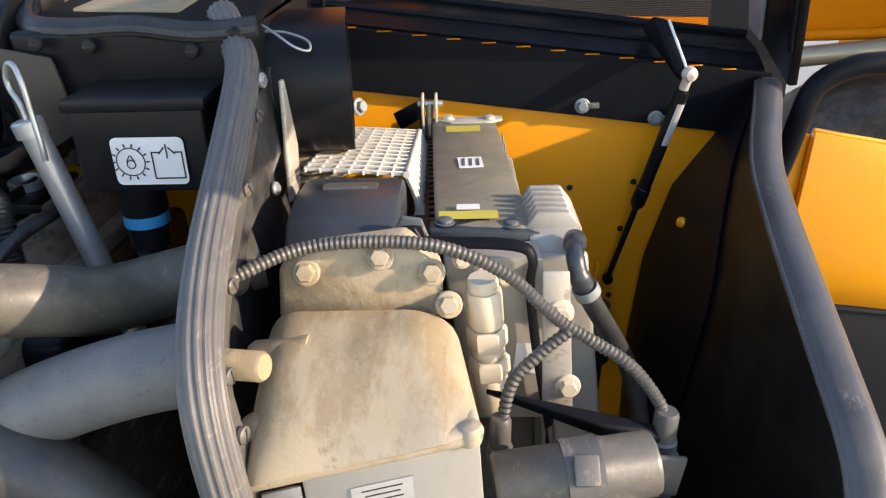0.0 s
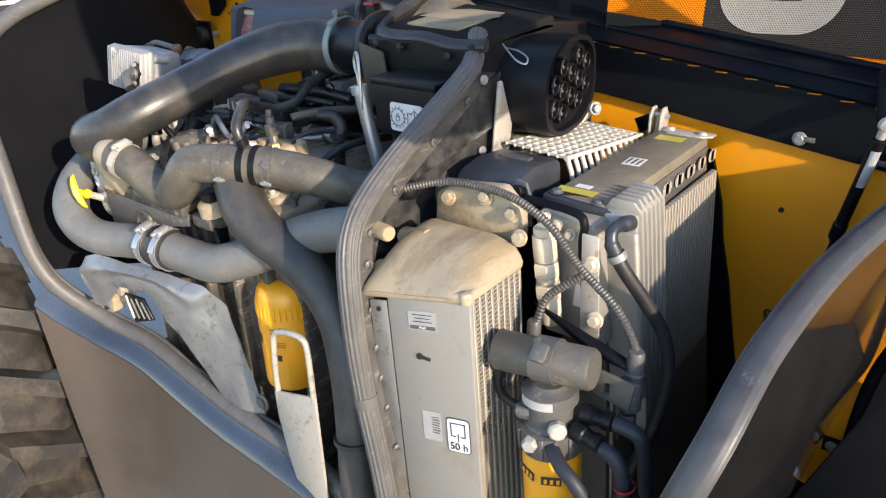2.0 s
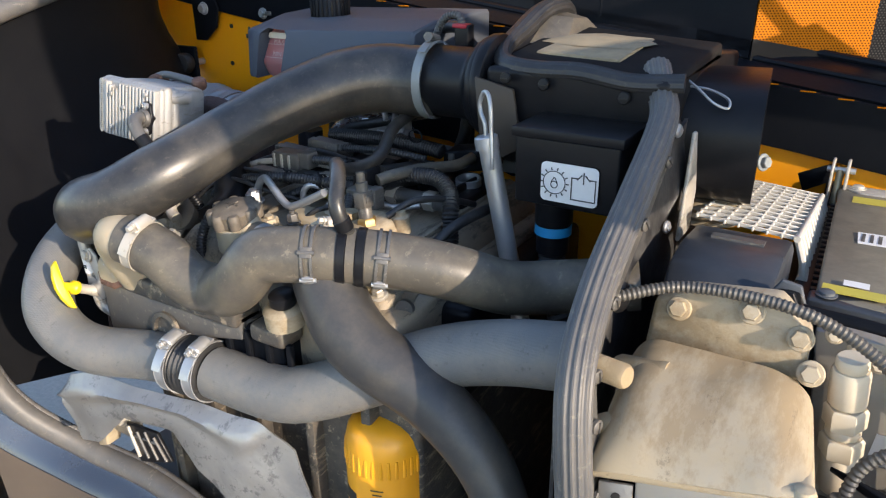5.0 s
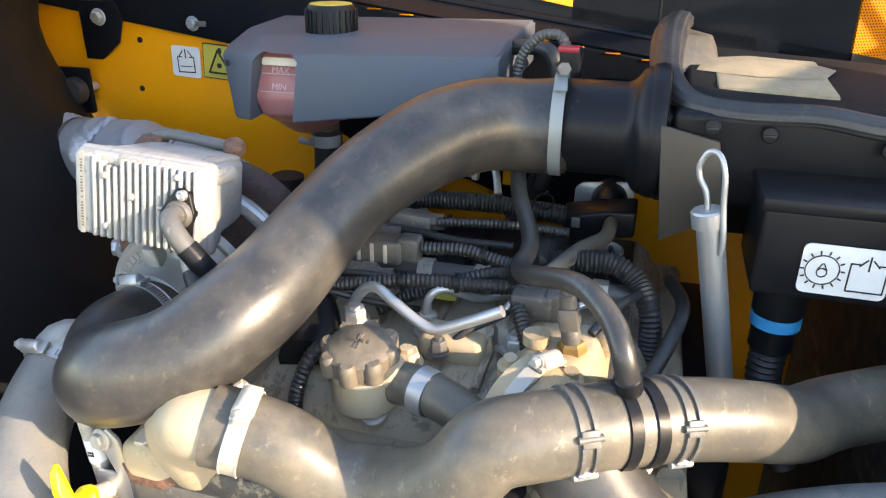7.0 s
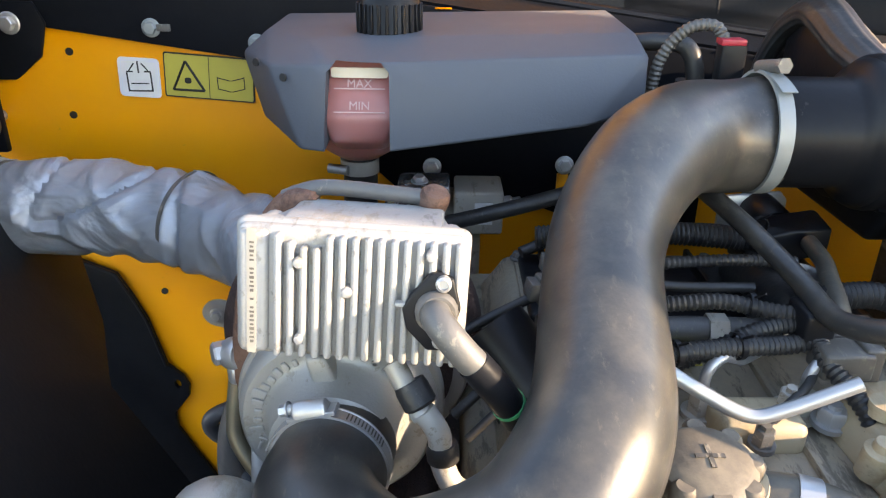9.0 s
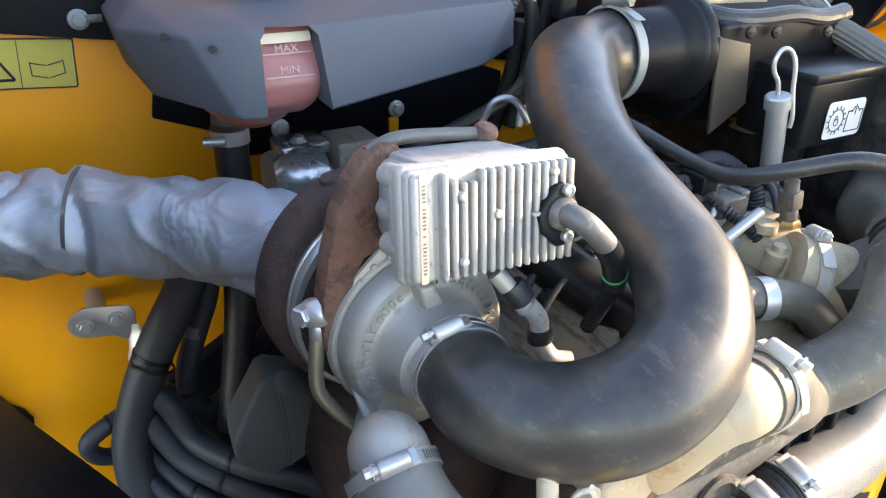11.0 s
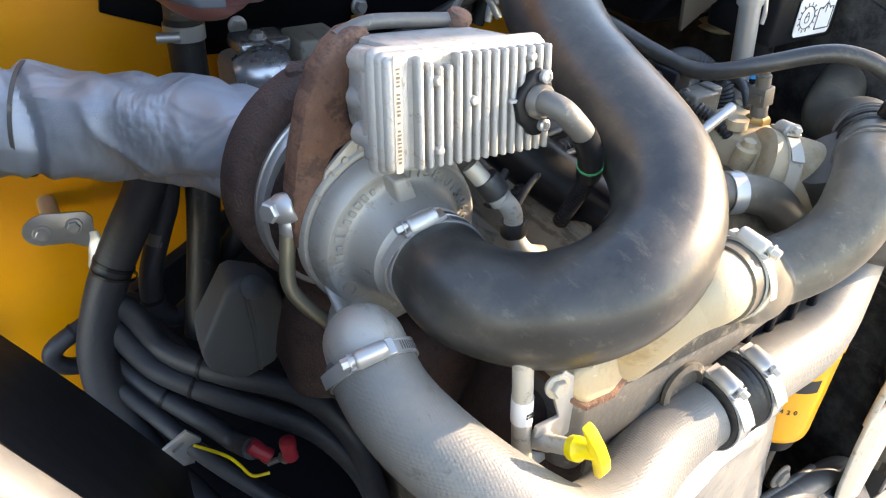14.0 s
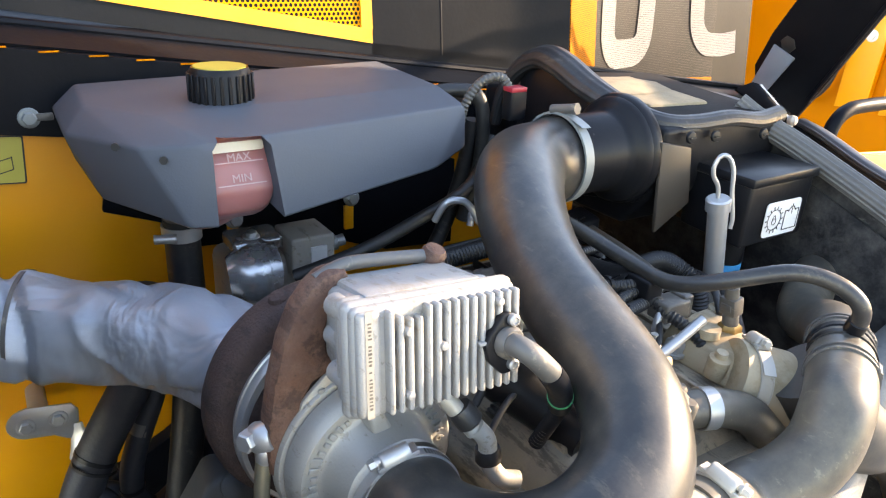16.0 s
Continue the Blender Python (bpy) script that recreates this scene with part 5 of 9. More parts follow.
flat((0.018, 1.065, 1.3478), (1, 0, 0), (0, 1, 0), 0.05, 0.028, parent=rad, material="lyellow", name="sticker", label="yellow label")
part("front_plate", hull([(-0.02, 0.683, 1.356), (0.092, 0.683, 1.351), (0.092, 0.72, 1.352), (0.084, 0.706, 1.353), (-0.02, 0.704, 1.3585), (-0.02, 0.683, 1.26), (0.092, 0.683, 1.26), (0.092, 0.69, 1.26), (-0.02, 0.69, 1.26)], 0.003), "shroud", rad, "black bent plate over the tank's front edge")
part("back_flange", prism([(0.0, 1.098), (0.06, 1.098), (0.078, 1.112), (0.078, 1.132), (-0.022, 1.132), (-0.022, 1.115)], "z", 1.345, 1.3485, 0.001), "whitemetal", rad, "pale flange at the tank's far end")
for p, m_ in (((-0.004, 0.697, 1.3575), "castgrey"), ((0.062, 0.697, 1.354), "castgrey"), ((0.058, 1.116, 1.3485), "whitemetal"), ((-0.004, 1.12, 1.3485), "whitemetal")):
    part("bolt", lathe([(0.0105, 0), (0.0105, 0.0012), (0.008, 0.0016), (0.0075, 0.0042), (0.006, 0.005), (0.0003, 0.0052)], p, (0, 0, 1), 20), m_, rad)
for k in range(22):
    part("edge_tooth", box((-0.0205, 0.7 + 0.0185 * k, 1.318), (-0.0125, 0.7095 + 0.0185 * k, 1.333), 0.001, 1, m=Matrix(((1, -0.035, 0, 0.0245), (0, 1, 0, 0), (0, -0.024, 1, 0.0207), (0, 0, 0, 1)))), "plastic", rad)
part("edge_strip", box((-0.038, 0.69, 1.24), (-0.0145, 1.122, 1.322), 0.002, m=Matrix(((1, -0.035, 0, 0.0245), (0, 1, 0, 0), (0, -0.024, 1, 0.0207), (0, 0, 0, 1)))), "plastic", rad, "black toothed strip beside the tank")
oc = thing("oil_cooler", (0.11, 0.9, 0.65), "finned oil cooler with a ribbed dusty end tank", "oil cooler")
part("end_plate", box((0.081, 0.668, 1.075), (0.134, 0.68, 1.335), 0.009, 3, m=MR), "alu", oc, "pale aluminium end plate")
part("core", box((0.076, 0.685, 0.62), (0.084, 1.12, 1.286), 0.001, m=lean(0.06, 1.34)), "coregap", oc)
for k in range(34):
    y = 0.7 + 0.41 * k / 33
    part("core_tube", box((0.08, y - 0.0042, 0.62), (0.0895, y + 0.0042, 1.288), 0.0008, 1, m=lean(0.06, 1.34)), "core", oc)
part("end_tank", prism([(0.672, 1.3), (0.672, 1.33), (0.684, 1.352), (0.715, 1.362), (0.765, 1.357), (0.775, 1.3)], "x", 0.078, 0.127, 0.006), "alu", oc, "ribbed dusty end tank")
for k in range(6):
    y = 0.69 + 0.0145 * k
    part("rib", prism([(0.12, 1.0), (0.075, 1.31), (0.075, 1.352), (0.086, 1.369), (0.118, 1.369), (0.131, 1.352), (0.136, 1.31), (0.168, 1.0)], "y", y, y + 0.006, 0.0015), "alu", oc)

# black shroud and lattice guard on the fan side
sh = thing("fan_shroud", (-0.1, 0.9, 1.0), "black plastic fan shroud cover", "fan shroud")
part("cover", prism([(0.632, 1.25), (0.632, 1.345), (0.665, 1.377), (0.71, 1.385), (0.775, 1.38), (0.79, 1.368), (0.79, 1.25)], "x", -0.155, -0.047, 0.008), "shroud", sh)
flat((-0.1, 0.735, 1.383), (1, 0, 0), (0, 1, -0.07), 0.055, 0.016, 0.003, parent=sh, material="gdark", name="moulded_mark")
part("side_sheet", box((-0.165, 0.66, 0.7), (-0.04, 1.12, 1.25), 0.004), "black", sh)
GUARD = Matrix(((1, 0, 0, 0), (0, 1, 0, 0), (-0.08, -0.115, 1, 0.1155), (0, 0, 0, 1)))
gd = thing("fan_guard", (-0.095, 0.95, 1.25), "pale plastic lattice fan guard", "fan guard")
for k in range(8):
    x = -0.16 + 0.016 * k
    part("bar", box((x - 0.0014, 0.8, 1.341), (x + 0.0014, 1.09, 1.346), 0.0008, 1, m=GUARD), "lattice", gd)
for k in range(13):
    y = 0.805 + 0.0235 * k
    part("bar", box((-0.162, y - 0.0014, 1.342), (-0.046, y + 0.0014, 1.3475), 0.0008, 1, m=GUARD), "lattice", gd)
for k in range(13):
    y = 0.805 + 0.0235 * k
    part("side_bar", sweep(spline([(-0.047, y, 1.463 - 0.115 * y), (-0.038, y, 1.438 - 0.115 * y), (-0.034, y, 1.412 - 0.115 * y)], 3), 0.0042, 8), "lattice", gd)
part("rim", sweep([Vector((-0.035, 0.8, 1.322)), Vector((-0.035, 1.09, 1.289))], 0.0065, 10), "lattice", gd)
part("edge_rail", sweep([Vector((-0.047, 0.8, 1.372)), Vector((-0.047, 1.09, 1.3385))], 0.004, 10), "lattice", gd)


# ---------------------------------------------------------------- air filter
af = thing("air_filter", (-0.3, 0.88, 1.4), "black plastic air filter housing with a dusty lid", "air filter")
# rear end stretched towards the wall to keep sun off the yellow paint
part("housing", hull([(x, y, z) for x in (-0.44, -0.2) for y, z in ((0.775, 1.54), (0.785, 1.45), (1.15, 1.53), (1.15, 1.42), (0.99, 1.55), (0.99, 1.4), (0.83, 1.4))], 0.008), "plastic", af)
part("lid", hull([(-0.43, 0.79, 1.548), (-0.2, 0.79, 1.54), (-0.2, 1.02, 1.556), (-0.43, 1.02, 1.57), (-0.43, 0.79, 1.535), (-0.2, 0.79, 1.528), (-0.2, 1.02, 1.53), (-0.43, 1.02, 1.54)], 0.006), "lidplastic", af)
part("dust_tray", box((-0.40, 0.84, 1.546), (-0.285, 0.99, 1.556), 0.004, m=Matrix(((1, 0, 0, 0), (0, 1, 0, 0), (-0.03, 0.06, 1, -0.064), (0, 0, 0, 1)))), "sand", af, "raised sandy tray on the lid")
part("dust_patch", hull([(-0.42, 0.9, 1.558), (-0.36, 0.885, 1.557), (-0.29, 0.9, 1.555), (-0.27, 0.95, 1.557), (-0.3, 0.985, 1.56), (-0.36, 0.99, 1.5625), (-0.41, 0.96, 1.5625), (-0.37, 0.94, 1.565), (-0.32, 0.945, 1.563)], 0.001), "sand", af, "sand lying on the lid")
lip = smoothed(spline([(-0.19, 0.79, 1.537), (-0.25, 0.782, 1.534), (-0.31, 0.782, 1.542), (-0.37, 0.785, 1.54), (-0.42, 0.795, 1.543), (-0.446, 0.84, 1.553), (-0.452, 0.9, 1.568), (-0.45, 0.96, 1.588), (-0.443, 1.01, 1.592), (-0.448, 1.05, 1.572), (-0.455, 1.08, 1.53), (-0.46, 1.09, 1.48)], 8), 3)
part("rubber_lip", sweep(lip, lambda s: 0.0095 + 0.0075 * max(0, math.sin(max(0, min(1, (s - 0.4) / 0.6)) * math.pi)), 48, squash=lambda a: (1.25 - 0.07 * (int(a / math.pi * 12 + 0.01) % 2), 0.9 - 0.05 * (int(a / math.pi * 12 + 0.01) % 2))), "rubber", af, "black rubber lip round the lid")
part("intake_hump", hull([(-0.445, 0.9, 1.555), (-0.445, 0.96, 1.588), (-0.44, 1.01, 1.59), (-0.42, 1.05, 1.572), (-0.41, 0.94, 1.568), (-0.405, 0.98, 1.583), (-0.4, 1.02, 1.58), (-0.39, 0.92, 1.55), (-0.385, 1.0, 1.55), (-0.385, 1.06, 1.55)], 0.012), "hose", af, "dusty rubber intake hump")
for p in ((-0.405, 0.7665, 1.529), (-0.354, 0.7695, 1.525), (-0.252, 0.7695, 1.518)):
    part("screw", lathe([(0.0075, 0), (0.0075, 0.0022), (0.0065, 0.0034), (0.0004, 0.0042)], p, (-0.1, -1, 0.1), 24), "plastic", af)
    part("screw_slot", box((p[0] - 0.005, p[1] - 0.006, p[2] - 0.0008), (p[0] + 0.005, p[1] - 0.0042, p[2] + 0.0008), 0), "ink", af)
part("neck_plate", prism([(0.795, 1.53), (0.84, 1.548), (0.9, 1.563), (0.96, 1.583), (1.01, 1.587), (1.05, 1.57), (1.05, 1.44), (0.9, 1.42), (0.8, 1.44)], "x", -0.45, -0.438, 0.003), "plastic", af)
part("flange", lathe([(0.055, -0.014), (0.066, -0.008), (0.0695, -0.003), (0.0705, 0.004), (0.0695, 0.01), (0.066, 0.012)], (-0.458, 0.838, 1.503), (1, 0.02, 0), 40), "plastic", af)
part("panel_strip", prism([(-0.452, 1.527), (-0.396, 1.515), (-0.382, 1.44), (-0.44, 1.408)], "y", 0.768, 0.774, 0.002), "brownplate", af, "brownish satin plate")
# oval canister whose end holds the dust-separator tubes


def oval(n, a, b, p=2.6):
    return [(math.copysign(abs(math.cos(t)) ** (2 / p), math.cos(t)) * a, math.copysign(abs(math.sin(t)) ** (2 / p), math.sin(t)) * b) for t in (2 * math.pi * k / n for k in range(n))]


CY, CZ = 0.962, 1.45


def oval_ring(outer, inner, x0, x1):
    bm = bmesh.new()
    R = []
    for (a, b), x in ((outer, x0), (outer, x1), (inner, x1), (inner, x0)):
        R.append([bm.verts.new((x, CY + u, CZ + v)) for u, v in oval(48, a, b)])
    for A, B in ((0, 1), (1, 2), (2, 3), (3, 0)):
        for k in range(48):
            bm.faces.new((R[A][k], R[A][(k + 1) % 48], R[B][(k + 1) % 48], R[B][k]))
    return bm


PLACE[0] = Matrix.Translation((-0.1237, 0.9558, 1.4496)) @ Euler((0, 0, radians(7.5))).to_matrix().to_4x4() @ Matrix.Diagonal((1, 1.1, 0.935, 1)) @ Matrix.Translation((0.118, -CY, -CZ))
part("canister", oval_ring((0.108, 0.088), (0.098, 0.079), -0.24, -0.118), "plastic", af)
part("canister_end", prism([(CY + u, CZ + v) for u, v in oval(48, 0.099, 0.08)], "x", -0.2, -0.133, 0), "plastic", af)
for j, (n, yy) in enumerate(((2, -0.062), (3, -0.03), (2, 0.004), (3, 0.036), (2, 0.069))):
    for i in range(n):
        zz = (i - (n - 1) / 2) * 0.043 + yy * 0.12
        c0 = (-0.133, CY + yy, CZ + zz)
        t_ = part("separator_tube", lathe([(0.0155, 0), (0.0175, 0.001), (0.0175, 0.011), (0.0155, 0.012), (0.0145, 0.011), (0.0145, 0.001)], c0, (1, 0, 0), 20), "plastic", af)
        sp_ = [box((0.0005, -0.0012, -0.0145), (0.006, 0.0012, 0.0145), 0, m=Matrix.Translation(c0) @ Euler((radians(a), 0, 0)).to_matrix().to_4x4()) for a in (10, 70, 130)]
        part("vane", join(*sp_, lathe([(0.005, 0), (0.004, 0.009), (0.0005, 0.01)], c0, (1, 0, 0), 12)), "gdark", t_)
PLACE[0] = None
part("wire_clip", sweep(spline([(-0.2, 0.85, 1.53), (-0.185, 0.842, 1.522), (-0.165, 0.838, 1.508), (-0.15, 0.842, 1.503), (-0.152, 0.85, 1.512), (-0.175, 0.857, 1.52), (-0.2, 0.86, 1.522)], 6), 0.0016, 8), "bright", af, "bright wire clip")
part("bellows", lathe([(0.03, 0), (0.042, 0.005), (0.036, 0.01), (0.043, 0.015), (0.036, 0.02), (0.043, 0.026), (0.034, 0.032)], (-0.168, 0.9, 1.338), (0, 0.05, 1), 28), "tan", af, "dusty bellows")

vb = thing("vent_box", (-0.28, 0.73, 1.39), "black plastic box with a white pictogram label", "box")
PLACE[0] = Matrix.Translation((0.005, 0.008, 0))
part("box", hull([(x, y, z) for x in (-0.362, -0.232) for y, z in ((0.691, 1.478), (0.693, 1.395), (0.79, 1.487), (0.79, 1.4))], 0.004), "plastic", vb)
part("box_lid", box((-0.366, 0.687, 1.476), (-0.228, 0.79, 1.489), 0.003), "plastic", vb)
lb = flat((-0.29, 0.6895, 1.428), (1, -0.02, 0), (0, 0, 1), 0.071, 0.047, 0.0012, 0.006, vb, "white", "label", "white pictogram label")
LY = 0.6875
for k in range(14):
    a = 2 * math.pi * k / 14
    flat((-0.308 + 0.0165 * math.cos(a), LY, 1.428 + 0.0165 * math.sin(a)), (math.cos(a), 0, math.sin(a)), (-math.sin(a), 0, math.cos(a)), 0.0035, 0.0015, 0.0003, 0, lb, "ink", "gear_tooth")
part("gear_ring", lathe([(0.0132, 0), (0.0142, 0), (0.0142, 0.0004), (0.0132, 0.0004), (0.0132, 0)], (-0.308, LY, 1.428), (0, -1, 0), 32, close=False), "ink", lb)
part("drop_ring", lathe([(0.0036, 0), (0.0046, 0), (0.0046, 0.0004), (0.0036, 0.0004), (0.0036, 0)], (-0.308, LY, 1.4255), (0, -1, 0), 20, close=False), "ink", lb)
for s in (-1, 1):
    flat((-0.308 + 0.0022 * s, LY, 1.4312), (1, 0, 0.55 * s), (-0.55 * s, 0, 1), 0.001, 0.0075, 0.0003, 0, lb, "ink", "drop_stroke")
for w, h, dx, dz in ((0.03, 0.0014, 0, -0.017), (0.0014, 0.026, -0.0145, -0.004), (0.0014, 0.026, 0.0145, -0.004), (0.008, 0.0014, -0.011, 0.009), (0.008, 0.0014, 0.011, 0.009), (0.0014, 0.014, 0, 0.01)):
    flat((-0.272 + dx, LY, 1.428 + dz), (1, 0, 0), (0, 0, 1), w, h, 0.0003, 0, lb, "ink", "pictogram_bar")
for s in (-1, 1):
    flat((-0.272 + 0.005 * s, LY, 1.4385), (1, 0, 0.9 * s), (-0.9 * s, 0, 1), 0.0014, 0.009, 0.0003, 0, lb, "ink", "pictogram_bar")
part("spout", lathe([(0.024, 0), (0.024, 0.035), (0.021, 0.04), (0.021, 0.075)], (-0.326, 0.735, 1.396), (0, 0, -1), 28), "plastic", vb)
part("blue_band", band((-0.326, 0.735, 1.352), (0, 0, 1), 0.0215, 0.012, 0.002), "blue", vb, "bright blue band")
part("drain_hose", corrugated([(-0.326, 0.735, 1.325), (-0.325, 0.735, 1.28), (-0.31, 0.73, 1.24), (-0.29, 0.74, 1.18)], 0.018, 0.007), "rubber", vb)

PLACE[0] = None
ht = thing("hook_tube", (-0.37, 0.715, 1.3), "zinc steel tube with a wire loop on top", "tube")
part("tube", join(rod((-0.40, 0.712, 1.458), (-0.35, 0.718, 1.22), 0.0125, 24), lathe([(0.015, 0), (0.015, 0.014), (0.013, 0.016)], (-0.4, 0.712, 1.452), (-0.2, -0.02, 0.97), 24)), "steel", ht)
part("loop", sweep(spline([(-0.402, 0.712, 1.46), (-0.406, 0.714, 1.482), (-0.413, 0.717, 1.494), (-0.415, 0.718, 1.506), (-0.409, 0.716, 1.519), (-0.4, 0.711, 1.518), (-0.394, 0.706, 1.503), (-0.391, 0.7035, 1.475), (-0.387, 0.699, 1.445), (-0.387, 0.699, 1.43)], 6), 0.0028, 10), "bright", ht)

# ---------------------------------------------------------------- expansion tank
et = thing("expansion_tank", (-0.85, 1.05, 1.42), "pink coolant expansion tank under a dark grey cover", "tank")
PLACE[0] = Matrix.Translation((0, -0.02, 0.014))
cov = [(-1.035, 1.17, 1.551), (-1.04, 1.07, 1.545), (-0.99, 1.005, 1.545), (-0.64, 0.998, 1.556), (-0.635, 1.17, 1.56),
       (-1.062, 1.17, 1.526), (-1.066, 1.05, 1.522), (-1.015, 0.945, 1.528), (-0.96, 0.915, 1.533), (-0.64, 0.935, 1.544), (-0.635, 1.17, 1.545),
       (-1.045, 1.17, 1.46), (-1.04, 1.02, 1.455), (-0.98, 0.905, 1.452), (-0.92, 0.885, 1.452), (-0.7, 0.9, 1.48), (-0.64, 0.93, 1.492), (-0.635, 1.17, 1.5)]
part("cover", carve(hull(cov, 0.009), hull([(-0.956, 0.86, 1.44), (-0.89, 0.86, 1.44), (-0.956, 0.96, 1.44), (-0.89, 0.96, 1.44), (-0.952, 0.86, 1.522), (-0.892, 0.86, 1.522), (-0.952, 0.96, 1.53), (-0.892, 0.96, 1.53), (-0.944, 0.86, 1.53), (-0.9, 0.86, 1.53), (-0.944, 0.96, 1.538), (-0.9, 0.96, 1.538)], 0)), "tank", et, "dark grey plastic cover")
pk = part("reservoir", join(hull([(-0.96, 0.948, 1.536), (-0.886, 0.948, 1.536), (-0.886, 0.916, 1.482), (-0.96, 0.917, 1.478), (-0.952, 0.924, 1.455), (-0.895, 0.924, 1.455), (-0.95, 0.95, 1.44), (-0.9, 0.95, 1.44), (-0.957, 1.05, 1.525), (-0.896, 1.05, 1.525), (-0.95, 1.06, 1.42), (-0.885, 1.06, 1.42)], 0.006),
                            lathe([(0.07, 0.0), (0.062, -0.02), (0.04, -0.04), (0.024, -0.05)], (-0.935, 1.03, 1.46), (0, 0, 1), 28)), "coolant", et, "translucent tank of pink coolant")
flat((-0.922, 0.9335, 1.5225), (1, 0, 0), (0, 0.42, 1), 0.056, 0.01, 0.0012, 0.003, pk, "cream", "air_band", "white empty band above the coolant")
text("MAX", (-0.922, 0.9275, 1.513), (1, 0, 0), (0, 0.42, 1), 0.0115, "faded", pk)
text("MIN", (-0.922, 0.9195, 1.493), (1, 0, 0), (0, 0.42, 1), 0.0115, "faded", pk)
for z in (1.5085, 1.487):
    flat((-0.922, 0.9145 + 0.39 * (z - 1.478), z), (1, 0, 0), (0, 0.42, 1), 0.05, 0.0012, 0.0005, 0, pk, "faded", "level_mark")
cap = part("cap", lathe([(0.036, -0.03), (0.037, -0.026), (0.034, -0.022), (0.034, 0.012), (0.031, 0.018), (0.0005, 0.018)], (-0.9, 1.045, 1.566), (0, 0, 1), 36), "plastic", et, "black ribbed filler cap")
for k in range(24):
    part("grip_rib", box((0.033, -0.002, -0.02), (0.0365, 0.002, 0.012), 0.0008, 1, m=Matrix.Translation((-0.9, 1.045, 1.566)) @ Euler((0, 0, 2 * math.pi * k / 24)).to_matrix().to_4x4()), "plastic", cap)
part("cap_label", lathe([(0.0005, 0), (0.029, 0), (0.029, 0.001), (0.0005, 0.001)], (-0.9, 1.045, 1.584), (0, 0, 1), 32), "lyellow", cap)
PLACE[0] = None
part("neck", lathe([(0.021, 0.02), (0.021, -0.04)], (-0.945, 1.085, 1.425), (0, 0, 1), 24), "gdark", et)
part("neck_clamp", band((-0.945, 1.085, 1.388), (0, 0, 1), 0.0225, 0.018, 0.002), "steel", et)
part("clamp_screw", rod((-0.982, 1.068, 1.388), (-0.957, 1.06, 1.388), 0.006, 10), "bright", et)
part("hose", sweep(smoothed(spline([(-0.945, 1.085, 1.405), (-0.945, 1.085, 1.35), (-0.95, 1.07, 1.25), (-0.97, 1.05, 1.12), (-1.0, 1.03, 0.98)], 6), 1), 0.022, 24), "rubber", et)
for p in ((-1.03, 0.945, 1.54), (-0.995, 0.905, 1.533)):
    part("rivet_hole", lathe([(0.004, 0), (0.004, 0.002), (0.0005, 0.002)], p, (-0.5, -0.85, 0.1), 12), "ink", et)
part("vent_hose", sweep(smoothed(spline([(-0.65, 1.0, 1.555), (-0.61, 0.985, 1.56), (-0.585, 0.97, 1.555), (-0.575, 0.965, 1.52), (-0.575, 0.97, 1.45), (-0.59, 0.98, 1.38)], 6), 1), 0.0095, 16), "rubber", et)
part("fitting", lathe([(0.009, 0), (0.011, 0.003), (0.011, 0.02), (0.008, 0.024)], (-0.665, 1.0, 1.556), (1, -0.15, 0.05), 16), "steel", et)

ss = thing("sensor_lead", (-0.57, 0.93, 1.55), "sensor plug with a grey corrugated lead", "sensor")
part("lead", corrugated([(-0.625, 0.95, 1.51), (-0.62, 0.945, 1.55), (-0.6, 0.94, 1.578), (-0.575, 0.935, 1.583), (-0.562, 0.93, 1.568)], 0.0065, 0.005), "conduit", ss)
part("plug", hull([(x, y, z) for x in (-0.57, -0.545) for y in (0.915, 0.935) for z in (1.53, 1.572)], 0.003), "plastic", ss)
part("red_lock", box((-0.572, 0.913, 1.567), (-0.548, 0.932, 1.573), 0.001), "red", ss, "red lock tab")

# stickers on the yellow wall
st = tagged(flat((-1.252, 1.1885, 1.474), (1, 0, -0.05), (0.05, 0, 1), 0.056, 0.053, 0.0012, 0.006, None, "white", "warning_sticker"), "white coolant pictogram sticker on the yellow wall", "sticker", "stickers on the yellow wall")
for w, h, dx, dz in ((0.034, 0.002, 0, -0.018), (0.002, 0.026, -0.016, -0.006), (0.002, 0.026, 0.016, -0.006), (0.009, 0.002, -0.012, 0.008), (0.009, 0.002, 0.012, 0.008), (0.002, 0.016, 0, 0.014), (0.024, 0.0014, 0, -0.008)):
    flat((-1.252 + dx, 1.187, 1.474 + dz), (1, 0, 0), (0, 0, 1), w, h, 0.0004, 0, st, "ink", "pictogram_bar")
for s in (-1, 1):
    flat((-1.252 + 0.009 * s, 1.187, 1.488), (1, 0, 0.8 * s), (-0.8 * s, 0, 1), 0.0018, 0.013, 0.0003, 0, st, "ink", "pictogram_bar")
st = tagged(flat((-1.157, 1.1885, 1.475), (1, 0, -0.07), (0.07, 0, 1), 0.122, 0.06, 0.0012, 0.003, None, "ink", "warning_sticker"), "yellow hot-surface warning sticker on the yellow wall", "sticker", "stickers on the yellow wall")
flat((-1.157, 1.187, 1.475), (1, 0, -0.07), (0.07, 0, 1), 0.118, 0.056, 0.0008, 0.002, st, "lyellow", "sticker_face")
for a, b in (((-1.207, 1.459), (-1.187, 1.497)), ((-1.187, 1.497), (-1.165, 1.457)), ((-1.165, 1.457), (-1.207, 1.459))):
    part("triangle_bar", rod((a[0], 1.186, a[1]), (b[0], 1.186, b[1]), 0.0018, 6), "ink", st)
flat((-1.186, 1.186, 1.471), (1, 0, 0), (0, 0, 1), 0.009, 0.008, 0.0004, 0.003, st, "ink", "pictogram_bar")
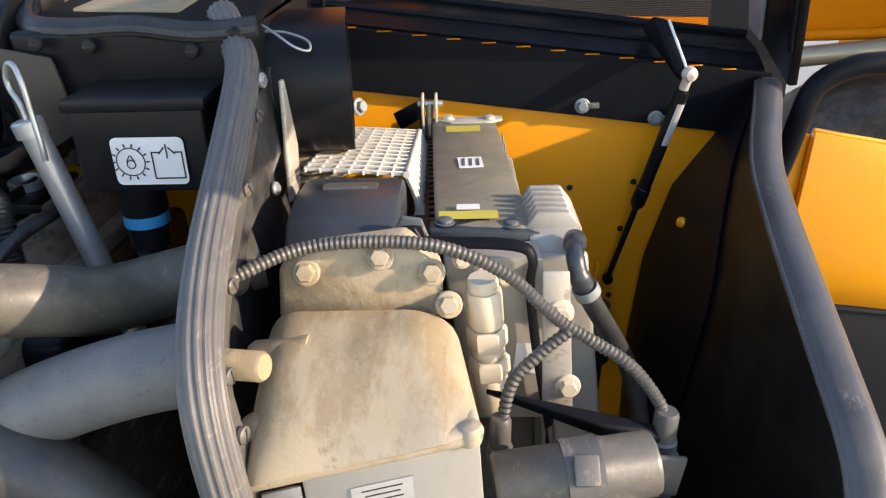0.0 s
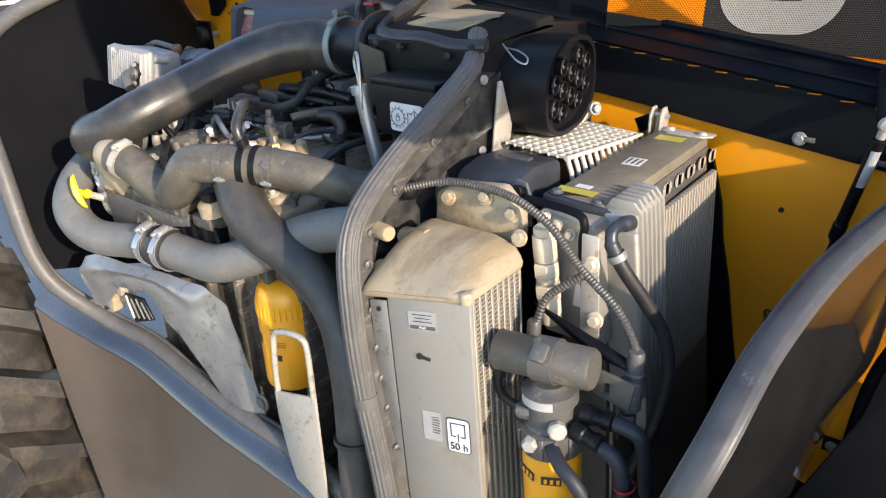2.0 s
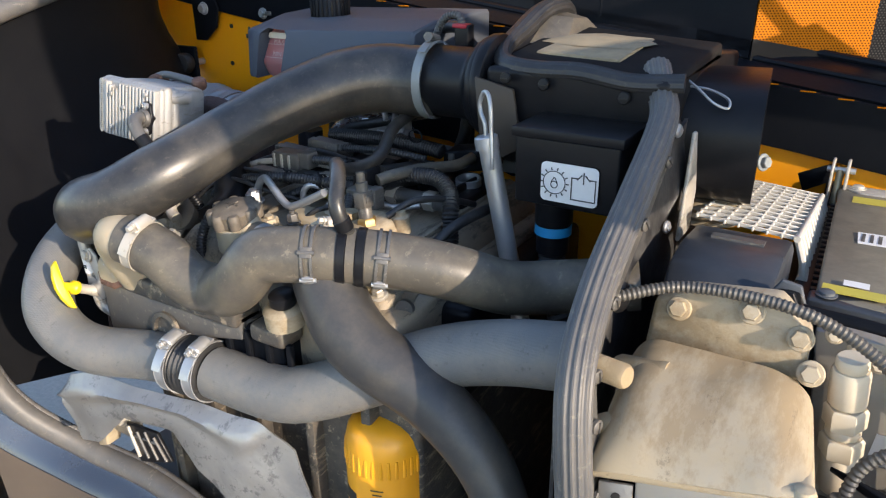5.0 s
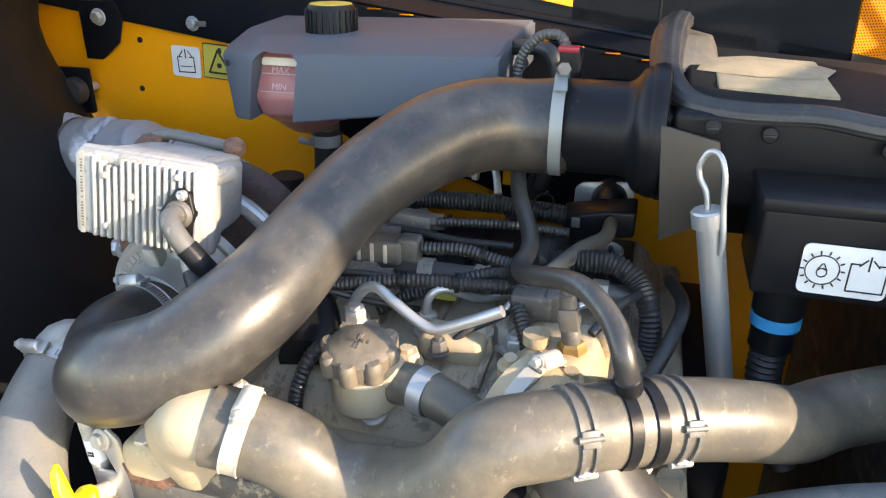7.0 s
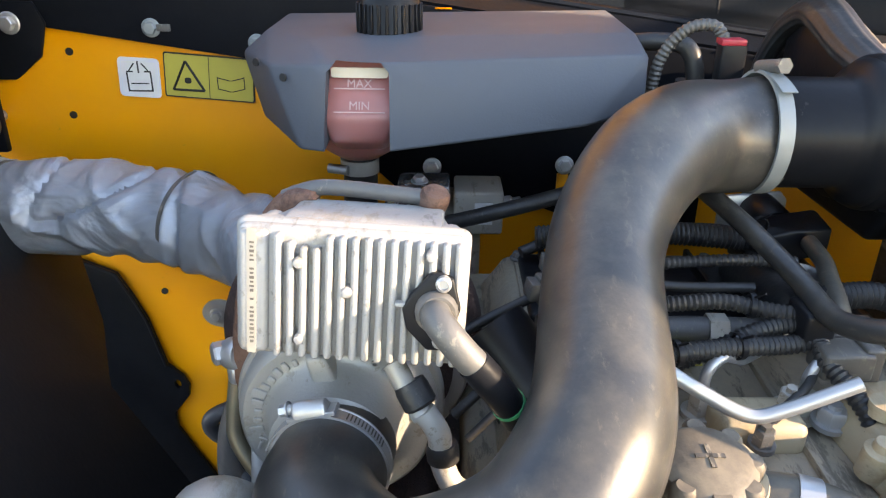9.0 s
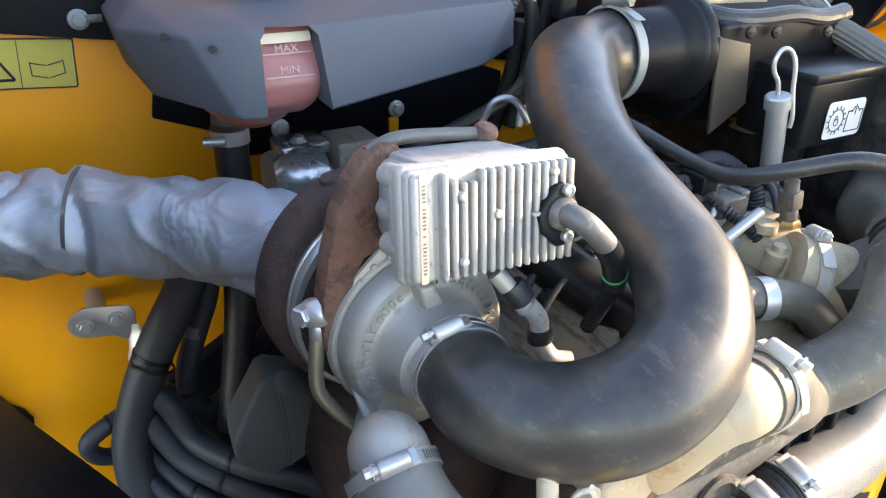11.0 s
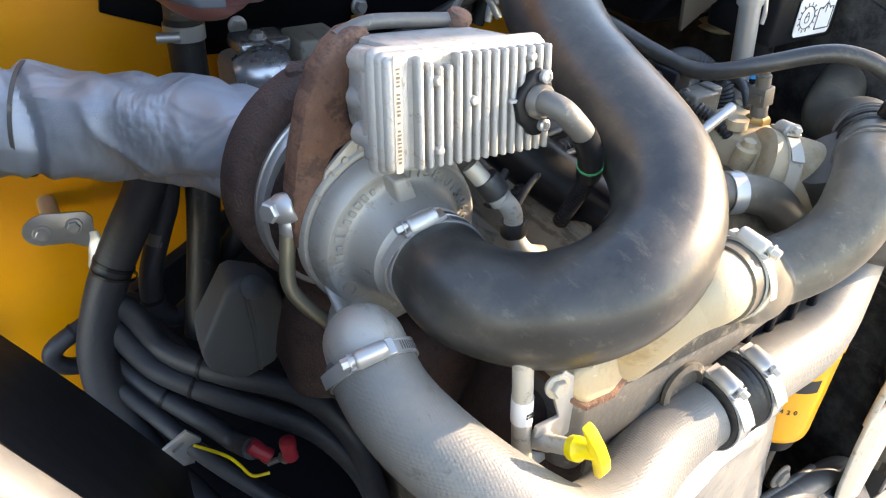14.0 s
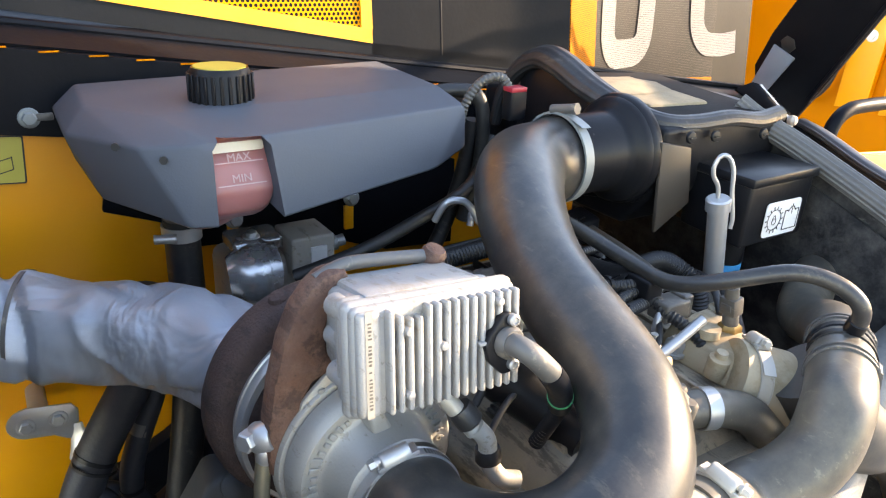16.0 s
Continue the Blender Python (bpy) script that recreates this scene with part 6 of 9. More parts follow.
flat((-1.157, 1.186, 1.475), (1, 0, -0.07), (0.07, 0, 1), 0.0008, 0.056, 0.0004, 0, st, "ink", "divider")
for s in (-1, 1):
    flat((-1.128 + 0.009 * s, 1.186, 1.473), (1, 0, 0.25 * s), (-0.25 * s, 0, 1), 0.017, 0.0012, 0.0004, 0, st, "ink", "pictogram_bar")
    flat((-1.128 + 0.009 * s, 1.186, 1.458), (1, 0, 0.25 * s), (-0.25 * s, 0, 1), 0.017, 0.0012, 0.0004, 0, st, "ink", "pictogram_bar")
    flat((-1.128 + 0.018 * s, 1.186, 1.468), (1, 0, 0), (0, 0, 1), 0.0012, 0.017, 0.0004, 0, st, "ink", "pictogram_bar")

# ---------------------------------------------------------------- turbocharger
tb = thing("turbocharger", (-0.93, 0.64, 1.26), "cast aluminium turbocharger with a rusty turbine housing", "turbocharger")
TN = Vector((0, 1, 0))
TC = Vector((-0.9136, 0.632, 1.343))


def turn(a, r, d):
    """A point about the shaft: angle from the right, anticlockwise as seen from the open side."""
    return TC + Vector((r * math.cos(radians(a)), d, r * math.sin(radians(a))))


part("compressor", lathe([(0.034, -0.05), (0.0385, -0.05), (0.0395, -0.045), (0.043, -0.042), (0.0445, -0.03), (0.0465, -0.021), (0.0495, -0.0145), (0.0525, -0.0115), (0.056, -0.0105), (0.0615, -0.0108), (0.0645, -0.0125), (0.0675, -0.0125), (0.0705, -0.0095), (0.0725, -0.004), (0.0733, 0.003), (0.0733, 0.0085), (0.0718, 0.0092), (0.0718, 0.0105), (0.0762, 0.0112), (0.0776, 0.013), (0.0776, 0.0225), (0.075, 0.0255), (0.062, 0.034), (0.055, 0.05)], TC, TN, 96), "cast", tb, "sand-cast compressor housing")
part("outlet_horn", sweep(smoothed(spline([turn(-35, 0.05, 0.013), turn(-75, 0.055, 0.012), turn(-105, 0.063, 0.008), turn(-122, 0.078, -0.006), (-0.97, 0.594, 1.2715), PB[0].lerp(PB[2], 0.5), PB[3]], 8), 3), lambda s: 0.013 + 0.018 * s ** 0.8, 36), "cast", tb)
part("outlet_web", hull([turn(196, 0.071, 0.004), turn(196, 0.071, 0.012), turn(230, 0.072, 0.0), turn(230, 0.072, 0.012), (-0.978, 0.6, 1.282), (-0.962, 0.585, 1.272), (-0.95, 0.61, 1.262), (-0.92, 0.628, 1.276)], 0.006), "cast", tb)
part("outlet_lip", prism([(-0.965, 1.29), (-0.952, 1.268), (-0.92, 1.258), (-0.893, 1.262), (-0.882, 1.278), (-0.905, 1.29), (-0.94, 1.296)], "y", 0.622, 0.638, 0.005), "cast", tb)
# raised maker's mark, as plain bars, and cast figures
for k, (w, h) in enumerate(((5, 11), (4, 7), (4, 6), (5, 9), (7, 11), (4, 7), (4, 6), (5, 7), (4, 7), (4, 5))):
    a = 187 - 7.6 * k
    part("raised_mark", box((-0.0005 * w, -0.0012, -0.005), (0.0005 * w, 0.0014, -0.005 + 0.001 * h), 0.0007, 1, m=Matrix.Translation(turn(a, 0.0588, -0.0116)) @ Euler((0, radians(90 - a), 0)).to_matrix().to_4x4()), "cast", tb)
for d in (-1, 1):
    part("raised_mark", box((-0.0042, -0.0012, -0.0012), (0.0042, 0.0014, 0.0012), 0.0007, 1, m=Matrix.Translation(turn(199 + 2 * d, 0.0588 + 0.0025 * d, -0.0116)) @ Euler((0, radians(-109 + 40 * d), 0)).to_matrix().to_4x4()), "cast", tb)
part("arrow_mark", lathe([(0.0052, -0.001), (0.0064, -0.001), (0.0064, 0.0018), (0.0052, 0.0018), (0.0052, -0.001)], turn(214, 0.0588, -0.0108), -TN, 24, close=False), "cast", tb)
for k, ch in enumerate("11581015066"):
    a = 84 - 7.9 * k
    text(ch, turn(a, 0.0588, -0.0118), (math.sin(radians(a)), 0, -math.cos(radians(a))), (math.cos(radians(a)), 0, math.sin(radians(a))), 0.0125, "cast", tb, "raised_figure", 0.0012)
part("boss_block", hull([(-0.9314, 0.605, 1.406), (-0.9175, 0.605, 1.4066), (-0.9266, 0.605, 1.387), (-0.906, 0.605, 1.3785), (-0.933, 0.64, 1.409), (-0.917, 0.64, 1.41), (-0.928, 0.64, 1.38), (-0.904, 0.64, 1.372)], 0.003), "cast", tb)
part("rim_plate", prism([(-0.971, 1.392), (-0.967, 1.405), (-0.945, 1.425), (-0.925, 1.432), (-0.92, 1.42), (-0.938, 1.412), (-0.96, 1.393)], "y", 0.646, 0.651, 0.0015), "cast", tb)
for x, z in ((-0.963, 1.4), (-0.951, 1.411), (-0.937, 1.419)):
    part("rivet", lathe([(0.0033, 0), (0.0028, 0.0022), (0.0003, 0.0026)], (x, 0.646, z), (0, -1, 0), 14), "cast", tb)
part("bearing_housing", lathe([(0.055, 0.04), (0.05, 0.05), (0.058, 0.058), (0.085, 0.062)], TC, TN, 40), "darkrust", tb)
VB = Vector((-0.910, 0.636, 1.344))
part("v_band", lathe([(0.083, 0.06), (0.0925, 0.06), (0.0948, 0.063), (0.0948, 0.067), (0.0932, 0.068), (0.0932, 0.07), (0.0948, 0.071), (0.0948, 0.076), (0.0925, 0.079), (0.083, 0.079)], VB, TN, 72), "bright", tb, "bright steel band clamp")
part("turbine", lathe([(0.085, 0.074), (0.098, 0.074), (0.1045, 0.077), (0.108, 0.083), (0.109, 0.091), (0.109, 0.104), (0.106, 0.111), (0.097, 0.12), (0.08, 0.135), (0.066, 0.15), (0.06, 0.18)], VB + Vector((-0.003, 0, 0.009)), TN, 72), "darkrust", tb, "dark rusted turbine housing")
part("turbine_foot", hull([(-0.97, 0.72, 1.27), (-0.87, 0.72, 1.27), (-0.99, 0.7, 1.12), (-0.86, 0.62, 1.12), (-0.86, 0.8, 1.12), (-0.98, 0.8, 1.12), (-0.94, 0.78, 1.25)], 0.02), "darkrust", tb)
part("turbine_bolt", lathe([(0.009, -0.012), (0.009, 0.006), (0.007, 0.009), (0.0005, 0.01)], (-0.95, 0.73, 1.45), (-0.4, -0.1, 0.9), 14), "darkrust", tb)
# forked cast bracket that carries the actuator
fork = prism([(-0.992, 1.335), (-0.9952, 1.3567), (-0.9937, 1.3903), (-0.988, 1.4233), (-0.9788, 1.4584), (-0.9683, 1.4828), (-0.9564, 1.498), (-0.9446, 1.5075), (-0.9308, 1.509), (-0.921, 1.503), (-0.9275, 1.4933), (-0.9372, 1.4817), (-0.9436, 1.4602), (-0.9424, 1.4387), (-0.915, 1.43), (-0.916, 1.4162), (-0.9527, 1.4196), (-0.9587, 1.4131), (-0.9618, 1.4019), (-0.9541, 1.3869), (-0.9711, 1.335)], "y", 0.648, 0.673, 0.007)
part("bracket_arm", fork, "rust", tb, "rusty cast bracket")
part("bracket_bar", sweep(smoothed(spline([(-0.948, 0.66, 1.5), (-0.925, 0.662, 1.507), (-0.895, 0.661, 1.506), (-0.847, 0.658, 1.5015)], 6), 1), 0.0056, 16), "gdark", tb, "dusty grey bracket bar")
part("bracket_end", lathe([(0.009, -0.008), (0.0105, -0.004), (0.0105, 0.003), (0.0085, 0.006), (0.0004, 0.007)], (-0.845, 0.657, 1.502), (0.2, -0.3, 1), 18), "rust", tb)
clamp(PA[6], PA[9] - PA[3], 0.0392, (-0.3, 0, 0.95), tb, w=0.0115)
# electronic actuator with cooling fins
ac = thing("turbo_actuator", (-0.89, 0.6, 1.43), "finned aluminium turbo actuator box", "actuator")
AM = Matrix.Translation((-0.8927, 0.574, 1.4723)) @ Euler((radians(-9.7), radians(2.7), radians(-1.6))).to_matrix().to_4x4() @ Matrix.Diagonal((1.03, 1, 0.875, 1))
part("body", hull([AM @ Vector(p) for p in ((-0.059, 0.012, -0.042), (0.06, 0.012, -0.042), (0.06, 0.012, 0.043), (-0.059, 0.012, 0.043), (-0.05, 0.085, -0.028), (0.05, 0.085, -0.028), (0.05, 0.085, 0.04), (-0.05, 0.085, 0.04))], 0.007), "fin", ac)
part("rim", box((-0.068, 0.0015, -0.0485), (0.067, 0.016, 0.0475), 0.007, 4, m=AM), "fin", ac)
part("face", box((-0.0655, -0.0045, -0.046), (0.0645, 0.008, 0.045), 0.0065, 4, m=AM), "fin", ac)
part("label_pad", box((-0.0635, -0.0085, -0.0435), (-0.0465, 0.0, 0.0425), 0.0065, 4, m=AM), "fin", ac)
for k in range(15):
    x = -0.0405 + 0.0072 * k
    top = 0.0415 - (0.0, 0.005, 0.008, 0.008, 0.0)[k if k < 5 else 0]
    part("fin", box((x - 0.0021, -0.0125, -0.0435), (x + 0.0021, 0.002, top), 0.0019, 3, m=AM), "fin", ac)
for x, z in ((-0.0285, 0.023), (-0.0015, 0.005), (-0.0275, -0.03), (0.045, 0.033)):
    part("rivet", lathe([(0.0034, 0), (0.0034, 0.0125), (0.0026, 0.0145), (0.0003, 0.015)], AM @ Vector((x, 0, z)), AM.to_3x3() @ Vector((0, -1, 0)), 14), "fin", ac)
flat(AM @ Vector((-0.0555, -0.0083, 0)), AM.to_3x3() @ Vector((1, 0, 0)), AM.to_3x3() @ Vector((0, 0, 1)), 0.0054, 0.076, 0.0006, 0.001, ac, "alu", "label")
for k in range(24):
    if k not in (9, 11, 18):
        flat(AM @ Vector((-0.0552, -0.0091, -0.035 + 0.003 * k)), AM.to_3x3() @ Vector((1, 0, 0)), AM.to_3x3() @ Vector((0, 0, 1)), 0.0021 + 0.0006 * (k % 2), 0.0012 + 0.0005 * (k % 3 == 0), 0.0002, 0, ac, "pump", "print_bar")
part("top_plate", box((-0.045, 0.02, 0.036), (0.05, 0.08, 0.046), 0.004, m=AM), "fin", ac)
part("connector_flange", carve(hull([AM @ Vector((x, y, z)) for x, z in ((0.05, 0.024), (0.058, 0.02), (0.063, 0.0), (0.058, -0.022), (0.052, -0.03), (0.045, -0.03), (0.033, -0.016), (0.03, -0.002), (0.035, 0.008), (0.045, 0.023)) for y in (-0.0165, -0.009)], 0.0015), hull([AM @ Vector((x, y, z)) for x, z in ((0.037, -0.004), (0.041, 0.006), (0.041, -0.014)) for y in (-0.03, -0.0125)], 0)), "plastic", ac, "dark grey three-cornered connector flange")
part("flange_rib", box((0.026, -0.0155, -0.0015), (0.034, -0.009, 0.0015), 0.0006, 1, m=AM), "fin", ac)
for p in ((-0.055, 0.034, -0.026), (-0.055, 0.034, 0.032), (0.055, 0.034, 0.03), (-0.048, 0.055, -0.002), (-0.05, 0.03, 0.006)):
    part("cast_lug", lathe([(0.009, -0.014), (0.009, 0.012), (0.007, 0.016), (0.006, 0.018), (0.0005, 0.018)], AM @ Vector(p), AM.to_3x3() @ Vector((0, -1, 0)), 16), "fin", ac)
part("case_step", box((-0.063, 0.02, -0.044), (0.06, 0.034, 0.044), 0.006, 3, m=AM), "fin", ac)
part("connector", join(lathe([(0.0125, 0), (0.0125, 0.008), (0.0105, 0.011)], AM @ Vector((0.049, -0.012, -0.002)), AM.to_3x3() @ Vector((0.1, -1, 0)), 20),
                       sweep(smoothed(spline([AM @ Vector(p) for p in ((0.049, -0.014, -0.002), (0.05, -0.029, -0.002), (0.056, -0.037, -0.008), (0.066, -0.039, -0.02), (0.073, -0.038, -0.028))], 6), 1), 0.0088, 18)), "gdark", ac, "grey connector elbow")
part("cable_sleeve", sweep(smoothed(spline([AM @ Vector(p) for p in ((0.071, -0.0382, -0.026), (0.082, -0.034, -0.041), (0.092, -0.026, -0.058), (0.1, -0.016, -0.074))], 5), 1), 0.0097, 18), "plastic", ac, "black braided cable sleeve")
for s_ in (-1, 1):
    part("connector_screw", lathe([(0.0046, 0), (0.0046, 0.005), (0.003, 0.006), (0.0026, 0.0045), (0.0003, 0.0045)], AM @ Vector((0.0525, -0.0155, -0.002 + 0.0195 * s_)), AM.to_3x3() @ Vector((0, -1, 0)), 16), "bright", ac)
part("cable", corrugated([AM @ Vector(p) for p in ((0.099, -0.017, -0.072), (0.106, -0.005, -0.09), (0.112, 0.012, -0.112), (0.114, 0.03, -0.14))], 0.007, 0.0044), "plastic", ac)
part("lead_tape", band(AM @ Vector((0.0935, -0.024, -0.0605)), AM.to_3x3() @ Vector((0.09, 0.09, -0.16)), 0.0098, 0.003, 0.0006, 18), "greenmark", ac, "green marker tape")
op = thing("oil_feed_pipe", (-1.0, 0.62, 1.25), "bent steel oil feed pipe with a banjo fitting", "pipe")
BJ = Vector((-0.994, 0.662, 1.373))
part("banjo", join(lathe([(0.011, -0.009), (0.0125, -0.006), (0.0125, 0.006), (0.011, 0.009)], BJ, (0.75, -0.6, 0.3), 24), lathe([(0.009, 0), (0.009, 0.012), (0.0075, 0.0135), (0.0003, 0.0135)], BJ + Vector((-0.006, 0.004, 0)), (-0.85, -0.5, 0.05), 6)), "steel", op)
part("ferrule", lathe([(0.0065, -0.008), (0.0075, -0.006), (0.0075, 0.004), (0.0065, 0.006)], BJ + Vector((-0.0005, -0.001, -0.018)), (0, 0, -1), 18), "steel", op)
part("pipe", sweep(smoothed(spline([BJ + Vector((0, 0, -0.012)), (-0.9965, 0.66, 1.345), (-1.0, 0.657, 1.318), (-0.999, 0.653, 1.3), (-0.985, 0.645, 1.278), (-0.962, 0.637, 1.252), (-0.945, 0.63, 1.233)], 6), 2), 0.0065, 16), "brasspipe", op, "dull olive plated steel pipe")


# ---------------------------------------------------------------- engine
en = thing("engine", (-0.62, 0.75, 0.7), "dusty diesel engine block with valve cover", "engine")
part("block", hull([(x, y, z) for x in (-0.84, -0.37) for y in (0.5, 0.98) for z in (0.7, 1.22)], 0.012), "iron", en)
part("head", hull([(x, y, z) for x in (-0.82, -0.4) for y in (0.5, 0.96) for z in (1.2, 1.3)], 0.01), "head", en)
part("valve_cover", hull([(x, y, z) for x, y, z in ((-0.80, 0.52, 1.29), (-0.42, 0.52, 1.29), (-0.42, 0.94, 1.29), (-0.8, 0.94, 1.29), (-0.77, 0.55, 1.335), (-0.45, 0.55, 1.335), (-0.45, 0.91, 1.35), (-0.77, 0.91, 1.35))], 0.012), "head", en)
for k in range(6):
    x = -0.76 + 0.06 * k
    part("cover_rib", box((x - 0.004, 0.56, 1.33), (x + 0.004, 0.9, 1.345), 0.003, m=Matrix(((1, 0, 0, 0), (0, 1, 0, 0), (0, 0.03, 1, -0.02), (0, 0, 0, 1)))), "head", en)
for x, y in ((-0.79, 0.53), (-0.66, 0.53), (-0.55, 0.535), (-0.44, 0.53), (-0.5, 0.6), (-0.62, 0.6)):
    bolt((x, y, 1.318), (0, -0.3, 1), 0.0075, "whitemetal", en, 0.009)
part("filler_neck", lathe([(0.029, 0), (0.028, 0.03), (0.026, 0.032)], (-0.672, 0.545, 1.325), (0, -0.1, 1), 28), "tan", en)
oc_ = part("oil_cap", lathe([(0.029, 0.0), (0.03, 0.016), (0.024, 0.021), (0.0005, 0.022)], (-0.676, 0.545, 1.36), (0, -0.15, 1), 28), "oilcap", en, "dusty lobed oil filler cap")
for k in range(8):
    a = 2 * math.pi * k / 8
    part("grip_lobe", lathe([(0.008, 0), (0.008, 0.016), (0.0055, 0.019), (0.0003, 0.019)], Vector((-0.676, 0.545, 1.36)) + Vector((0.0275 * math.cos(a), 0.0275 * math.sin(a), 0.0041 * math.sin(a))), (0, -0.15, 1), 14), "oilcap", oc_)
part("cap_mark", join(box((-0.009, -0.0015, 0), (0.009, 0.0015, 0.002), 0, m=frame_to((-0.676, 0.5418, 1.3805), (0, -0.15, 1))), box((-0.0015, -0.009, 0), (0.0015, 0.009, 0.002), 0, m=frame_to((-0.676, 0.5418, 1.3805), (0, -0.15, 1)))), "iron", oc_)
part("thermostat_housing", sweep(smoothed(spline([(-0.797, 0.48, 1.283), (-0.795, 0.464, 1.312), (-0.788, 0.45, 1.34), (-0.775, 0.442, 1.352), PD[4], PD[9]], 8), 3), lambda s: 0.0305 - 0.0025 * s, 28), "tan", en, "dusty cast thermostat housing")
part("housing_rib", hull([(-0.806, 0.444, 1.3), (-0.798, 0.434, 1.33), (-0.778, 0.424, 1.35), (-0.755, 0.42, 1.352), (-0.806, 0.45, 1.3), (-0.778, 0.436, 1.352), (-0.755, 0.432, 1.354), (-0.785, 0.444, 1.3)], 0.002), "tan", en)
part("front_flange", hull([(x, y, z) for x in (-0.82, -0.6) for y in (0.455, 0.5) for z in (1.262, 1.288)], 0.005), "iron", en)
part("front_box", hull([(x, y, z) for x in (-0.66, -0.54) for y in (0.47, 0.52) for z in (1.14, 1.262)], 0.006), "black", en)
part("front_boss", hull([(x, y, z) for x in (-0.585, -0.53) for y in (0.46, 0.5) for z in (1.25, 1.275)], 0.008), "iron", en)
part("housing_base", hull([(-0.868, 0.462, 1.285), (-0.855, 0.452, 1.27), (-0.825, 0.452, 1.268), (-0.78, 0.462, 1.29), (-0.868, 0.52, 1.285), (-0.78, 0.52, 1.29), (-0.86, 0.46, 1.298), (-0.83, 0.455, 1.298), (-0.78, 0.47, 1.31), (-0.86, 0.52, 1.3), (-0.78, 0.52, 1.31)], 0.003), "tan", en)
part("gasket", hull([(-0.869, 0.461, 1.277), (-0.852, 0.451, 1.264), (-0.822, 0.451, 1.263), (-0.778, 0.461, 1.286), (-0.869, 0.52, 1.277), (-0.778, 0.52, 1.286), (-0.869, 0.461, 1.281), (-0.852, 0.451, 1.268), (-0.822, 0.451, 1.267), (-0.778, 0.461, 1.29), (-0.869, 0.52, 1.281), (-0.778, 0.52, 1.29)], 0.0005), "rust", en, "rusty gasket edge")
part("deck_edge", hull([(-0.868, 0.463, 1.274), (-0.852, 0.453, 1.262), (-0.822, 0.453, 1.261), (-0.6, 0.463, 1.275), (-0.868, 0.52, 1.274), (-0.6, 0.52, 1.275), (-0.866, 0.463, 1.2), (-0.85, 0.455, 1.19), (-0.82, 0.455, 1.2), (-0.6, 0.463, 1.245), (-0.868, 0.52, 1.19), (-0.6, 0.52, 1.23)], 0.003), "gdark", en, "bare grey block edge")
part("bore_ring", lathe([(0.022, 0), (0.026, 0.001), (0.026, 0.005), (0.02, 0.006), (0.019, 0.001), (0.0005, 0.001)], (-0.73, 0.456, 1.225), (0, -1, 0.1), 28), "iron", en)
for p in ((-0.842, 0.468, 1.296), (-0.70, 0.465, 1.29), (-0.64, 0.465, 1.29)):
    bolt(p, (0, -0.4, 1), 0.009, "whitemetal", en, 0.01)
for k in range(5):
    part("block_rib", box((-0.8 + 0.09 * k, 0.482, 0.9), (-0.785 + 0.09 * k, 0.51, 1.2), 0.004), "iron", en)
part("exhaust_manifold", hull([(x, y, z) for x in (-0.93, -0.84) for y in (0.58, 0.9) for z in (1.12, 1.25)], 0.02), "darkrust", en, "rusty exhaust manifold")
part("front_casting", hull([(-0.9, 0.47, 1.12), (-0.82, 0.46, 1.12), (-0.82, 0.47, 1.26), (-0.9, 0.48, 1.26), (-0.9, 0.6, 1.1), (-0.82, 0.6, 1.26)], 0.012), "darkrust", en)
part("intake_elbow", hull([(-0.555, 0.555, 1.335), (-0.5, 0.55, 1.335), (-0.47, 0.6, 1.335), (-0.47, 0.65, 1.335), (-0.56, 0.65, 1.335), (-0.545, 0.56, 1.365), (-0.51, 0.56, 1.37), (-0.485, 0.6, 1.37), (-0.485, 0.64, 1.375), (-0.545, 0.64, 1.372)], 0.008), "tan", en, "dusty intake elbow casting")
for p in ((-0.478, 0.632, 1.372), (-0.5, 0.558, 1.366), (-0.552, 0.57, 1.362)):
    part("lug", lathe([(0.011, -0.02), (0.011, 0.002), (0.007, 0.004), (0.006, 0.01), (0.0003, 0.01)], p, (0, -0.15, 1), 14), "tan", en)
part("intake_boss", lathe([(0.012, 0), (0.012, 0.01)], (-0.535, 0.6, 1.37), (0, 0, 1), 16), "tan", en)
part("sensor_base", lathe([(0.0125, 0), (0.0125, 0.014), (0.01, 0.017)], (-0.503, 0.597, 1.362), (-0.1, 0, 1), 6), "brass", en, "brass hexagon sensor base")
part("sensor_ring", lathe([(0.012, 0), (0.0135, 0.001), (0.0135, 0.004), (0.012, 0.005)], (-0.503, 0.597, 1.358), (-0.1, 0, 1), 18), "red", en)
part("temp_sensor", join(lathe([(0.0085, 0), (0.0085, 0.012), (0.0075, 0.014), (0.0075, 0.045), (0.0055, 0.046), (0.0055, 0.058)], (-0.505, 0.597, 1.377), (-0.15, 0.05, 1), 14), box((-0.008, -0.0095, 0.014), (0.008, 0.0095, 0.034), 0.0015, m=frame_to((-0.505, 0.597, 1.377), (-0.15, 0.05, 1))), box((-0.0095, -0.006, 0.02), (0.0095, 0.006, 0.028), 0.001, m=frame_to((-0.505, 0.597, 1.377), (-0.15, 0.05, 1)))), "pump", en, "grey ribbed sensor plug")
part("outlet_boot", sweep(smoothed(spline([(-0.545, 0.563, 1.348), (-0.53, 0.553, 1.343), (-0.5, 0.535, 1.335), (-0.46, 0.51, 1.32)], 6), 1), 0.0375, 32), "tan", en, "tan dusty rubber boot")
clamp(Vector((-0.528, 0.552, 1.343)), (0.85, -0.5, -0.15), 0.038, (-0.2, 0.3, 1), en, "whitemetal", 0.014)
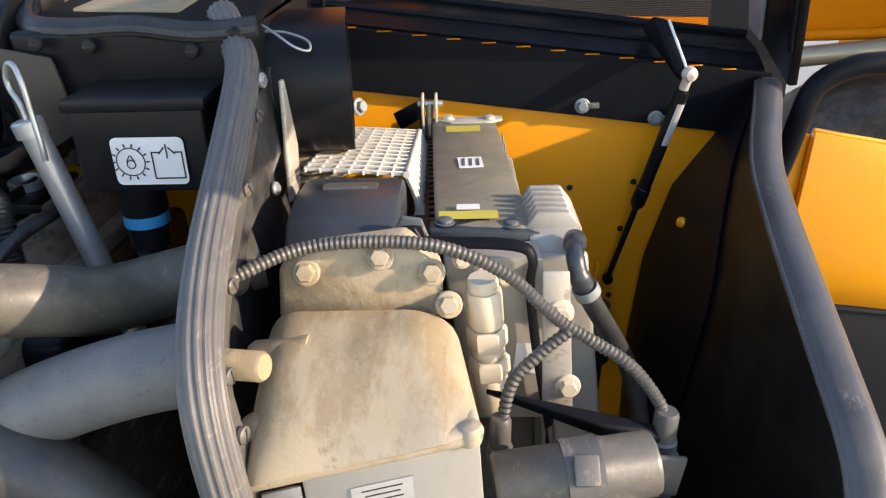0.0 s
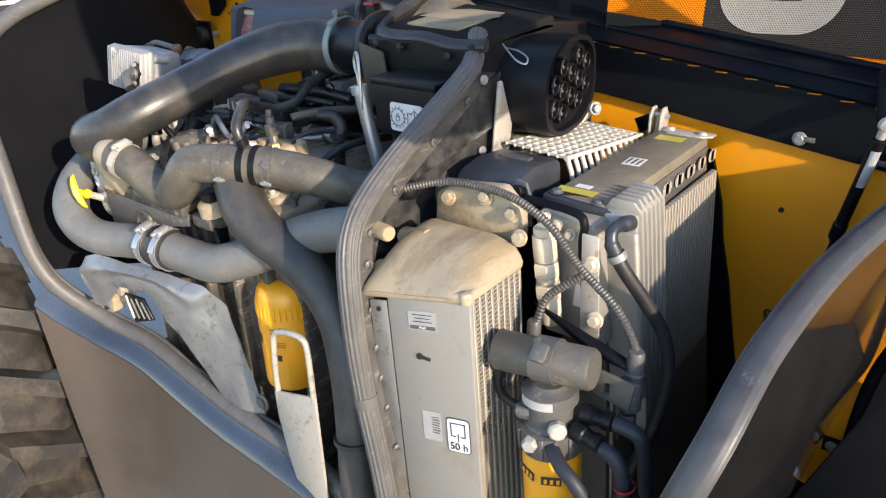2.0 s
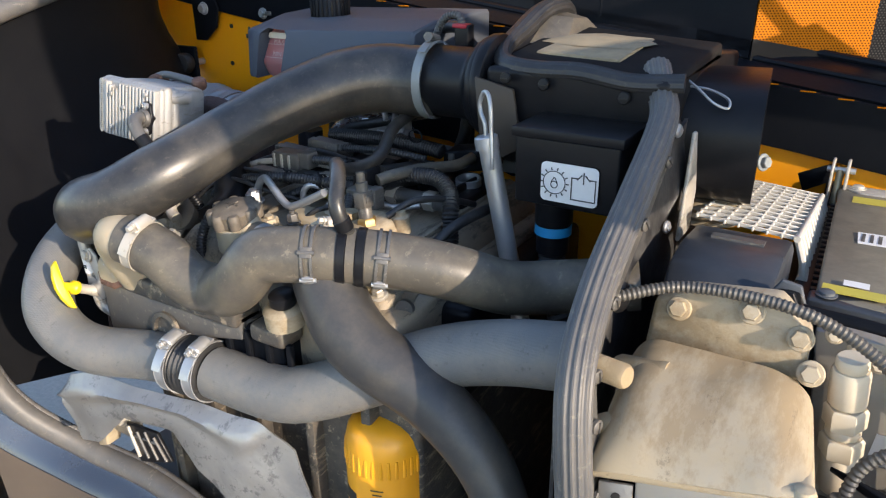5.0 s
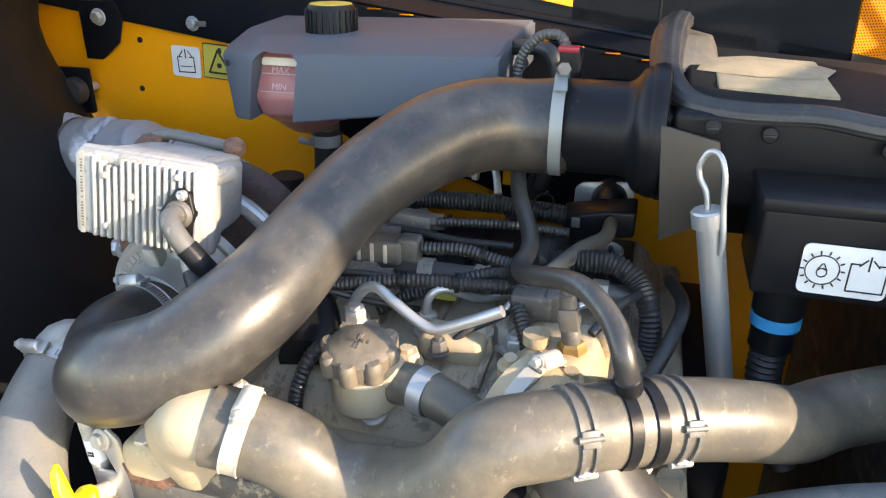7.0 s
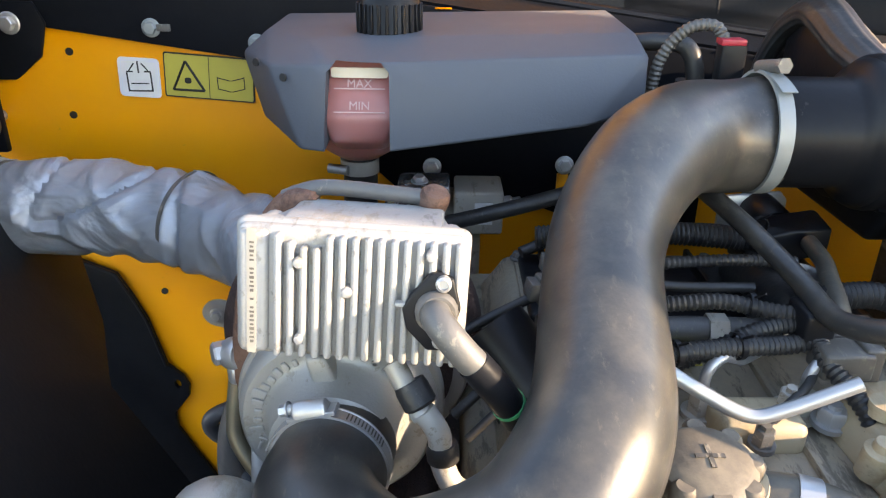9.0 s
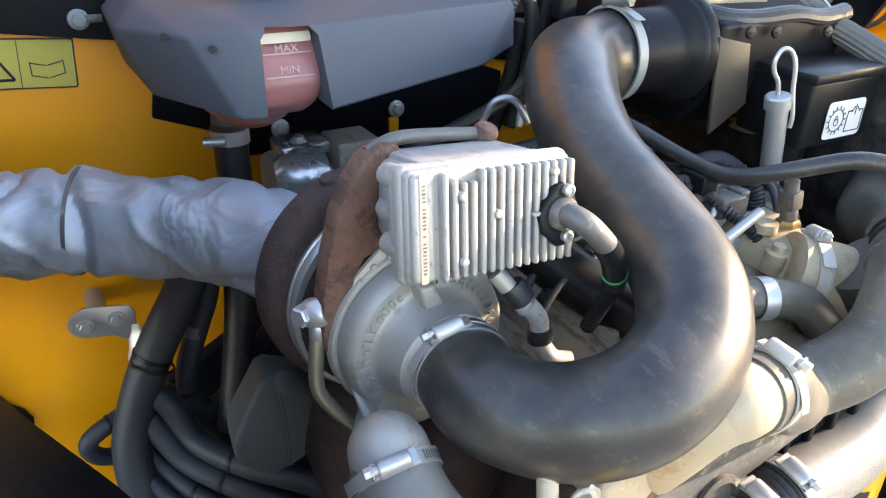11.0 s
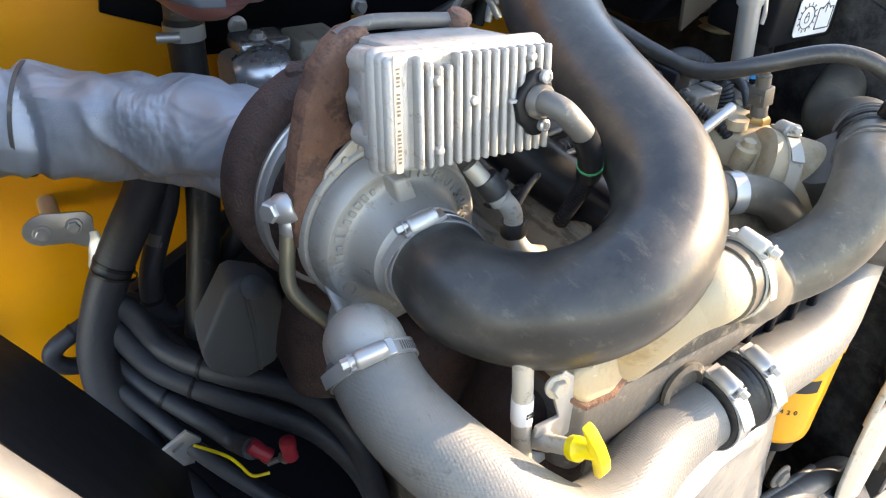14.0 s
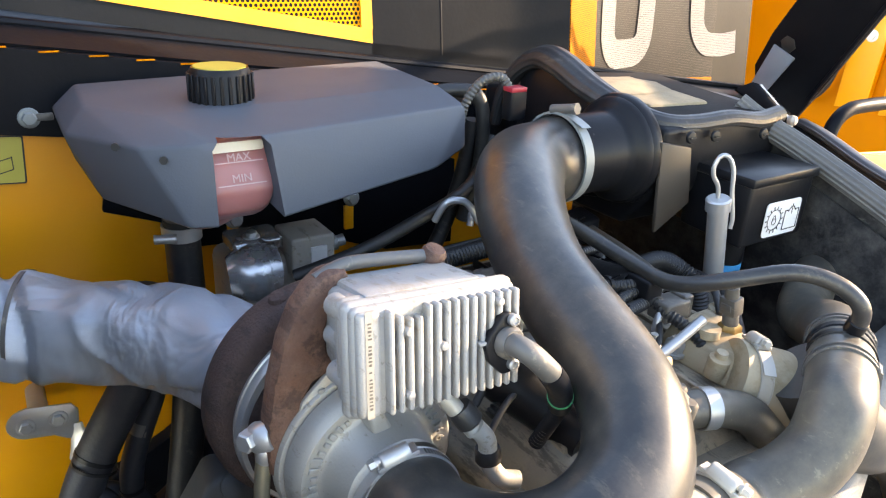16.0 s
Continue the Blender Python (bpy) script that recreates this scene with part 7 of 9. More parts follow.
part("neck_hose", sweep(smoothed(spline([(-0.655, 0.55, 1.34), (-0.63, 0.54, 1.348), (-0.6, 0.53, 1.346), (-0.565, 0.52, 1.332), (-0.54, 0.51, 1.305)], 6), 1), 0.0185, 18), "hose", en)
part("spring_clamp", band((-0.615, 0.5345, 1.3475), (1, -0.35, -0.05), 0.0188, 0.014, 0.0015), "bright", en, "bright spring clamp")
part("neck_cap", lathe([(0.016, 0), (0.017, 0.003), (0.017, 0.012), (0.0003, 0.014)], (-0.648, 0.545, 1.35), (-0.5, -0.3, 0.8), 18), "tan", en)
# fuel rails, injector pipes
part("crossover_pipe", sweep(smoothed(spline([(-0.72, 0.625, 1.35), (-0.708, 0.62, 1.38), (-0.689, 0.615, 1.395), (-0.667, 0.607, 1.386), (-0.633, 0.595, 1.372), (-0.61, 0.592, 1.378), (-0.564, 0.59, 1.402)], 5), 1), 0.0052, 12), "bright", en, "bright bent steel fuel pipe")
for k in (1, 2):
    x = -0.72 + 0.075 * k
    part("injector_pipe", sweep(smoothed(spline([(x, 0.64, 1.352), (x, 0.64, 1.375), (x + 0.012, 0.645, 1.386), (x + 0.03, 0.66, 1.375), (x + 0.045, 0.68, 1.362), (x + 0.075, 0.7, 1.364)], 5), 1), 0.0042, 10), "bright", en, "bright bent steel injector pipe")
    part("injector_nut", join(lathe([(0.0095, -0.01), (0.0095, 0.008)], (x, 0.64, 1.352), (0, 0, 1), 6), lathe([(0.014, -0.016), (0.014, -0.01)], (x, 0.64, 1.352), (0, 0, 1), 16)), "whitemetal", en)
part("fuel_rail", rod((-0.76, 0.72, 1.365), (-0.46, 0.72, 1.365), 0.011), "gdark", en)
for k in range(5):
    part("rail_union", lathe([(0.014, -0.008), (0.014, 0.008)], (-0.73 + 0.06 * k, 0.72, 1.365), (1, 0, 0), 6), "whitemetal", en)
part("ecu_box", hull([(-0.545, 0.84, 1.364), (-0.545, 0.84, 1.394), (-0.52, 0.84, 1.396), (-0.5, 0.84, 1.406), (-0.463, 0.84, 1.408), (-0.463, 0.84, 1.379), (-0.545, 0.88, 1.4), (-0.463, 0.88, 1.414), (-0.545, 0.88, 1.364), (-0.463, 0.88, 1.379)], 0.003), "plastic", en)
part("box_tab", box((-0.534, 0.836, 1.385), (-0.524, 0.84, 1.397), 0.001), "gdark", en)
part("lifting_eye", prism([(-0.541, 1.35), (-0.467, 1.35), (-0.468, 1.404), (-0.476, 1.413), (-0.532, 1.408), (-0.54, 1.4)], "y", 0.93, 0.936, 0.002), "steel", en, "zinc lifting plate")
part("rear_pump", lathe([(0.019, 0), (0.022, 0.008), (0.022, 0.06), (0.018, 0.065)], (-0.497, 0.885, 1.388), (0, 1, 0.05), 24), "plastic", en)
part("warning_label", box((-0.667, 0.685, 1.352), (-0.63, 0.712, 1.3535), 0), "lyellow", en)
part("rear_cover", hull([(x, y, z) for x in (-0.45, -0.36) for y in (0.6, 0.95) for z in (1.16, 1.285)], 0.012), "plastic", en)

# wiring looms
loom = thing("wiring_loom", (-0.6, 0.75, 1.37), "black corrugated wiring loom over the valve cover", "wiring loom")
for i, (pts, r) in enumerate((([(-0.8, 0.62, 1.35), (-0.75, 0.63, 1.378), (-0.705, 0.632, 1.388), (-0.67, 0.64, 1.392), (-0.629, 0.65, 1.391), (-0.579, 0.66, 1.388), (-0.56, 0.66, 1.392)], 0.0085),
                              ([(-0.7, 0.65, 1.35), (-0.673, 0.66, 1.364), (-0.632, 0.665, 1.38), (-0.604, 0.67, 1.392), (-0.579, 0.675, 1.396), (-0.555, 0.67, 1.4)], 0.008),
                              ([(-0.665, 0.69, 1.405), (-0.623, 0.69, 1.408), (-0.596, 0.685, 1.405), (-0.577, 0.68, 1.404), (-0.555, 0.675, 1.405)], 0.0078),
                              ([(-0.75, 0.83, 1.4), (-0.688, 0.83, 1.404), (-0.634, 0.83, 1.406), (-0.593, 0.83, 1.404), (-0.54, 0.83, 1.4)], 0.013),
                              ([(-0.671, 0.76, 1.405), (-0.622, 0.76, 1.409), (-0.583, 0.76, 1.411), (-0.53, 0.77, 1.405)], 0.0065),
                              ([(-0.558, 0.655, 1.392), (-0.56, 0.64, 1.386), (-0.551, 0.62, 1.377), (-0.542, 0.6, 1.362), (-0.54, 0.585, 1.33), (-0.545, 0.575, 1.29)], 0.0085),
                              ([(-0.54, 0.715, 1.395), (-0.511, 0.72, 1.398), (-0.479, 0.72, 1.398), (-0.455, 0.71, 1.386), (-0.441, 0.69, 1.366), (-0.436, 0.68, 1.32)], 0.0132),
                              ([(-0.735, 0.535, 1.27), (-0.733, 0.53, 1.32), (-0.72, 0.545, 1.36), (-0.7, 0.58, 1.365)], 0.008))):
    part("conduit", corrugated(pts, r * 0.88, 0.0044), "rubber", loom)
for c0 in ((-0.7, 0.76, 1.403), (-0.72, 0.79, 1.39), (-0.74, 0.73, 1.395), (-0.725, 0.66, 1.38)):
    part("connector", join(box((-0.022, -0.012, -0.011), (0.022, 0.012, 0.011), 0.003, m=pose(*c0, 0, 8, 12)), box((-0.03, -0.009, -0.008), (-0.02, 0.009, 0.008), 0.002, m=pose(*c0, 0, 8, 12)), lathe([(0.009, 0), (0.009, 0.016)], Vector(c0) + Vector((0.02, 0.004, 0)), (1, 0.2, 0), 14)), "gdark", loom, "grey plug connector")
for pts in ([(-0.70, 0.88, 1.43), (-0.69, 0.87, 1.455), (-0.67, 0.86, 1.455), (-0.655, 0.85, 1.43)], [(-0.655, 0.87, 1.42), (-0.65, 0.87, 1.44), (-0.63, 0.86, 1.44), (-0.62, 0.84, 1.415)]):
    part("pipe", sweep(spline(pts, 6), 0.0045, 10), "steel", loom, "thin bent steel pipe")
part("plain_lead", sweep(smoothed(spline([(-0.54, 0.67, 1.4), (-0.53, 0.69, 1.403), (-0.513, 0.74, 1.402), (-0.493, 0.79, 1.396), (-0.489, 0.83, 1.398)], 6), 1), 0.008, 14), "hose", loom)
part("loom_clip", hull([(x, y, z) for x in (-0.572, -0.548) for y in (0.655, 0.69) for z in (1.385, 1.415)], 0.004), "plastic", loom)
part("block_connector", join(hull([(x, y, z) for x in (-0.565, -0.528) for y in (0.632, 0.66) for z in (1.374, 1.396)], 0.003), hull([(x, y, z) for x in (-0.535, -0.52) for y in (0.635, 0.657) for z in (1.37, 1.399)], 0.003)), "pump", loom, "grey square connector")
mp_ = part("main_connector", join(hull([(x, y, z) for x in (-0.735, -0.685) for y in (0.675, 0.705) for z in (1.388, 1.412)], 0.004), hull([(x, y, z) for x in (-0.69, -0.668) for y in (0.68, 0.702) for z in (1.391, 1.415)], 0.003)), "pump", loom, "dusty grey main connector")
for k in range(3):
    part("connector_rib", box((-0.73 + 0.014 * k, 0.673, 1.39), (-0.726 + 0.014 * k, 0.676, 1.41), 0.001), "whitemetal", mp_)
part("harness_trunk", sweep(smoothed(spline([(-0.545, 0.85, 1.35), (-0.55, 0.8, 1.375), (-0.555, 0.74, 1.385), (-0.555, 0.69, 1.395)], 6), 1), 0.018, 16), "rubber", loom)
part("plain_lead", sweep(smoothed(spline([(-0.85, 0.95, 1.36), (-0.78, 0.92, 1.39), (-0.7, 0.93, 1.41), (-0.6, 0.95, 1.44), (-0.56, 0.96, 1.5)], 6), 1), 0.0085, 14), "rubber", loom)
part("plain_lead", sweep(smoothed(spline([(-0.58, 0.98, 1.52), (-0.585, 0.99, 1.45), (-0.6, 1.0, 1.38), (-0.63, 1.0, 1.32)], 6), 1), 0.011, 14), "rubber", loom)

# small fittings on top of the engine
for p, r, mt in (((-0.706, 0.607, 1.365), 0.011, "steel"), ((-0.557, 0.622, 1.35), 0.0105, "steel"), ((-0.527, 0.604, 1.345), 0.0095, "whitemetal"), ((-0.62, 0.59, 1.355), 0.0075, "gdark"), ((-0.588, 0.627, 1.36), 0.008, "whitemetal"), ((-0.644, 0.572, 1.35), 0.012, "tan"), ((-0.732, 0.592, 1.345), 0.009, "whitemetal")):
    part("union_nut", join(lathe([(r * 1.25, -0.006), (r * 1.25, -0.002), (r, -0.002)], p, (0, -0.1, 1), 18), lathe([(r, -0.004), (r, 0.008), (r * 0.85, 0.01), (r * 0.5, 0.01), (r * 0.5, 0.014), (0.0004, 0.014)], p, (0, -0.1, 1), 6)), mt, en)
part("cover_edge", hull([Vector((-0.59, 0.632, 1.36)), Vector((-0.59, 0.632, 1.36)) + Vector((0.01, 0, 0)), Vector((-0.584, 0.608, 1.335)), Vector((-0.584, 0.608, 1.335)) + Vector((0.01, 0, 0)), Vector((-0.584, 0.608, 1.335)) + Vector((0, 0, -0.03)), Vector((-0.59, 0.632, 1.36)) + Vector((0, 0, -0.03)), Vector((-0.584, 0.608, 1.335)) + Vector((0.01, 0, -0.03))], 0.003), "tan", en)
part("cover_boss", hull([Vector((-0.632, 0.618, 1.36)) + Vector((x, y, z)) for x in (-0.012, 0.05) for y in (-0.02, 0.02) for z in (-0.03, 0.0)], 0.008), "tan", en)
part("plug_ring", lathe([(0.015, -0.01), (0.019, -0.01), (0.019, 0.004), (0.0165, 0.005), (0.015, 0.003), (0.015, -0.01)], (-0.491, 0.823, 1.365), (0, -0.1, 1), 28, close=False), "steel", en, "open zinc ring")
part("oil_boss", join(lathe([(0.024, -0.02), (0.024, 0.0), (0.02, 0.004), (0.012, 0.006)], (-0.537, 0.475, 1.3), (0, -0.15, 1), 24)), "tan", en, "dusty boss under the coolant hose")
part("boss_cap", lathe([(0.014, 0.0), (0.016, 0.003), (0.016, 0.014), (0.012, 0.017), (0.0004, 0.017)], (-0.535, 0.475, 1.306), (0, -0.15, 1), 20), "plastic", en, "black plug")
for k in range(4):
    part("box_rib", box((-0.632 + 0.034 * k, 0.464, 1.2), (-0.624 + 0.034 * k, 0.472, 1.258), 0.002), "black", en)
part("lifting_lug", join(lathe([(0.011, -0.004), (0.011, 0.004)], (-0.415, 0.545, 1.3), (0.2, -1, 0.2), 18), hull([(-0.425, 0.55, 1.31), (-0.405, 0.55, 1.312), (-0.385, 0.56, 1.35), (-0.4, 0.56, 1.355), (-0.415, 0.556, 1.295)], 0.002)), "gdark", en)
for pts, r, mt in (([(-0.82, 0.6, 1.345), (-0.79, 0.61, 1.37), (-0.75, 0.615, 1.384), (-0.7, 0.63, 1.37), (-0.66, 0.66, 1.352)], 0.0032, "rubber"),
                   ([(-0.83, 0.62, 1.35), (-0.78, 0.64, 1.385), (-0.72, 0.65, 1.388), (-0.65, 0.68, 1.372)], 0.004, "rubber"),
                   ([(-0.8, 0.66, 1.365), (-0.76, 0.67, 1.392), (-0.7, 0.7, 1.395), (-0.66, 0.74, 1.38)], 0.0045, "whitemetal"),
                   ([(-0.84, 0.7, 1.36), (-0.78, 0.72, 1.385), (-0.72, 0.74, 1.4), (-0.64, 0.74, 1.395), (-0.58, 0.73, 1.4)], 0.0045, "rubber"),
                   ([(-0.62, 0.6, 1.345), (-0.6, 0.61, 1.365), (-0.575, 0.63, 1.372), (-0.56, 0.65, 1.378)], 0.0035, "rubber"),
                   ([(-0.49, 0.62, 1.375), (-0.47, 0.65, 1.39), (-0.45, 0.7, 1.38), (-0.44, 0.75, 1.36)], 0.0045, "rubber"),
                   ([(-0.5, 0.9, 1.37), (-0.55, 0.89, 1.385), (-0.62, 0.88, 1.39), (-0.7, 0.88, 1.385), (-0.76, 0.86, 1.37)], 0.006, "rubber"),
                   ([(-0.44, 0.62, 1.33), (-0.42, 0.66, 1.36), (-0.41, 0.72, 1.365), (-0.42, 0.8, 1.35)], 0.007, "rubber")):
    part("lead", sweep(smoothed(spline(pts, 6), 1), r, 10), mt, loom, "red lead" if mt == "red" else "")
for p, d in (((-0.62, 0.652, 1.391), (1, 0.2, 0)), ((-0.67, 0.64, 1.392), (1, 0.2, 0)), ((-0.6, 0.688, 1.406), (1, -0.1, 0)), ((-0.56, 0.79, 1.43), (0.2, -1, -0.2))):
    part("cable_tie", band(p, d, 0.0092, 0.004, 0.001, 18), "plastic", loom)
    part("tie_tail", rod(Vector(p) + Vector((0, -0.004, 0.009)), Vector(p) + Vector((0.004, -0.012, 0.016)), 0.001, 6), "plastic", loom)
for k in range(5):
    p = (-0.76 + 0.065 * k, 0.885, 1.352)
    part("cover_bolt", bolt_bm(p, (0, 0, 1), 0.0055, 0.006), "gdark", en)
for k in range(6):
    part("black_cover_rib", box((-0.74 + 0.05 * k, 0.76, 1.352), (-0.734 + 0.05 * k, 0.88, 1.368), 0.002), "plastic", en)
part("black_cover", hull([(x, y, z) for x in (-0.76, -0.46) for y in (0.755, 0.885) for z in (1.345, 1.358)], 0.004), "plastic", en, "black plastic cover")

# vacuum regulator between turbocharger and pipe
vr = thing("sensor_cluster", (-0.84, 0.6, 1.36), "small hoses and plugs beside the turbocharger", "sensor")
part("stub", sweep(spline([(-0.87, 0.595, 1.41), (-0.86, 0.585, 1.395), (-0.85, 0.578, 1.38)], 5), 0.0075, 12), "whitemetal", vr)
part("collar", lathe([(0.0105, 0), (0.0115, 0.004), (0.0115, 0.016), (0.0095, 0.018)], (-0.86, 0.588, 1.4), (0.5, -0.4, -0.8), 16), "rubber", vr)
part("collar", lathe([(0.01, 0), (0.011, 0.003), (0.011, 0.012), (0.0095, 0.014)], (-0.838, 0.575, 1.362), (0.1, -0.1, -1), 16), "rubber", vr)
part("elbow", sweep(spline([(-0.85, 0.578, 1.385), (-0.84, 0.574, 1.37), (-0.838, 0.572, 1.35), (-0.83, 0.565, 1.335), (-0.815, 0.56, 1.33)], 5), 0.008, 12), "whitemetal", vr)
part("air_hose", sweep(smoothed(spline([(-0.80, 0.66, 1.40), (-0.77, 0.63, 1.37), (-0.745, 0.6, 1.35), (-0.735, 0.56, 1.34)], 5), 1), 0.026, 20), "plastic", vr)

# air-conditioning compressor by the wall
al = thing("compressor_unit", (-0.85, 1.06, 1.28), "bare aluminium compressor behind the turbocharger", "compressor")
# lower part added to block a streak of sun on the wall
part("body", hull([(x, y, z) for x in (-0.9, -0.79) for y in (1.04, 1.14) for z in (1.19, 1.345)], 0.018), "whitemetal", al)
part("cap", sweep(smoothed(spline([(-0.905, 1.035, 1.335), (-0.88, 1.03, 1.337), (-0.85, 1.03, 1.335)], 5), 1), lambda s: 0.026 + 0.014 * math.sin(min(1, s * 1.6) * 1.57), 28), "polished", al, "polished rounded end casting")
part("cap_seam", band((-0.862, 1.031, 1.336), (1, 0.05, 0), 0.0402, 0.006, 0.0022, 40), "polished", al)
part("top_plate", hull([(x, y, z) for x in (-0.895, -0.83) for y in (1.035, 1.09) for z in (1.36, 1.378)], 0.005), "polished", al)
bolt((-0.868, 1.05, 1.378), (0, -0.2, 1), 0.0075, "steel", al, 0.007)
part("port_block", hull([(x, y, z) for x in (-0.825, -0.765) for y in (1.02, 1.085) for z in (1.32, 1.376)], 0.004), "whitemetal", al)
part("rating_label", box((-0.8, 1.0165, 1.335), (-0.778, 1.0195, 1.362), 0), "white", al, "small white rating label")
part("port_union", lathe([(0.011, -0.006), (0.011, 0.012), (0.008, 0.014), (0.008, 0.024)], (-0.765, 1.045, 1.35), (1, -0.1, 0.2), 16), "steel", al)
for p in ((-0.854, 1.187, 1.36), (-0.67, 1.187, 1.365)):
    part("mount_bolt", join(bolt_bm((p[0], 1.165, p[2]), (0, -1, 0.1), 0.009, 0.01), rod((p[0], 1.19, p[2]), (p[0], 1.165, p[2]), 0.006)), "steel", al)
# stretched to the right as a dark mask over the wall behind the engine
bs = tagged(part("backing_sheet", prism([(-1.014, 1.426), (-1.02, 1.393), (-0.951, 1.367), (-0.903, 1.322), (-0.737, 1.311), (-0.6, 1.26), (-0.47, 1.25), (-0.47, 1.4), (-0.58, 1.44), (-1.0, 1.46)], "y", 1.178, 1.186, 0.002), "black"), "black sheet that masks the yellow wall behind the engine", "sheet")
for x in (-0.854, -0.67):
    part("tab", box((x - 0.008, 1.172, 1.31), (x + 0.008, 1.1785, 1.35), 0.002), "yellow", bs, "yellow tab")

# bracket, hoses and cables low by the wall
wb = thing("wall_bracket", (-1.14, 1.16, 1.15), "zinc bracket with two bolts on the yellow wall", "bracket")
plate_ = [(-1.148 + 0.026 * math.cos(radians(a)), 1.167 + 0.022 * math.sin(radians(a))) for a in range(90, 271, 20)]
part("plate", prism(plate_ + [(-1.125, 1.141), (-1.112, 1.132), (-1.104, 1.128), (-1.095, 1.15), (-1.093, 1.17), (-1.1, 1.18)], "y", 1.085, 1.089, 0.0012), "steel", wb)
part("fold", sweep(smoothed(spline([(-1.1, 1.087, 1.15), (-1.0985, 1.083, 1.138), (-1.101, 1.075, 1.122), (-1.106, 1.07, 1.104)], 6), 1), 0.012, 16, squash=lambda a: (0.2, 1)), "steel", wb)
part("spacer", rod((-1.135, 1.19, 1.15), (-1.137, 1.089, 1.16), 0.012), "steel", wb)
for x, z in ((-1.153, 1.164), (-1.117, 1.164)):
    bolt((x, 1.085, z), (-0.1, -1, 0.1), 0.0078, "steel", wb, 0.007)
part("hose_strap", band((-1.088, 1.05, 1.104), (-0.4, -0.1, -1), 0.0268, 0.004, 0.0012), "plastic", wb)
for pts, r, nm in (([(-1.005, 1.06, 1.33), (-1.01, 1.06, 1.26), (-1.03, 1.06, 1.205), (-1.061, 1.06, 1.153), (-1.093, 1.055, 1.0985), (-1.1185, 1.05, 1.039), (-1.1345, 1.04, 0.982), (-1.132, 1.02, 0.91), (-1.1, 0.98, 0.82), (-1.05, 0.94, 0.72)], 0.0255, "heater_hose"),
                   ([(-0.99, 1.08, 1.25), (-1.0, 1.08, 1.178), (-1.02, 1.08, 1.1255), (-1.0414, 1.08, 1.0655), (-1.044, 1.08, 1.016), (-1.02, 1.08, 0.983), (-0.985, 1.08, 1.004), (-0.955, 1.07, 1.05), (-0.925, 1.05, 1.11), (-0.9, 1.02, 1.17)], 0.0155, "heater_hose"),
                   ([(-1.03, 0.97, 0.985), (-1.054, 1.08, 0.991), (-1.0657, 1.1, 1.0171), (-1.1, 1.1, 1.018), (-1.1415, 1.09, 1.006), (-1.176, 1.085, 0.992), (-1.185, 1.085, 0.974), (-1.17, 1.088, 0.95), (-1.12, 1.09, 0.93), (-1.06, 1.05, 0.88), (-1.0, 1.0, 0.8)], 0.0125, "cable"),
                   ([(-1.12, 1.06, 1.08), (-1.0796, 1.04, 1.0426), (-1.0618, 1.02, 0.9964), (-1.034, 0.98, 0.983), (-0.99, 0.93, 0.976), (-0.945, 0.88, 0.978), (-0.9087, 0.83, 0.9682), (-0.88, 0.79, 0.92), (-0.86, 0.76, 0.82)], 0.0165, "cable"),
                   ([(-1.12, 1.06, 1.05), (-1.1018, 1.04, 1.0166), (-1.0771, 1.01, 0.9743), (-1.0517, 0.98, 0.9585), (-1.0, 0.93, 0.938), (-0.948, 0.88, 0.923), (-0.9076, 0.84, 0.904), (-0.87, 0.79, 0.85), (-0.85, 0.76, 0.75)], 0.0165, "cable"),
                   ([(-1.13, 1.06, 0.98), (-1.1055, 1.04, 0.951), (-1.0746, 1.0, 0.9243), (-1.028, 0.94, 0.895), (-1.006, 0.91, 0.878), (-0.9965, 0.858, 0.9075)], 0.0145, "cable"),
                   ([(-1.12, 1.02, 0.94), (-1.085, 0.98, 0.9), (-1.05, 0.92, 0.87), (-1.0, 0.87, 0.82), (-0.93, 0.83, 0.74)], 0.012, "cable")):
    path_ = smoothed(spline(pts, 8), 3)
    h_ = thing(nm, path_[-1], "black rubber hose low beside the yellow wall" if nm == "heater_hose" else "black taped cable below the turbocharger", "hose" if nm == "heater_hose" else "cable", "" if nm == "heater_hose" else "cables below the turbocharger")
    part("hose" if nm == "heater_hose" else "sheath", sweep(path_, r, 18), "cable", h_)
    for f_ in (0.42,):
        i_ = int(f_ * len(path_))
        part("tie", band(path_[i_], path_[i_ + 1] - path_[i_ - 1], r * 1.005, 0.005, 0.0012, 20), "plastic", h_, "thin black cable tie")
hc_ = tagged(part("hose_marker", band((-1.0225, 1.08, 1.122), (-0.3, 0, -1), 0.0146, 0.018, 0.0008), "gdark"), "grey marker sleeve on a heater hose", "sleeve")
sm = thing("starter_motor", (-0.97, 0.8, 0.95), "dark cast starter motor below the turbocharger", "motor")
part("casting", hull([(-0.985, 0.9, 1.14), (-1.0, 0.9, 1.1), (-1.03, 0.9, 1.055), (-1.025, 0.9, 1.02), (-0.985, 0.9, 0.985), (-0.935, 0.9, 1.0), (-0.915, 0.9, 1.08), (-0.93, 0.9, 1.125), (-0.955, 0.9, 1.145), (-0.975, 0.96, 1.145), (-1.02, 0.98, 1.05), (-0.91, 0.98, 1.1), (-0.94, 0.96, 0.98)], 0.01, 4), "castgrey", sm)
part("seam", sweep([Vector((-0.968, 0.898, 1.125)), Vector((-0.962, 0.8975, 1.07)), Vector((-0.96, 0.898, 1.0))], 0.003, 8), "castgrey", sm)
part("cap", lathe([(0.015, -0.004), (0.015, 0.006), (0.012, 0.008), (0.0005, 0.009)], (-0.958, 0.9, 1.13), (0, -0.9, 0.5), 20), "castgrey", sm)
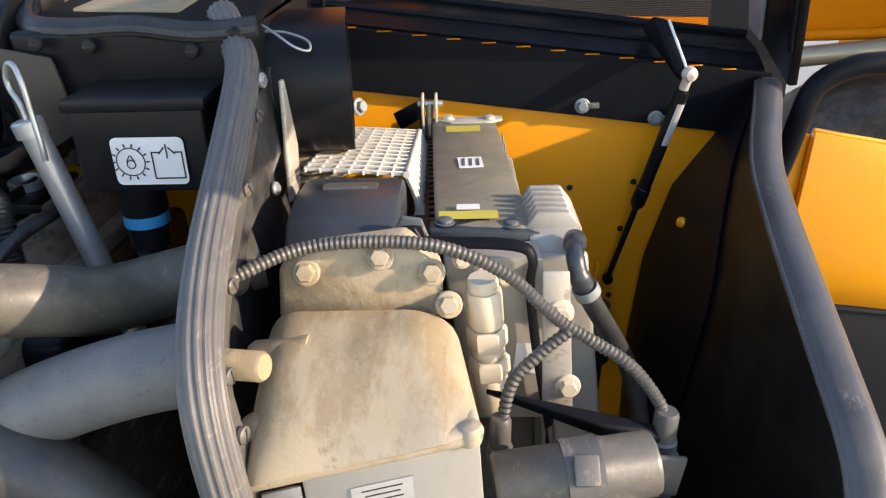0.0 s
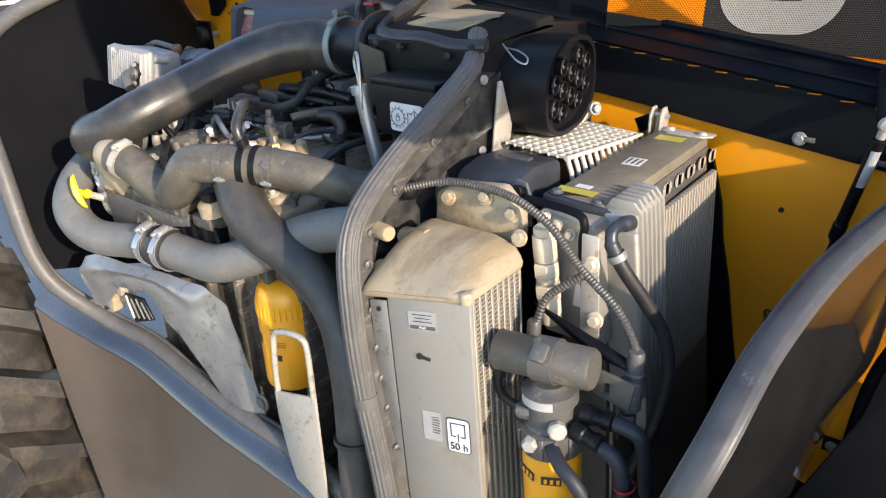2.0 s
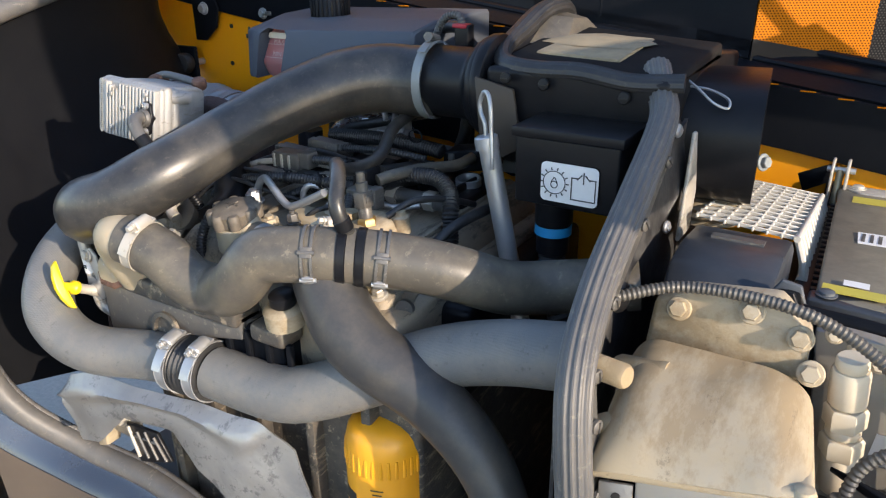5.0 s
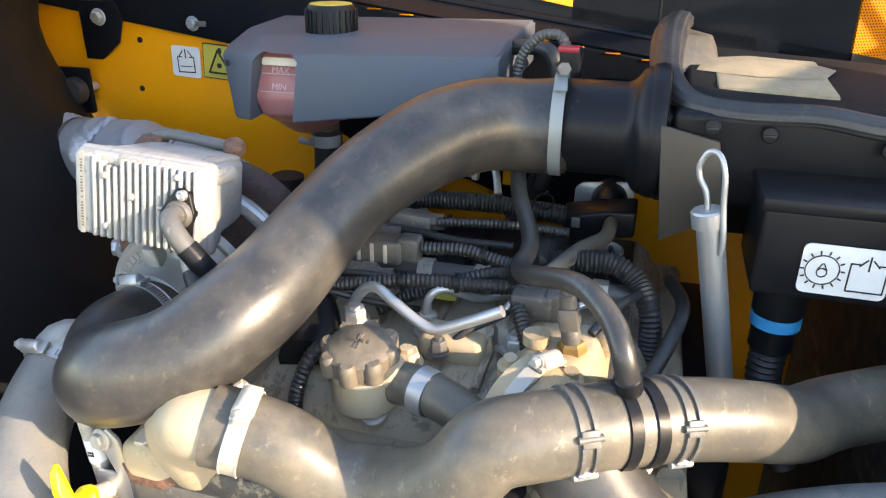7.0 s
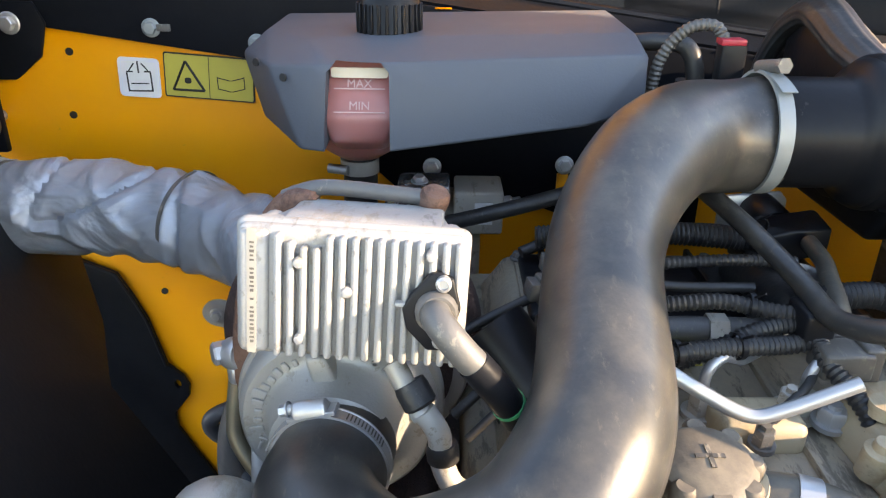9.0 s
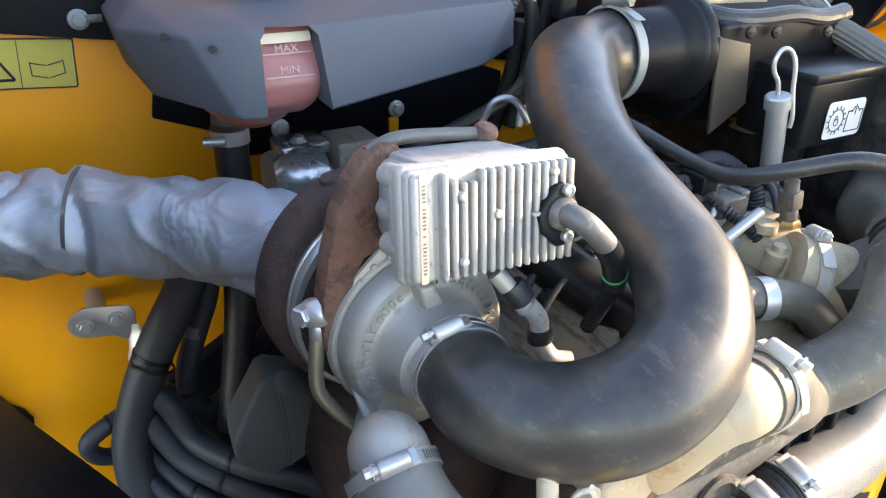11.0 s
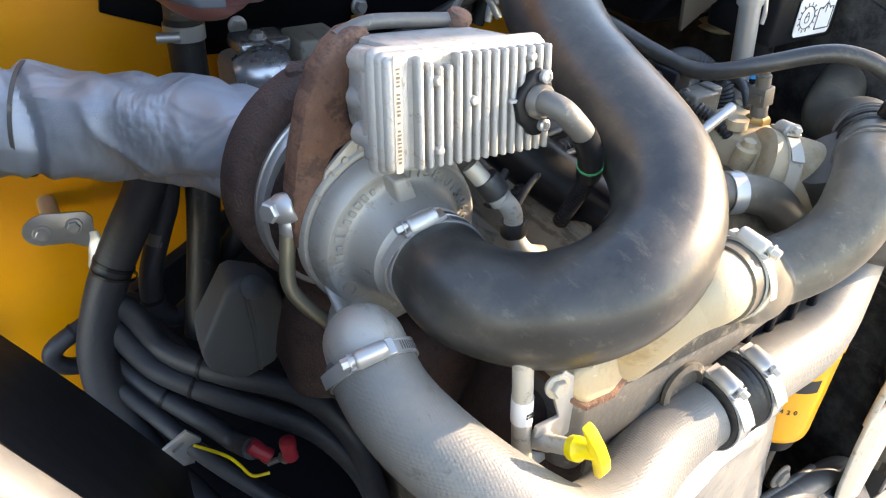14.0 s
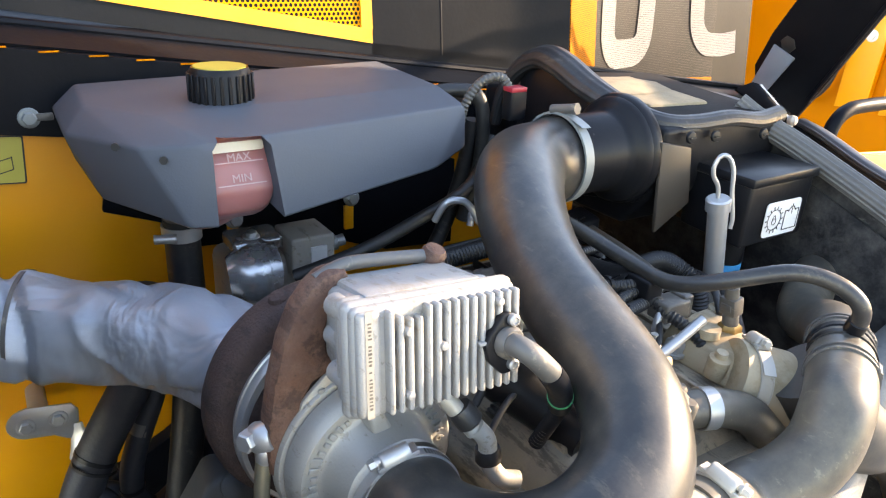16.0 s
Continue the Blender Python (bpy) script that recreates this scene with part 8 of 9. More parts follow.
for p, d in (((-0.998, 0.86, 0.913), (0.5, -0.45, -0.45)), ((-0.9613, 0.822, 0.938), (0.05, -0.1, -1))):
    part("red_boot", lathe([(0.007, -0.002), (0.0105, 0.0), (0.0112, 0.008), (0.0095, 0.02), (0.0105, 0.024), (0.0105, 0.03), (0.006, 0.032)], p, d, 18), "red", sm, "red rubber terminal boot")
part("terminal_stud", join(rod((-0.985, 0.84, 0.89), (-0.962, 0.83, 0.9), 0.004, 10), lathe([(0.009, -0.004), (0.009, 0.004)], (-0.965, 0.826, 0.905), (0.2, -0.8, 0.5), 6)), "gdark", sm)
sw = thing("sense_wire", (-1.01, 0.84, 0.88), "thin yellow wire by the starter terminals", "wire")
part("wire", sweep(smoothed(spline([(-1.06, 0.9, 0.91), (-1.032, 0.86, 0.914), (-1.018, 0.85, 0.897), (-1.0068, 0.84, 0.8794), (-0.985, 0.835, 0.877)], 6), 1), 0.0022, 8), "dipyellow", sw)
gb = thing("tray_bracket", (-1.08, 0.93, 0.86), "grey slotted steel bracket below the cables", "bracket")
part("plate", carve(prism([(-1.12, 0.86), (-1.095, 0.895), (-1.062, 0.913), (-1.045, 0.89), (-1.06, 0.85)], "y", 0.925, 0.931, 0.001), hull([(x, y, z) for x, z in ((-1.085, 0.888), (-1.07, 0.897), (-1.068, 0.893), (-1.083, 0.884)) for y in (0.91, 0.95)], 0)), "steel", gb)
ug = tagged(part("under_tray", box((-1.3, 0.45, 0.62), (0.4, 1.18, 0.63), 0.002), "black"), "dark under tray of the engine bay", "tray", kind="structure")

# ---------------------------------------------------------------- front of the engine: filter, shield, dipstick
of = thing("oil_filter", (-0.445, 0.53, 0.88), "yellow spin-on oil filter can", "oil filter")
OF = Vector((-0.424, 0.512, 0.975))
part("can", lathe([(0.046, 0), (0.05, 0.004), (0.051, 0.012), (0.051, 0.166), (0.05, 0.171), (0.047, 0.184), (0.042, 0.192), (0.031, 0.198), (0.015, 0.201), (0.0005, 0.202)], OF, (0, 0, 1), 64), "filter", of)
for k in range(34):
    a = 2 * math.pi * k / 34
    q = OF + Vector((0.05 * math.cos(a), 0.05 * math.sin(a), 0.142))
    part("grip_flute", sweep([q, q + Vector((0.0, 0.0, 0.012)), q + Vector((-0.001 * math.cos(a), -0.001 * math.sin(a), 0.024))], 0.0026, 8), "filter", of)
part("base_ring", lathe([(0.042, -0.02), (0.042, 0.004)], OF, (0, 0, 1), 36), "plastic", of)


def on_can(a, z, w, h, material, name, par):
    """A printed patch bent round the can."""
    bm = bmesh.new()
    n_ = 5
    r = 0.0514
    c0 = OF + Vector((0, 0, z))
    lo = [bm.verts.new(c0 + Vector((r * math.cos(a + (k / n_ - 0.5) * w / r), r * math.sin(a + (k / n_ - 0.5) * w / r), -h / 2))) for k in range(n_ + 1)]
    hi = [bm.verts.new(v.co + Vector((0, 0, h))) for v in lo]
    for k in range(n_):
        bm.faces.new((lo[k], lo[k + 1], hi[k + 1], hi[k]))
    return part(name, bm, material, par)


on_can(radians(-70), 0.125, 0.016, 0.002, "ink", "print_bar", of)
on_can(radians(-70), 0.119, 0.012, 0.002, "ink", "print_bar", of)
for k in range(3):
    on_can(radians(-58), 0.1 - 0.004 * k, 0.016, 0.0014, "ink", "print_bar", of)
on_can(radians(-66), 0.07, 0.012, 0.012, "ink", "print_mark", of)
on_can(radians(-120), 0.1, 0.03, 0.02, "ink", "emblem_bar", of)
for k, ch in enumerate("4420"):
    a = radians(-150 + 9 * k)
    text(ch, OF + Vector((0.0515 * math.cos(a), 0.0515 * math.sin(a), 0.058)), (-math.sin(a), math.cos(a), 0), (0, 0, 1), 0.0095, "ink", of, "printed_figure")
fb = thing("filter_guard", (-0.33, 0.44, 0.8), "pale painted steel guard plate with a rod loop", "guard")
PLACE[0] = Matrix(((0.93, 0, 0, -0.0045), (0, 1, 0, -0.006), (0.1, 0, 1, 0.042), (0, 0, 0, 1)))
part("loop", sweep(smoothed(spline([(-0.3815, 0.428, 1.0), (-0.3805, 0.428, 1.05), (-0.374, 0.428, 1.112), (-0.367, 0.428, 1.131), (-0.35, 0.428, 1.139), (-0.312, 0.428, 1.141), (-0.293, 0.428, 1.135), (-0.2865, 0.428, 1.118), (-0.2865, 0.428, 1.06), (-0.2865, 0.428, 1.01)], 6), 2), 0.005, 14), "whitemetal", fb)
part("plate", prism([(-0.388, 1.018), (-0.279, 1.035), (-0.28, 0.8), (-0.35, 0.8), (-0.372, 0.88), (-0.386, 0.965)], "y", 0.4235, 0.4295, 0.0025), "whitemetal", fb)
PLACE[0] = None
hs = thing("heat_shield", (-0.7, 0.42, 0.85), "folded galvanised heat shield below the charge pipe", "heat shield")


def shield_fn(u, v):
    top = [(-0.896, 1.119), (-0.885, 1.138), (-0.85, 1.15), (-0.759, 1.146), (-0.674, 1.144), (-0.578, 1.137), (-0.532, 1.107), (-0.506, 1.037), (-0.472, 0.921), (-0.429, 0.785)]
    bot = [(-0.895, 1.085), (-0.88, 1.035), (-0.845, 1.04), (-0.79, 1.095), (-0.712, 1.093), (-0.681, 1.045), (-0.634, 1.008), (-0.586, 0.927), (-0.527, 0.836), (-0.48, 0.698)]
    k = u * 9
    i = min(int(k), 8)
    f = k - i
    a = Vector((top[i][0] + (top[i + 1][0] - top[i][0]) * f, 0, top[i][1] + (top[i + 1][1] - top[i][1]) * f))
    b = Vector((bot[i][0] + (bot[i + 1][0] - bot[i][0]) * f, 0, bot[i][1] + (bot[i + 1][1] - bot[i][1]) * f))
    p = a.lerp(b, v)
    p.y = min(0.462, 0.4 + (p.x + 0.88) / 0.38 * 0.07) - 0.014 * math.sin(v * math.pi * 0.7) + 0.006 * noise.noise(p * 9) + 0.003 * noise.noise(p * 24) - 0.012 * max(0, 1 - abs(v - 0.22) / 0.2) * (u < 0.6)
    return p


part("sheet", grid_sheet(shield_fn, 60, 14, 0.0025), "shield", hs, smooth=60)
part("mount_tab", hull([(x, y, z) for x in (-0.885, -0.81) for y in (0.44, 0.445) for z in (1.02, 1.1)], 0.002), "shield", hs)
bolt((-0.847, 0.438, 1.056), (0.1, -1, 0.2), 0.01, "whitemetal", hs, 0.009)
pl = part("emblem_plate", prism([(-0.829, 1.0585), (-0.811, 0.996), (-0.737, 1.025), (-0.761, 1.0655)], "y", 0.43, 0.436, 0.002), "plastic", hs, "black cast emblem plate with raised bars")
for k in range(4):
    u = Vector((-0.822 + 0.0185 * k, 0.4285, 1.056 + 0.0018 * k))
    part("emblem_bar", rod(u + Vector((0, 0, -0.004 * (k % 2))), u + Vector((0.0145 + 0.002 * k, 0, -0.047 + 0.0035 * k)), 0.0022 + 0.0006 * (k == 0), 8), "gdark" if k else "whitemetal", pl)
    if k:
        part("emblem_bar", rod(u + Vector((0.004, 0, -0.012)), u + Vector((-0.006, 0, -0.014)), 0.002, 8), "gdark", pl)
part("spacer_block", hull([(x, y, z) for x, z in ((-0.9, 1.045), (-0.872, 1.055), (-0.88, 1.0), (-0.905, 0.99)) for y in (0.425, 0.45)], 0.004), "tan", hs, "tan dusty spacer block")
bolt((-0.456, 0.454, 0.937), (0, -1, 0), 0.012, "gdark", hs, 0.006)

dp = thing("dipstick", (-0.88, 0.46, 1.2), "oil dipstick with a bright yellow pull handle", "dipstick")
DH = Vector((-0.878, 0.414, 1.27))
hu, hv = Vector((0.36, 0.0, -0.93)).normalized(), Vector((0, -1, 0))
bow = [(-0.035, -0.004), (-0.03, 0.003), (-0.016, 0.009), (0.0, 0.011), (0.016, 0.009), (0.03, 0.003), (0.035, -0.004), (0.03, -0.0035), (0.0, -0.0015), (-0.03, -0.0035)]
part("handle", prism(bow, "z", -0.0045, 0.0045, 0.0018, m=Matrix.Translation(DH) @ Matrix((hu, hv, hu.cross(hv))).transposed().to_4x4()), "dipyellow", dp, "bright yellow T-handle")
hx = Vector((-0.12, 0.85, -0.52)).normalized()
part("stem", lathe([(0.0055, -0.002), (0.006, 0.012), (0.0095, 0.016), (0.0095, 0.022), (0.007, 0.023)], DH, hx, 16), "dipyellow", dp)
part("sleeve", lathe([(0.0068, 0.022), (0.0068, 0.046), (0.0076, 0.047), (0.0076, 0.062), (0.006, 0.064)], DH, hx, 16), "whitemetal", dp)
part("tube", sweep(smoothed(spline([DH + hx * 0.055, DH + hx * 0.085, (-0.898, 0.52, 1.195), (-0.9, 0.545, 1.15), (-0.9, 0.555, 1.08)], 6), 1), 0.0055, 12), "whitemetal", dp)
tg = thing("tagged_pipe", (-0.9, 0.45, 1.2), "steel pipe with a printed white tag", "pipe")
part("pipe", sweep(smoothed(spline([(-0.905, 0.475, 1.34), (-0.904, 0.47, 1.314), (-0.899, 0.47, 1.267), (-0.893, 0.47, 1.22), (-0.88, 0.475, 1.205), (-0.86, 0.48, 1.2)], 6), 1), 0.0078, 16), "whitemetal", tg)
part("tag", band((-0.9, 0.47, 1.276), (-0.08, 0, 1), 0.0079, 0.024, 0.0005), "white", tg)

for k in range(6):
    part("print_mark", box((-0.902 + 0.0022 * (k % 3), 0.4612, 1.272 + 0.003 * (k // 3)), (-0.9006 + 0.0022 * (k % 3), 0.462, 1.274 + 0.003 * (k // 3)), 0), "ink", tg)
lg = part("lug_plate", prism([(-0.886, 1.3), (-0.874, 1.31), (-0.864, 1.3), (-0.858, 1.262), (-0.856, 1.24), (-0.87, 1.232), (-0.895, 1.252), (-0.893, 1.262), (-0.872, 1.262)], "y", 0.458, 0.462, 0.0012), "steel", tg, "bent zinc bracket")
bolt((-0.88, 0.458, 1.298), (-0.2, -1, 0.2), 0.007, "whitemetal", tg, 0.006)

# ---------------------------------------------------------------- fuel filter and pump
ff = thing("fuel_filter", (0.13, 0.475, 0.85), "fuel filter with an electric pump and a yellow bowl", "fuel filter")
P0, P1 = Vector((0.035, 0.4865, 1.2145)), Vector((0.166, 0.4985, 1.226))
pa = (P1 - P0).normalized()
L_ = (P1 - P0).length
part("pump", lathe([(0.0005, 0), (0.024, 0.0), (0.0265, 0.003), (0.0265, L_ * 0.45), (0.0275, L_ * 0.46), (0.0275, L_ * 0.62), (0.0265, L_ * 0.63), (0.0265, L_ - 0.004), (0.024, L_), (0.0005, L_ + 0.001)], P0, pa, 36), "pump", ff, "grey electric pump motor")
part("pump_strap", join(band(P0 + pa * L_ * 0.54, pa, 0.0275, 0.03, 0.002), box((-0.01, -0.012, 0), (0.01, 0.012, 0.008), 0.002, m=frame_to(P0 + pa * L_ * 0.54 + Vector((0, -0.02, 0.02)), (0, -0.7, 0.7)))), "gdark", ff)
for p in ((0.105, 0.472, 1.218), (0.108, 0.482, 1.238)):
    part("brass_bolt", lathe([(0.005, 0), (0.005, 0.006), (0.0003, 0.007)], p, (0, -0.8, 0.5), 6), "rust", ff)
FA = Vector((0.07, -0.02, -1)).normalized()
F0 = Vector((0.112, 0.488, 1.19))
part("head", lathe([(0.02, -0.004), (0.024, 0.0), (0.036, 0.004), (0.036, 0.02), (0.03, 0.024), (0.03, 0.05), (0.034, 0.054)], F0, FA, 36), "gdark", ff, "grey cast filter head")


def wrap_patch(p, axis, r, a0, a1, h0, h1, material, name, parent, label=""):
    """A label bent round a cylinder between two angles."""
    bm = bmesh.new()
    m = frame_to(p, axis)
    rows = [[bm.verts.new(m @ Vector((r * math.cos(a), r * math.sin(a), h))) for a in [radians(a0 + (a1 - a0) * k / 8) for k in range(9)]] for h in (h0, h1)]
    for k in range(8):
        bm.faces.new((rows[0][k], rows[0][k + 1], rows[1][k + 1], rows[1][k]))
    bmesh.ops.solidify(bm, geom=bm.faces[:], thickness=0.0005)
    return part(name, bm, material, parent, label)


fr_ = frame_to(F0, FA).inverted().to_3x3() @ Vector((-0.05, -1, 0))
fa_ = math.degrees(math.atan2(fr_.y, fr_.x))
wrap_patch(F0, FA, 0.0366, fa_ - 38, fa_ + 38, 0.006, 0.018, "white", "head_label", ff, "white label on the filter head")
lr_ = part("lock_ring", lathe([(0.036, 0.054), (0.042, 0.056), (0.042, 0.086), (0.04, 0.09)], F0, FA, 40), "pump", ff, "grey ribbed lock ring")
for k in range(14):
    part("grip_rib", box((0.041, -0.003, 0.056), (0.0445, 0.003, 0.086), 0.001, 1, m=frame_to(F0, FA) @ Euler((0, 0, 2 * math.pi * k / 14)).to_matrix().to_4x4()), "gdark", lr_)
part("bowl", lathe([(0.0385, 0.088), (0.0385, 0.2), (0.034, 0.215), (0.0005, 0.217)], F0, FA, 40), "filter", ff, "yellow filter bowl")
for k, a in enumerate((-0.4, 0.5)):
    c0 = F0 + FA * 0.118 + Vector((0.0388 * math.sin(a), -0.0388 * math.cos(a), 0))
    e_ = part("emblem_bar", box((-0.013, -0.0008, -0.006), (0.013, 0.0008, 0.006), 0.0003, m=Matrix.Translation(c0) @ Euler((0, 0, a)).to_matrix().to_4x4()), "ink", ff)
    for j in range(3):
        part("emblem_gap", box((-0.0095 + 0.008 * j, -0.0014, -0.0035), (-0.0055 + 0.008 * j, -0.0006, 0.0035), 0, m=Matrix.Translation(c0) @ Euler((0, 0, a)).to_matrix().to_4x4()), "filter", e_)
for pts, r, mt in (([(0.135, 0.455, 1.125), (0.16, 0.435, 1.12), (0.18, 0.43, 1.11), (0.195, 0.432, 1.085), (0.205, 0.44, 1.02), (0.21, 0.45, 0.9)], 0.0092, "cable"),
                   ([(0.15, 0.48, 1.142), (0.185, 0.475, 1.138), (0.21, 0.475, 1.13), (0.222, 0.478, 1.1), (0.23, 0.49, 1.0), (0.235, 0.5, 0.85)], 0.0098, "cable"),
                   ([(0.15, 0.5, 1.155), (0.19, 0.505, 1.155), (0.22, 0.51, 1.148), (0.23, 0.515, 1.125), (0.235, 0.525, 1.05)], 0.0098, "cable"),
                   ([(0.03, 0.5, 1.185), (0.025, 0.5, 1.15), (0.035, 0.505, 1.125), (0.06, 0.51, 1.12), (0.07, 0.51, 1.15)], 0.0065, "rubber")):
    part("fuel_hose", sweep(smoothed(spline(pts, 6), 1), r, 16), mt, ff)
for p_, d_ in (((0.15, 0.48, 1.142), (1, -0.12, -0.05)), ((0.15, 0.5, 1.156), (1, 0.1, 0))):
    part("quick_connector", lathe([(0.01, 0), (0.013, 0.003), (0.013, 0.018), (0.0112, 0.02), (0.0112, 0.03), (0.0128, 0.032), (0.0128, 0.042), (0.01, 0.044)], p_, d_, 20), "plastic", ff, "black quick connector")
part("union", lathe([(0.0105, 0), (0.0105, 0.014), (0.008, 0.018)], (0.11, 0.452, 1.125), (0.2, -0.9, 0.1), 6), "whitemetal", ff)
part("union", lathe([(0.011, 0), (0.011, 0.014), (0.008, 0.018)], (0.095, 0.47, 1.152), (-0.9, -0.4, 0), 8), "gdark", ff)
part("paint_mark", lathe([(0.012, 0), (0.012, 0.01), (0.009, 0.013)], (0.138, 0.463, 1.148), (0.5, -0.8, 0.2), 8), "whitemetal", ff)
part("blue_clip", band((0.197, 0.4335, 1.076), (0.15, 0.08, -1), 0.011, 0.003, 0.001), "blue", ff)
part("red_clip", band((0.224, 0.48, 1.09), (0.1, 0.1, -1), 0.0125, 0.003, 0.001), "red", ff)
part("mount_arm", hull([(0.03, 0.575, 1.248), (0.03, 0.585, 1.232), (0.13, 0.545, 1.226), (0.13, 0.555, 1.206), (0.2, 0.55, 1.198), (0.2, 0.56, 1.212)], 0.004), "black", ff)
part("mount_plate", carve(prism([(0.148, 1.168), (0.2, 1.158), (0.206, 1.2), (0.15, 1.205)], "y", 0.53, 0.536, 0.002), hull([(x, y, z) for x in (0.166, 0.173) for y in (0.52, 0.55) for z in (1.172, 1.19)], 0)), "pump", ff, "grey slotted mounting plate")
part("regulator", join(lathe([(0.013, 0), (0.015, 0.004), (0.015, 0.04), (0.011, 0.044)], (0.19, 0.552, 1.19), (0.05, 0, -1), 18), lathe([(0.01, 0), (0.012, 0.003), (0.012, 0.02)], (0.19, 0.552, 1.14), (0.05, 0, -1), 16)), "gdark", ff)

# receiver, its bracket and the box behind
rd = thing("receiver_drier", (0.04, 0.6, 1.2), "cream stacked fitting in front of the radiator", "fitting")
RA = Vector((0.07, 0.08, -1)).normalized()
R0 = Vector((0.03, 0.602, 1.345))
for k, (r0, h0, h1, s_) in enumerate(((0.014, 0.0, 0.012, 20), (0.0165, 0.012, 0.05, 20), (0.019, 0.052, 0.075, 6), (0.0155, 0.075, 0.085, 20), (0.0195, 0.086, 0.108, 6), (0.016, 0.108, 0.15, 20))):
    part("section", lathe([(r0 * 0.9, h0), (r0, h0 + 0.003), (r0, h1 - 0.003), (r0 * 0.9, h1)], R0, RA, s_), "cream", rd)
cbk = thing("cooler_bracket", (0.06, 0.63, 1.15), "steel bracket frame with bolts in front of the radiator", "bracket")
part("strip", prism([(0.088, 1.19), (0.118, 1.185), (0.108, 1.345), (0.084, 1.345)], "y", 0.609, 0.613, 0.0015), "whitemetal", cbk)
part("back_box", box((-0.005, 0.64, 1.16), (0.088, 0.68, 1.345), 0.004, m=MR), "alu", cbk)
part("black_frame", sweep(smoothed(spline([(-0.02, 0.635, 1.365), (0.06, 0.632, 1.362), (0.077, 0.63, 1.348), (0.075, 0.63, 1.32), (0.083, 0.63, 1.25), (0.098, 0.63, 1.16)], 6), 1), 0.006, 10, squash=lambda a: (1, 0.5)), "black", cbk)
for p in ((0.101, 0.607, 1.305), (0.111, 0.607, 1.224)):
    bolt(p, (0, -1, 0.1), 0.0085, "cream", cbk, 0.008)
for k in range(3):
    bolt((0.012 + 0.02 * k, 0.638, 1.345 - 0.01 * k), (0, -1, 0.2), 0.006, "cream", cbk, 0.006)
flat((0.075, 0.6385, 1.235), (1, 0, 0), (0.1, 0, 1), 0.025, 0.035, parent=cbk, name="sticker")
lt = thing("cooler_latch", (-0.04, 1.13, 1.34), "grey steel hinge latch on the radiator's far corner", "latch")
for x in (-0.042, -0.022):
    part("plate", prism([(1.108, 1.31), (1.15, 1.33), (1.148, 1.37), (1.138, 1.386), (1.12, 1.386), (1.11, 1.37)], "x", x - 0.002, x + 0.002, 0.0015), "whitemetal", lt)
part("hinge_pin", rod((-0.05, 1.13, 1.37), (-0.012, 1.13, 1.37), 0.0045, 14), "steel", lt)
part("spring_bar", rod((-0.032, 1.118, 1.32), (-0.032, 1.13, 1.37), 0.0055, 14), "brasspipe", lt, "brownish bar between the plates")
part("lug", hull([(-0.09, 1.15, 1.35), (-0.045, 1.155, 1.372), (-0.045, 1.16, 1.34), (-0.08, 1.16, 1.32), (-0.09, 1.155, 1.35)], 0.001), "scratched", lt, "black folded lug")
ub = thing("upright_bracket", (-0.03, 0.65, 1.32), "grey upright bracket with a dark bolt beside the shroud", "bracket")
part("plate", hull([(-0.056, 0.645, 1.32), (-0.014, 0.645, 1.318), (-0.016, 0.645, 1.36), (-0.024, 0.645, 1.383), (-0.042, 0.645, 1.386), (-0.054, 0.645, 1.365), (-0.056, 0.651, 1.32), (-0.014, 0.651, 1.318), (-0.016, 0.651, 1.36), (-0.024, 0.651, 1.383), (-0.042, 0.651, 1.386), (-0.054, 0.651, 1.365)], 0.0015), "castgrey", ub)
bolt((-0.034, 0.645, 1.368), (0, -1, 0.25), 0.0095, "plastic", ub, 0.01)
bolt((-0.034, 0.645, 1.34), (0, -1, 0.1), 0.0065, "whitemetal", ub, 0.005)
cb = thing("canister_bracket", (-0.15, 1.06, 1.36), "pale steel bracket below the air filter", "bracket")
part("arm", hull([(-0.16, 1.03, 1.36), (-0.14, 1.03, 1.36), (-0.16, 1.07, 1.395), (-0.135, 1.07, 1.395), (-0.15, 1.08, 1.36)], 0.004), "whitemetal", cb)
bolt((-0.13, 1.06, 1.385), (0.9, -0.5, 0.2), 0.009, "strap", cb, 0.008)
part("tongue", prism([(0.78, 1.35), (0.83, 1.35), (0.84, 1.4), (0.81, 1.48), (0.8, 1.48)], "x", -0.178, -0.173, 0.002), "whitemetal", cb)

# gas strut of the bonnet
gs = thing("gas_strut", (0.277, 1.185, 1.03), "black gas strut that holds the bonnet", "gas strut")
S0, S1 = Vector((0.268, 1.1775, 1.038)), Vector((0.344, 1.09, 1.413))
mid_ = S0.lerp(S1, 0.42)
part("rod", rod(S0, mid_, 0.005), "plastic", gs)
part("cylinder", join(rod(mid_, S0.lerp(S1, 0.93), 0.0103, 24), lathe([(0.006, -0.01), (0.012, 0.0), (0.012, 0.03), (0.0103, 0.032)], mid_, S1 - S0, 20)), "plastic", gs)
wrap_patch(S0.lerp(S1, 0.8), S1 - S0, 0.0104, -150, -50, -0.035, 0.035, "white", "sleeve_label", gs, "white printed label")
part("ball_joint", join(lathe([(0.0005, -0.012), (0.009, -0.008), (0.012, 0), (0.009, 0.008), (0.0005, 0.012)], S1, (0.3, -1, 0), 16), rod(S0.lerp(S1, 0.94), S1, 0.007)), "whitemetal", gs)
part("bonnet_bracket", hull([(0.308, 1.18, 1.483), (0.33, 1.178, 1.478), (0.326, 1.105, 1.418), (0.342, 1.1, 1.42), (0.334, 1.105, 1.4), (0.345, 1.1, 1.405), (0.3, 1.22, 1.46), (0.32, 1.22, 1.45)], 0.003), "black", gs)
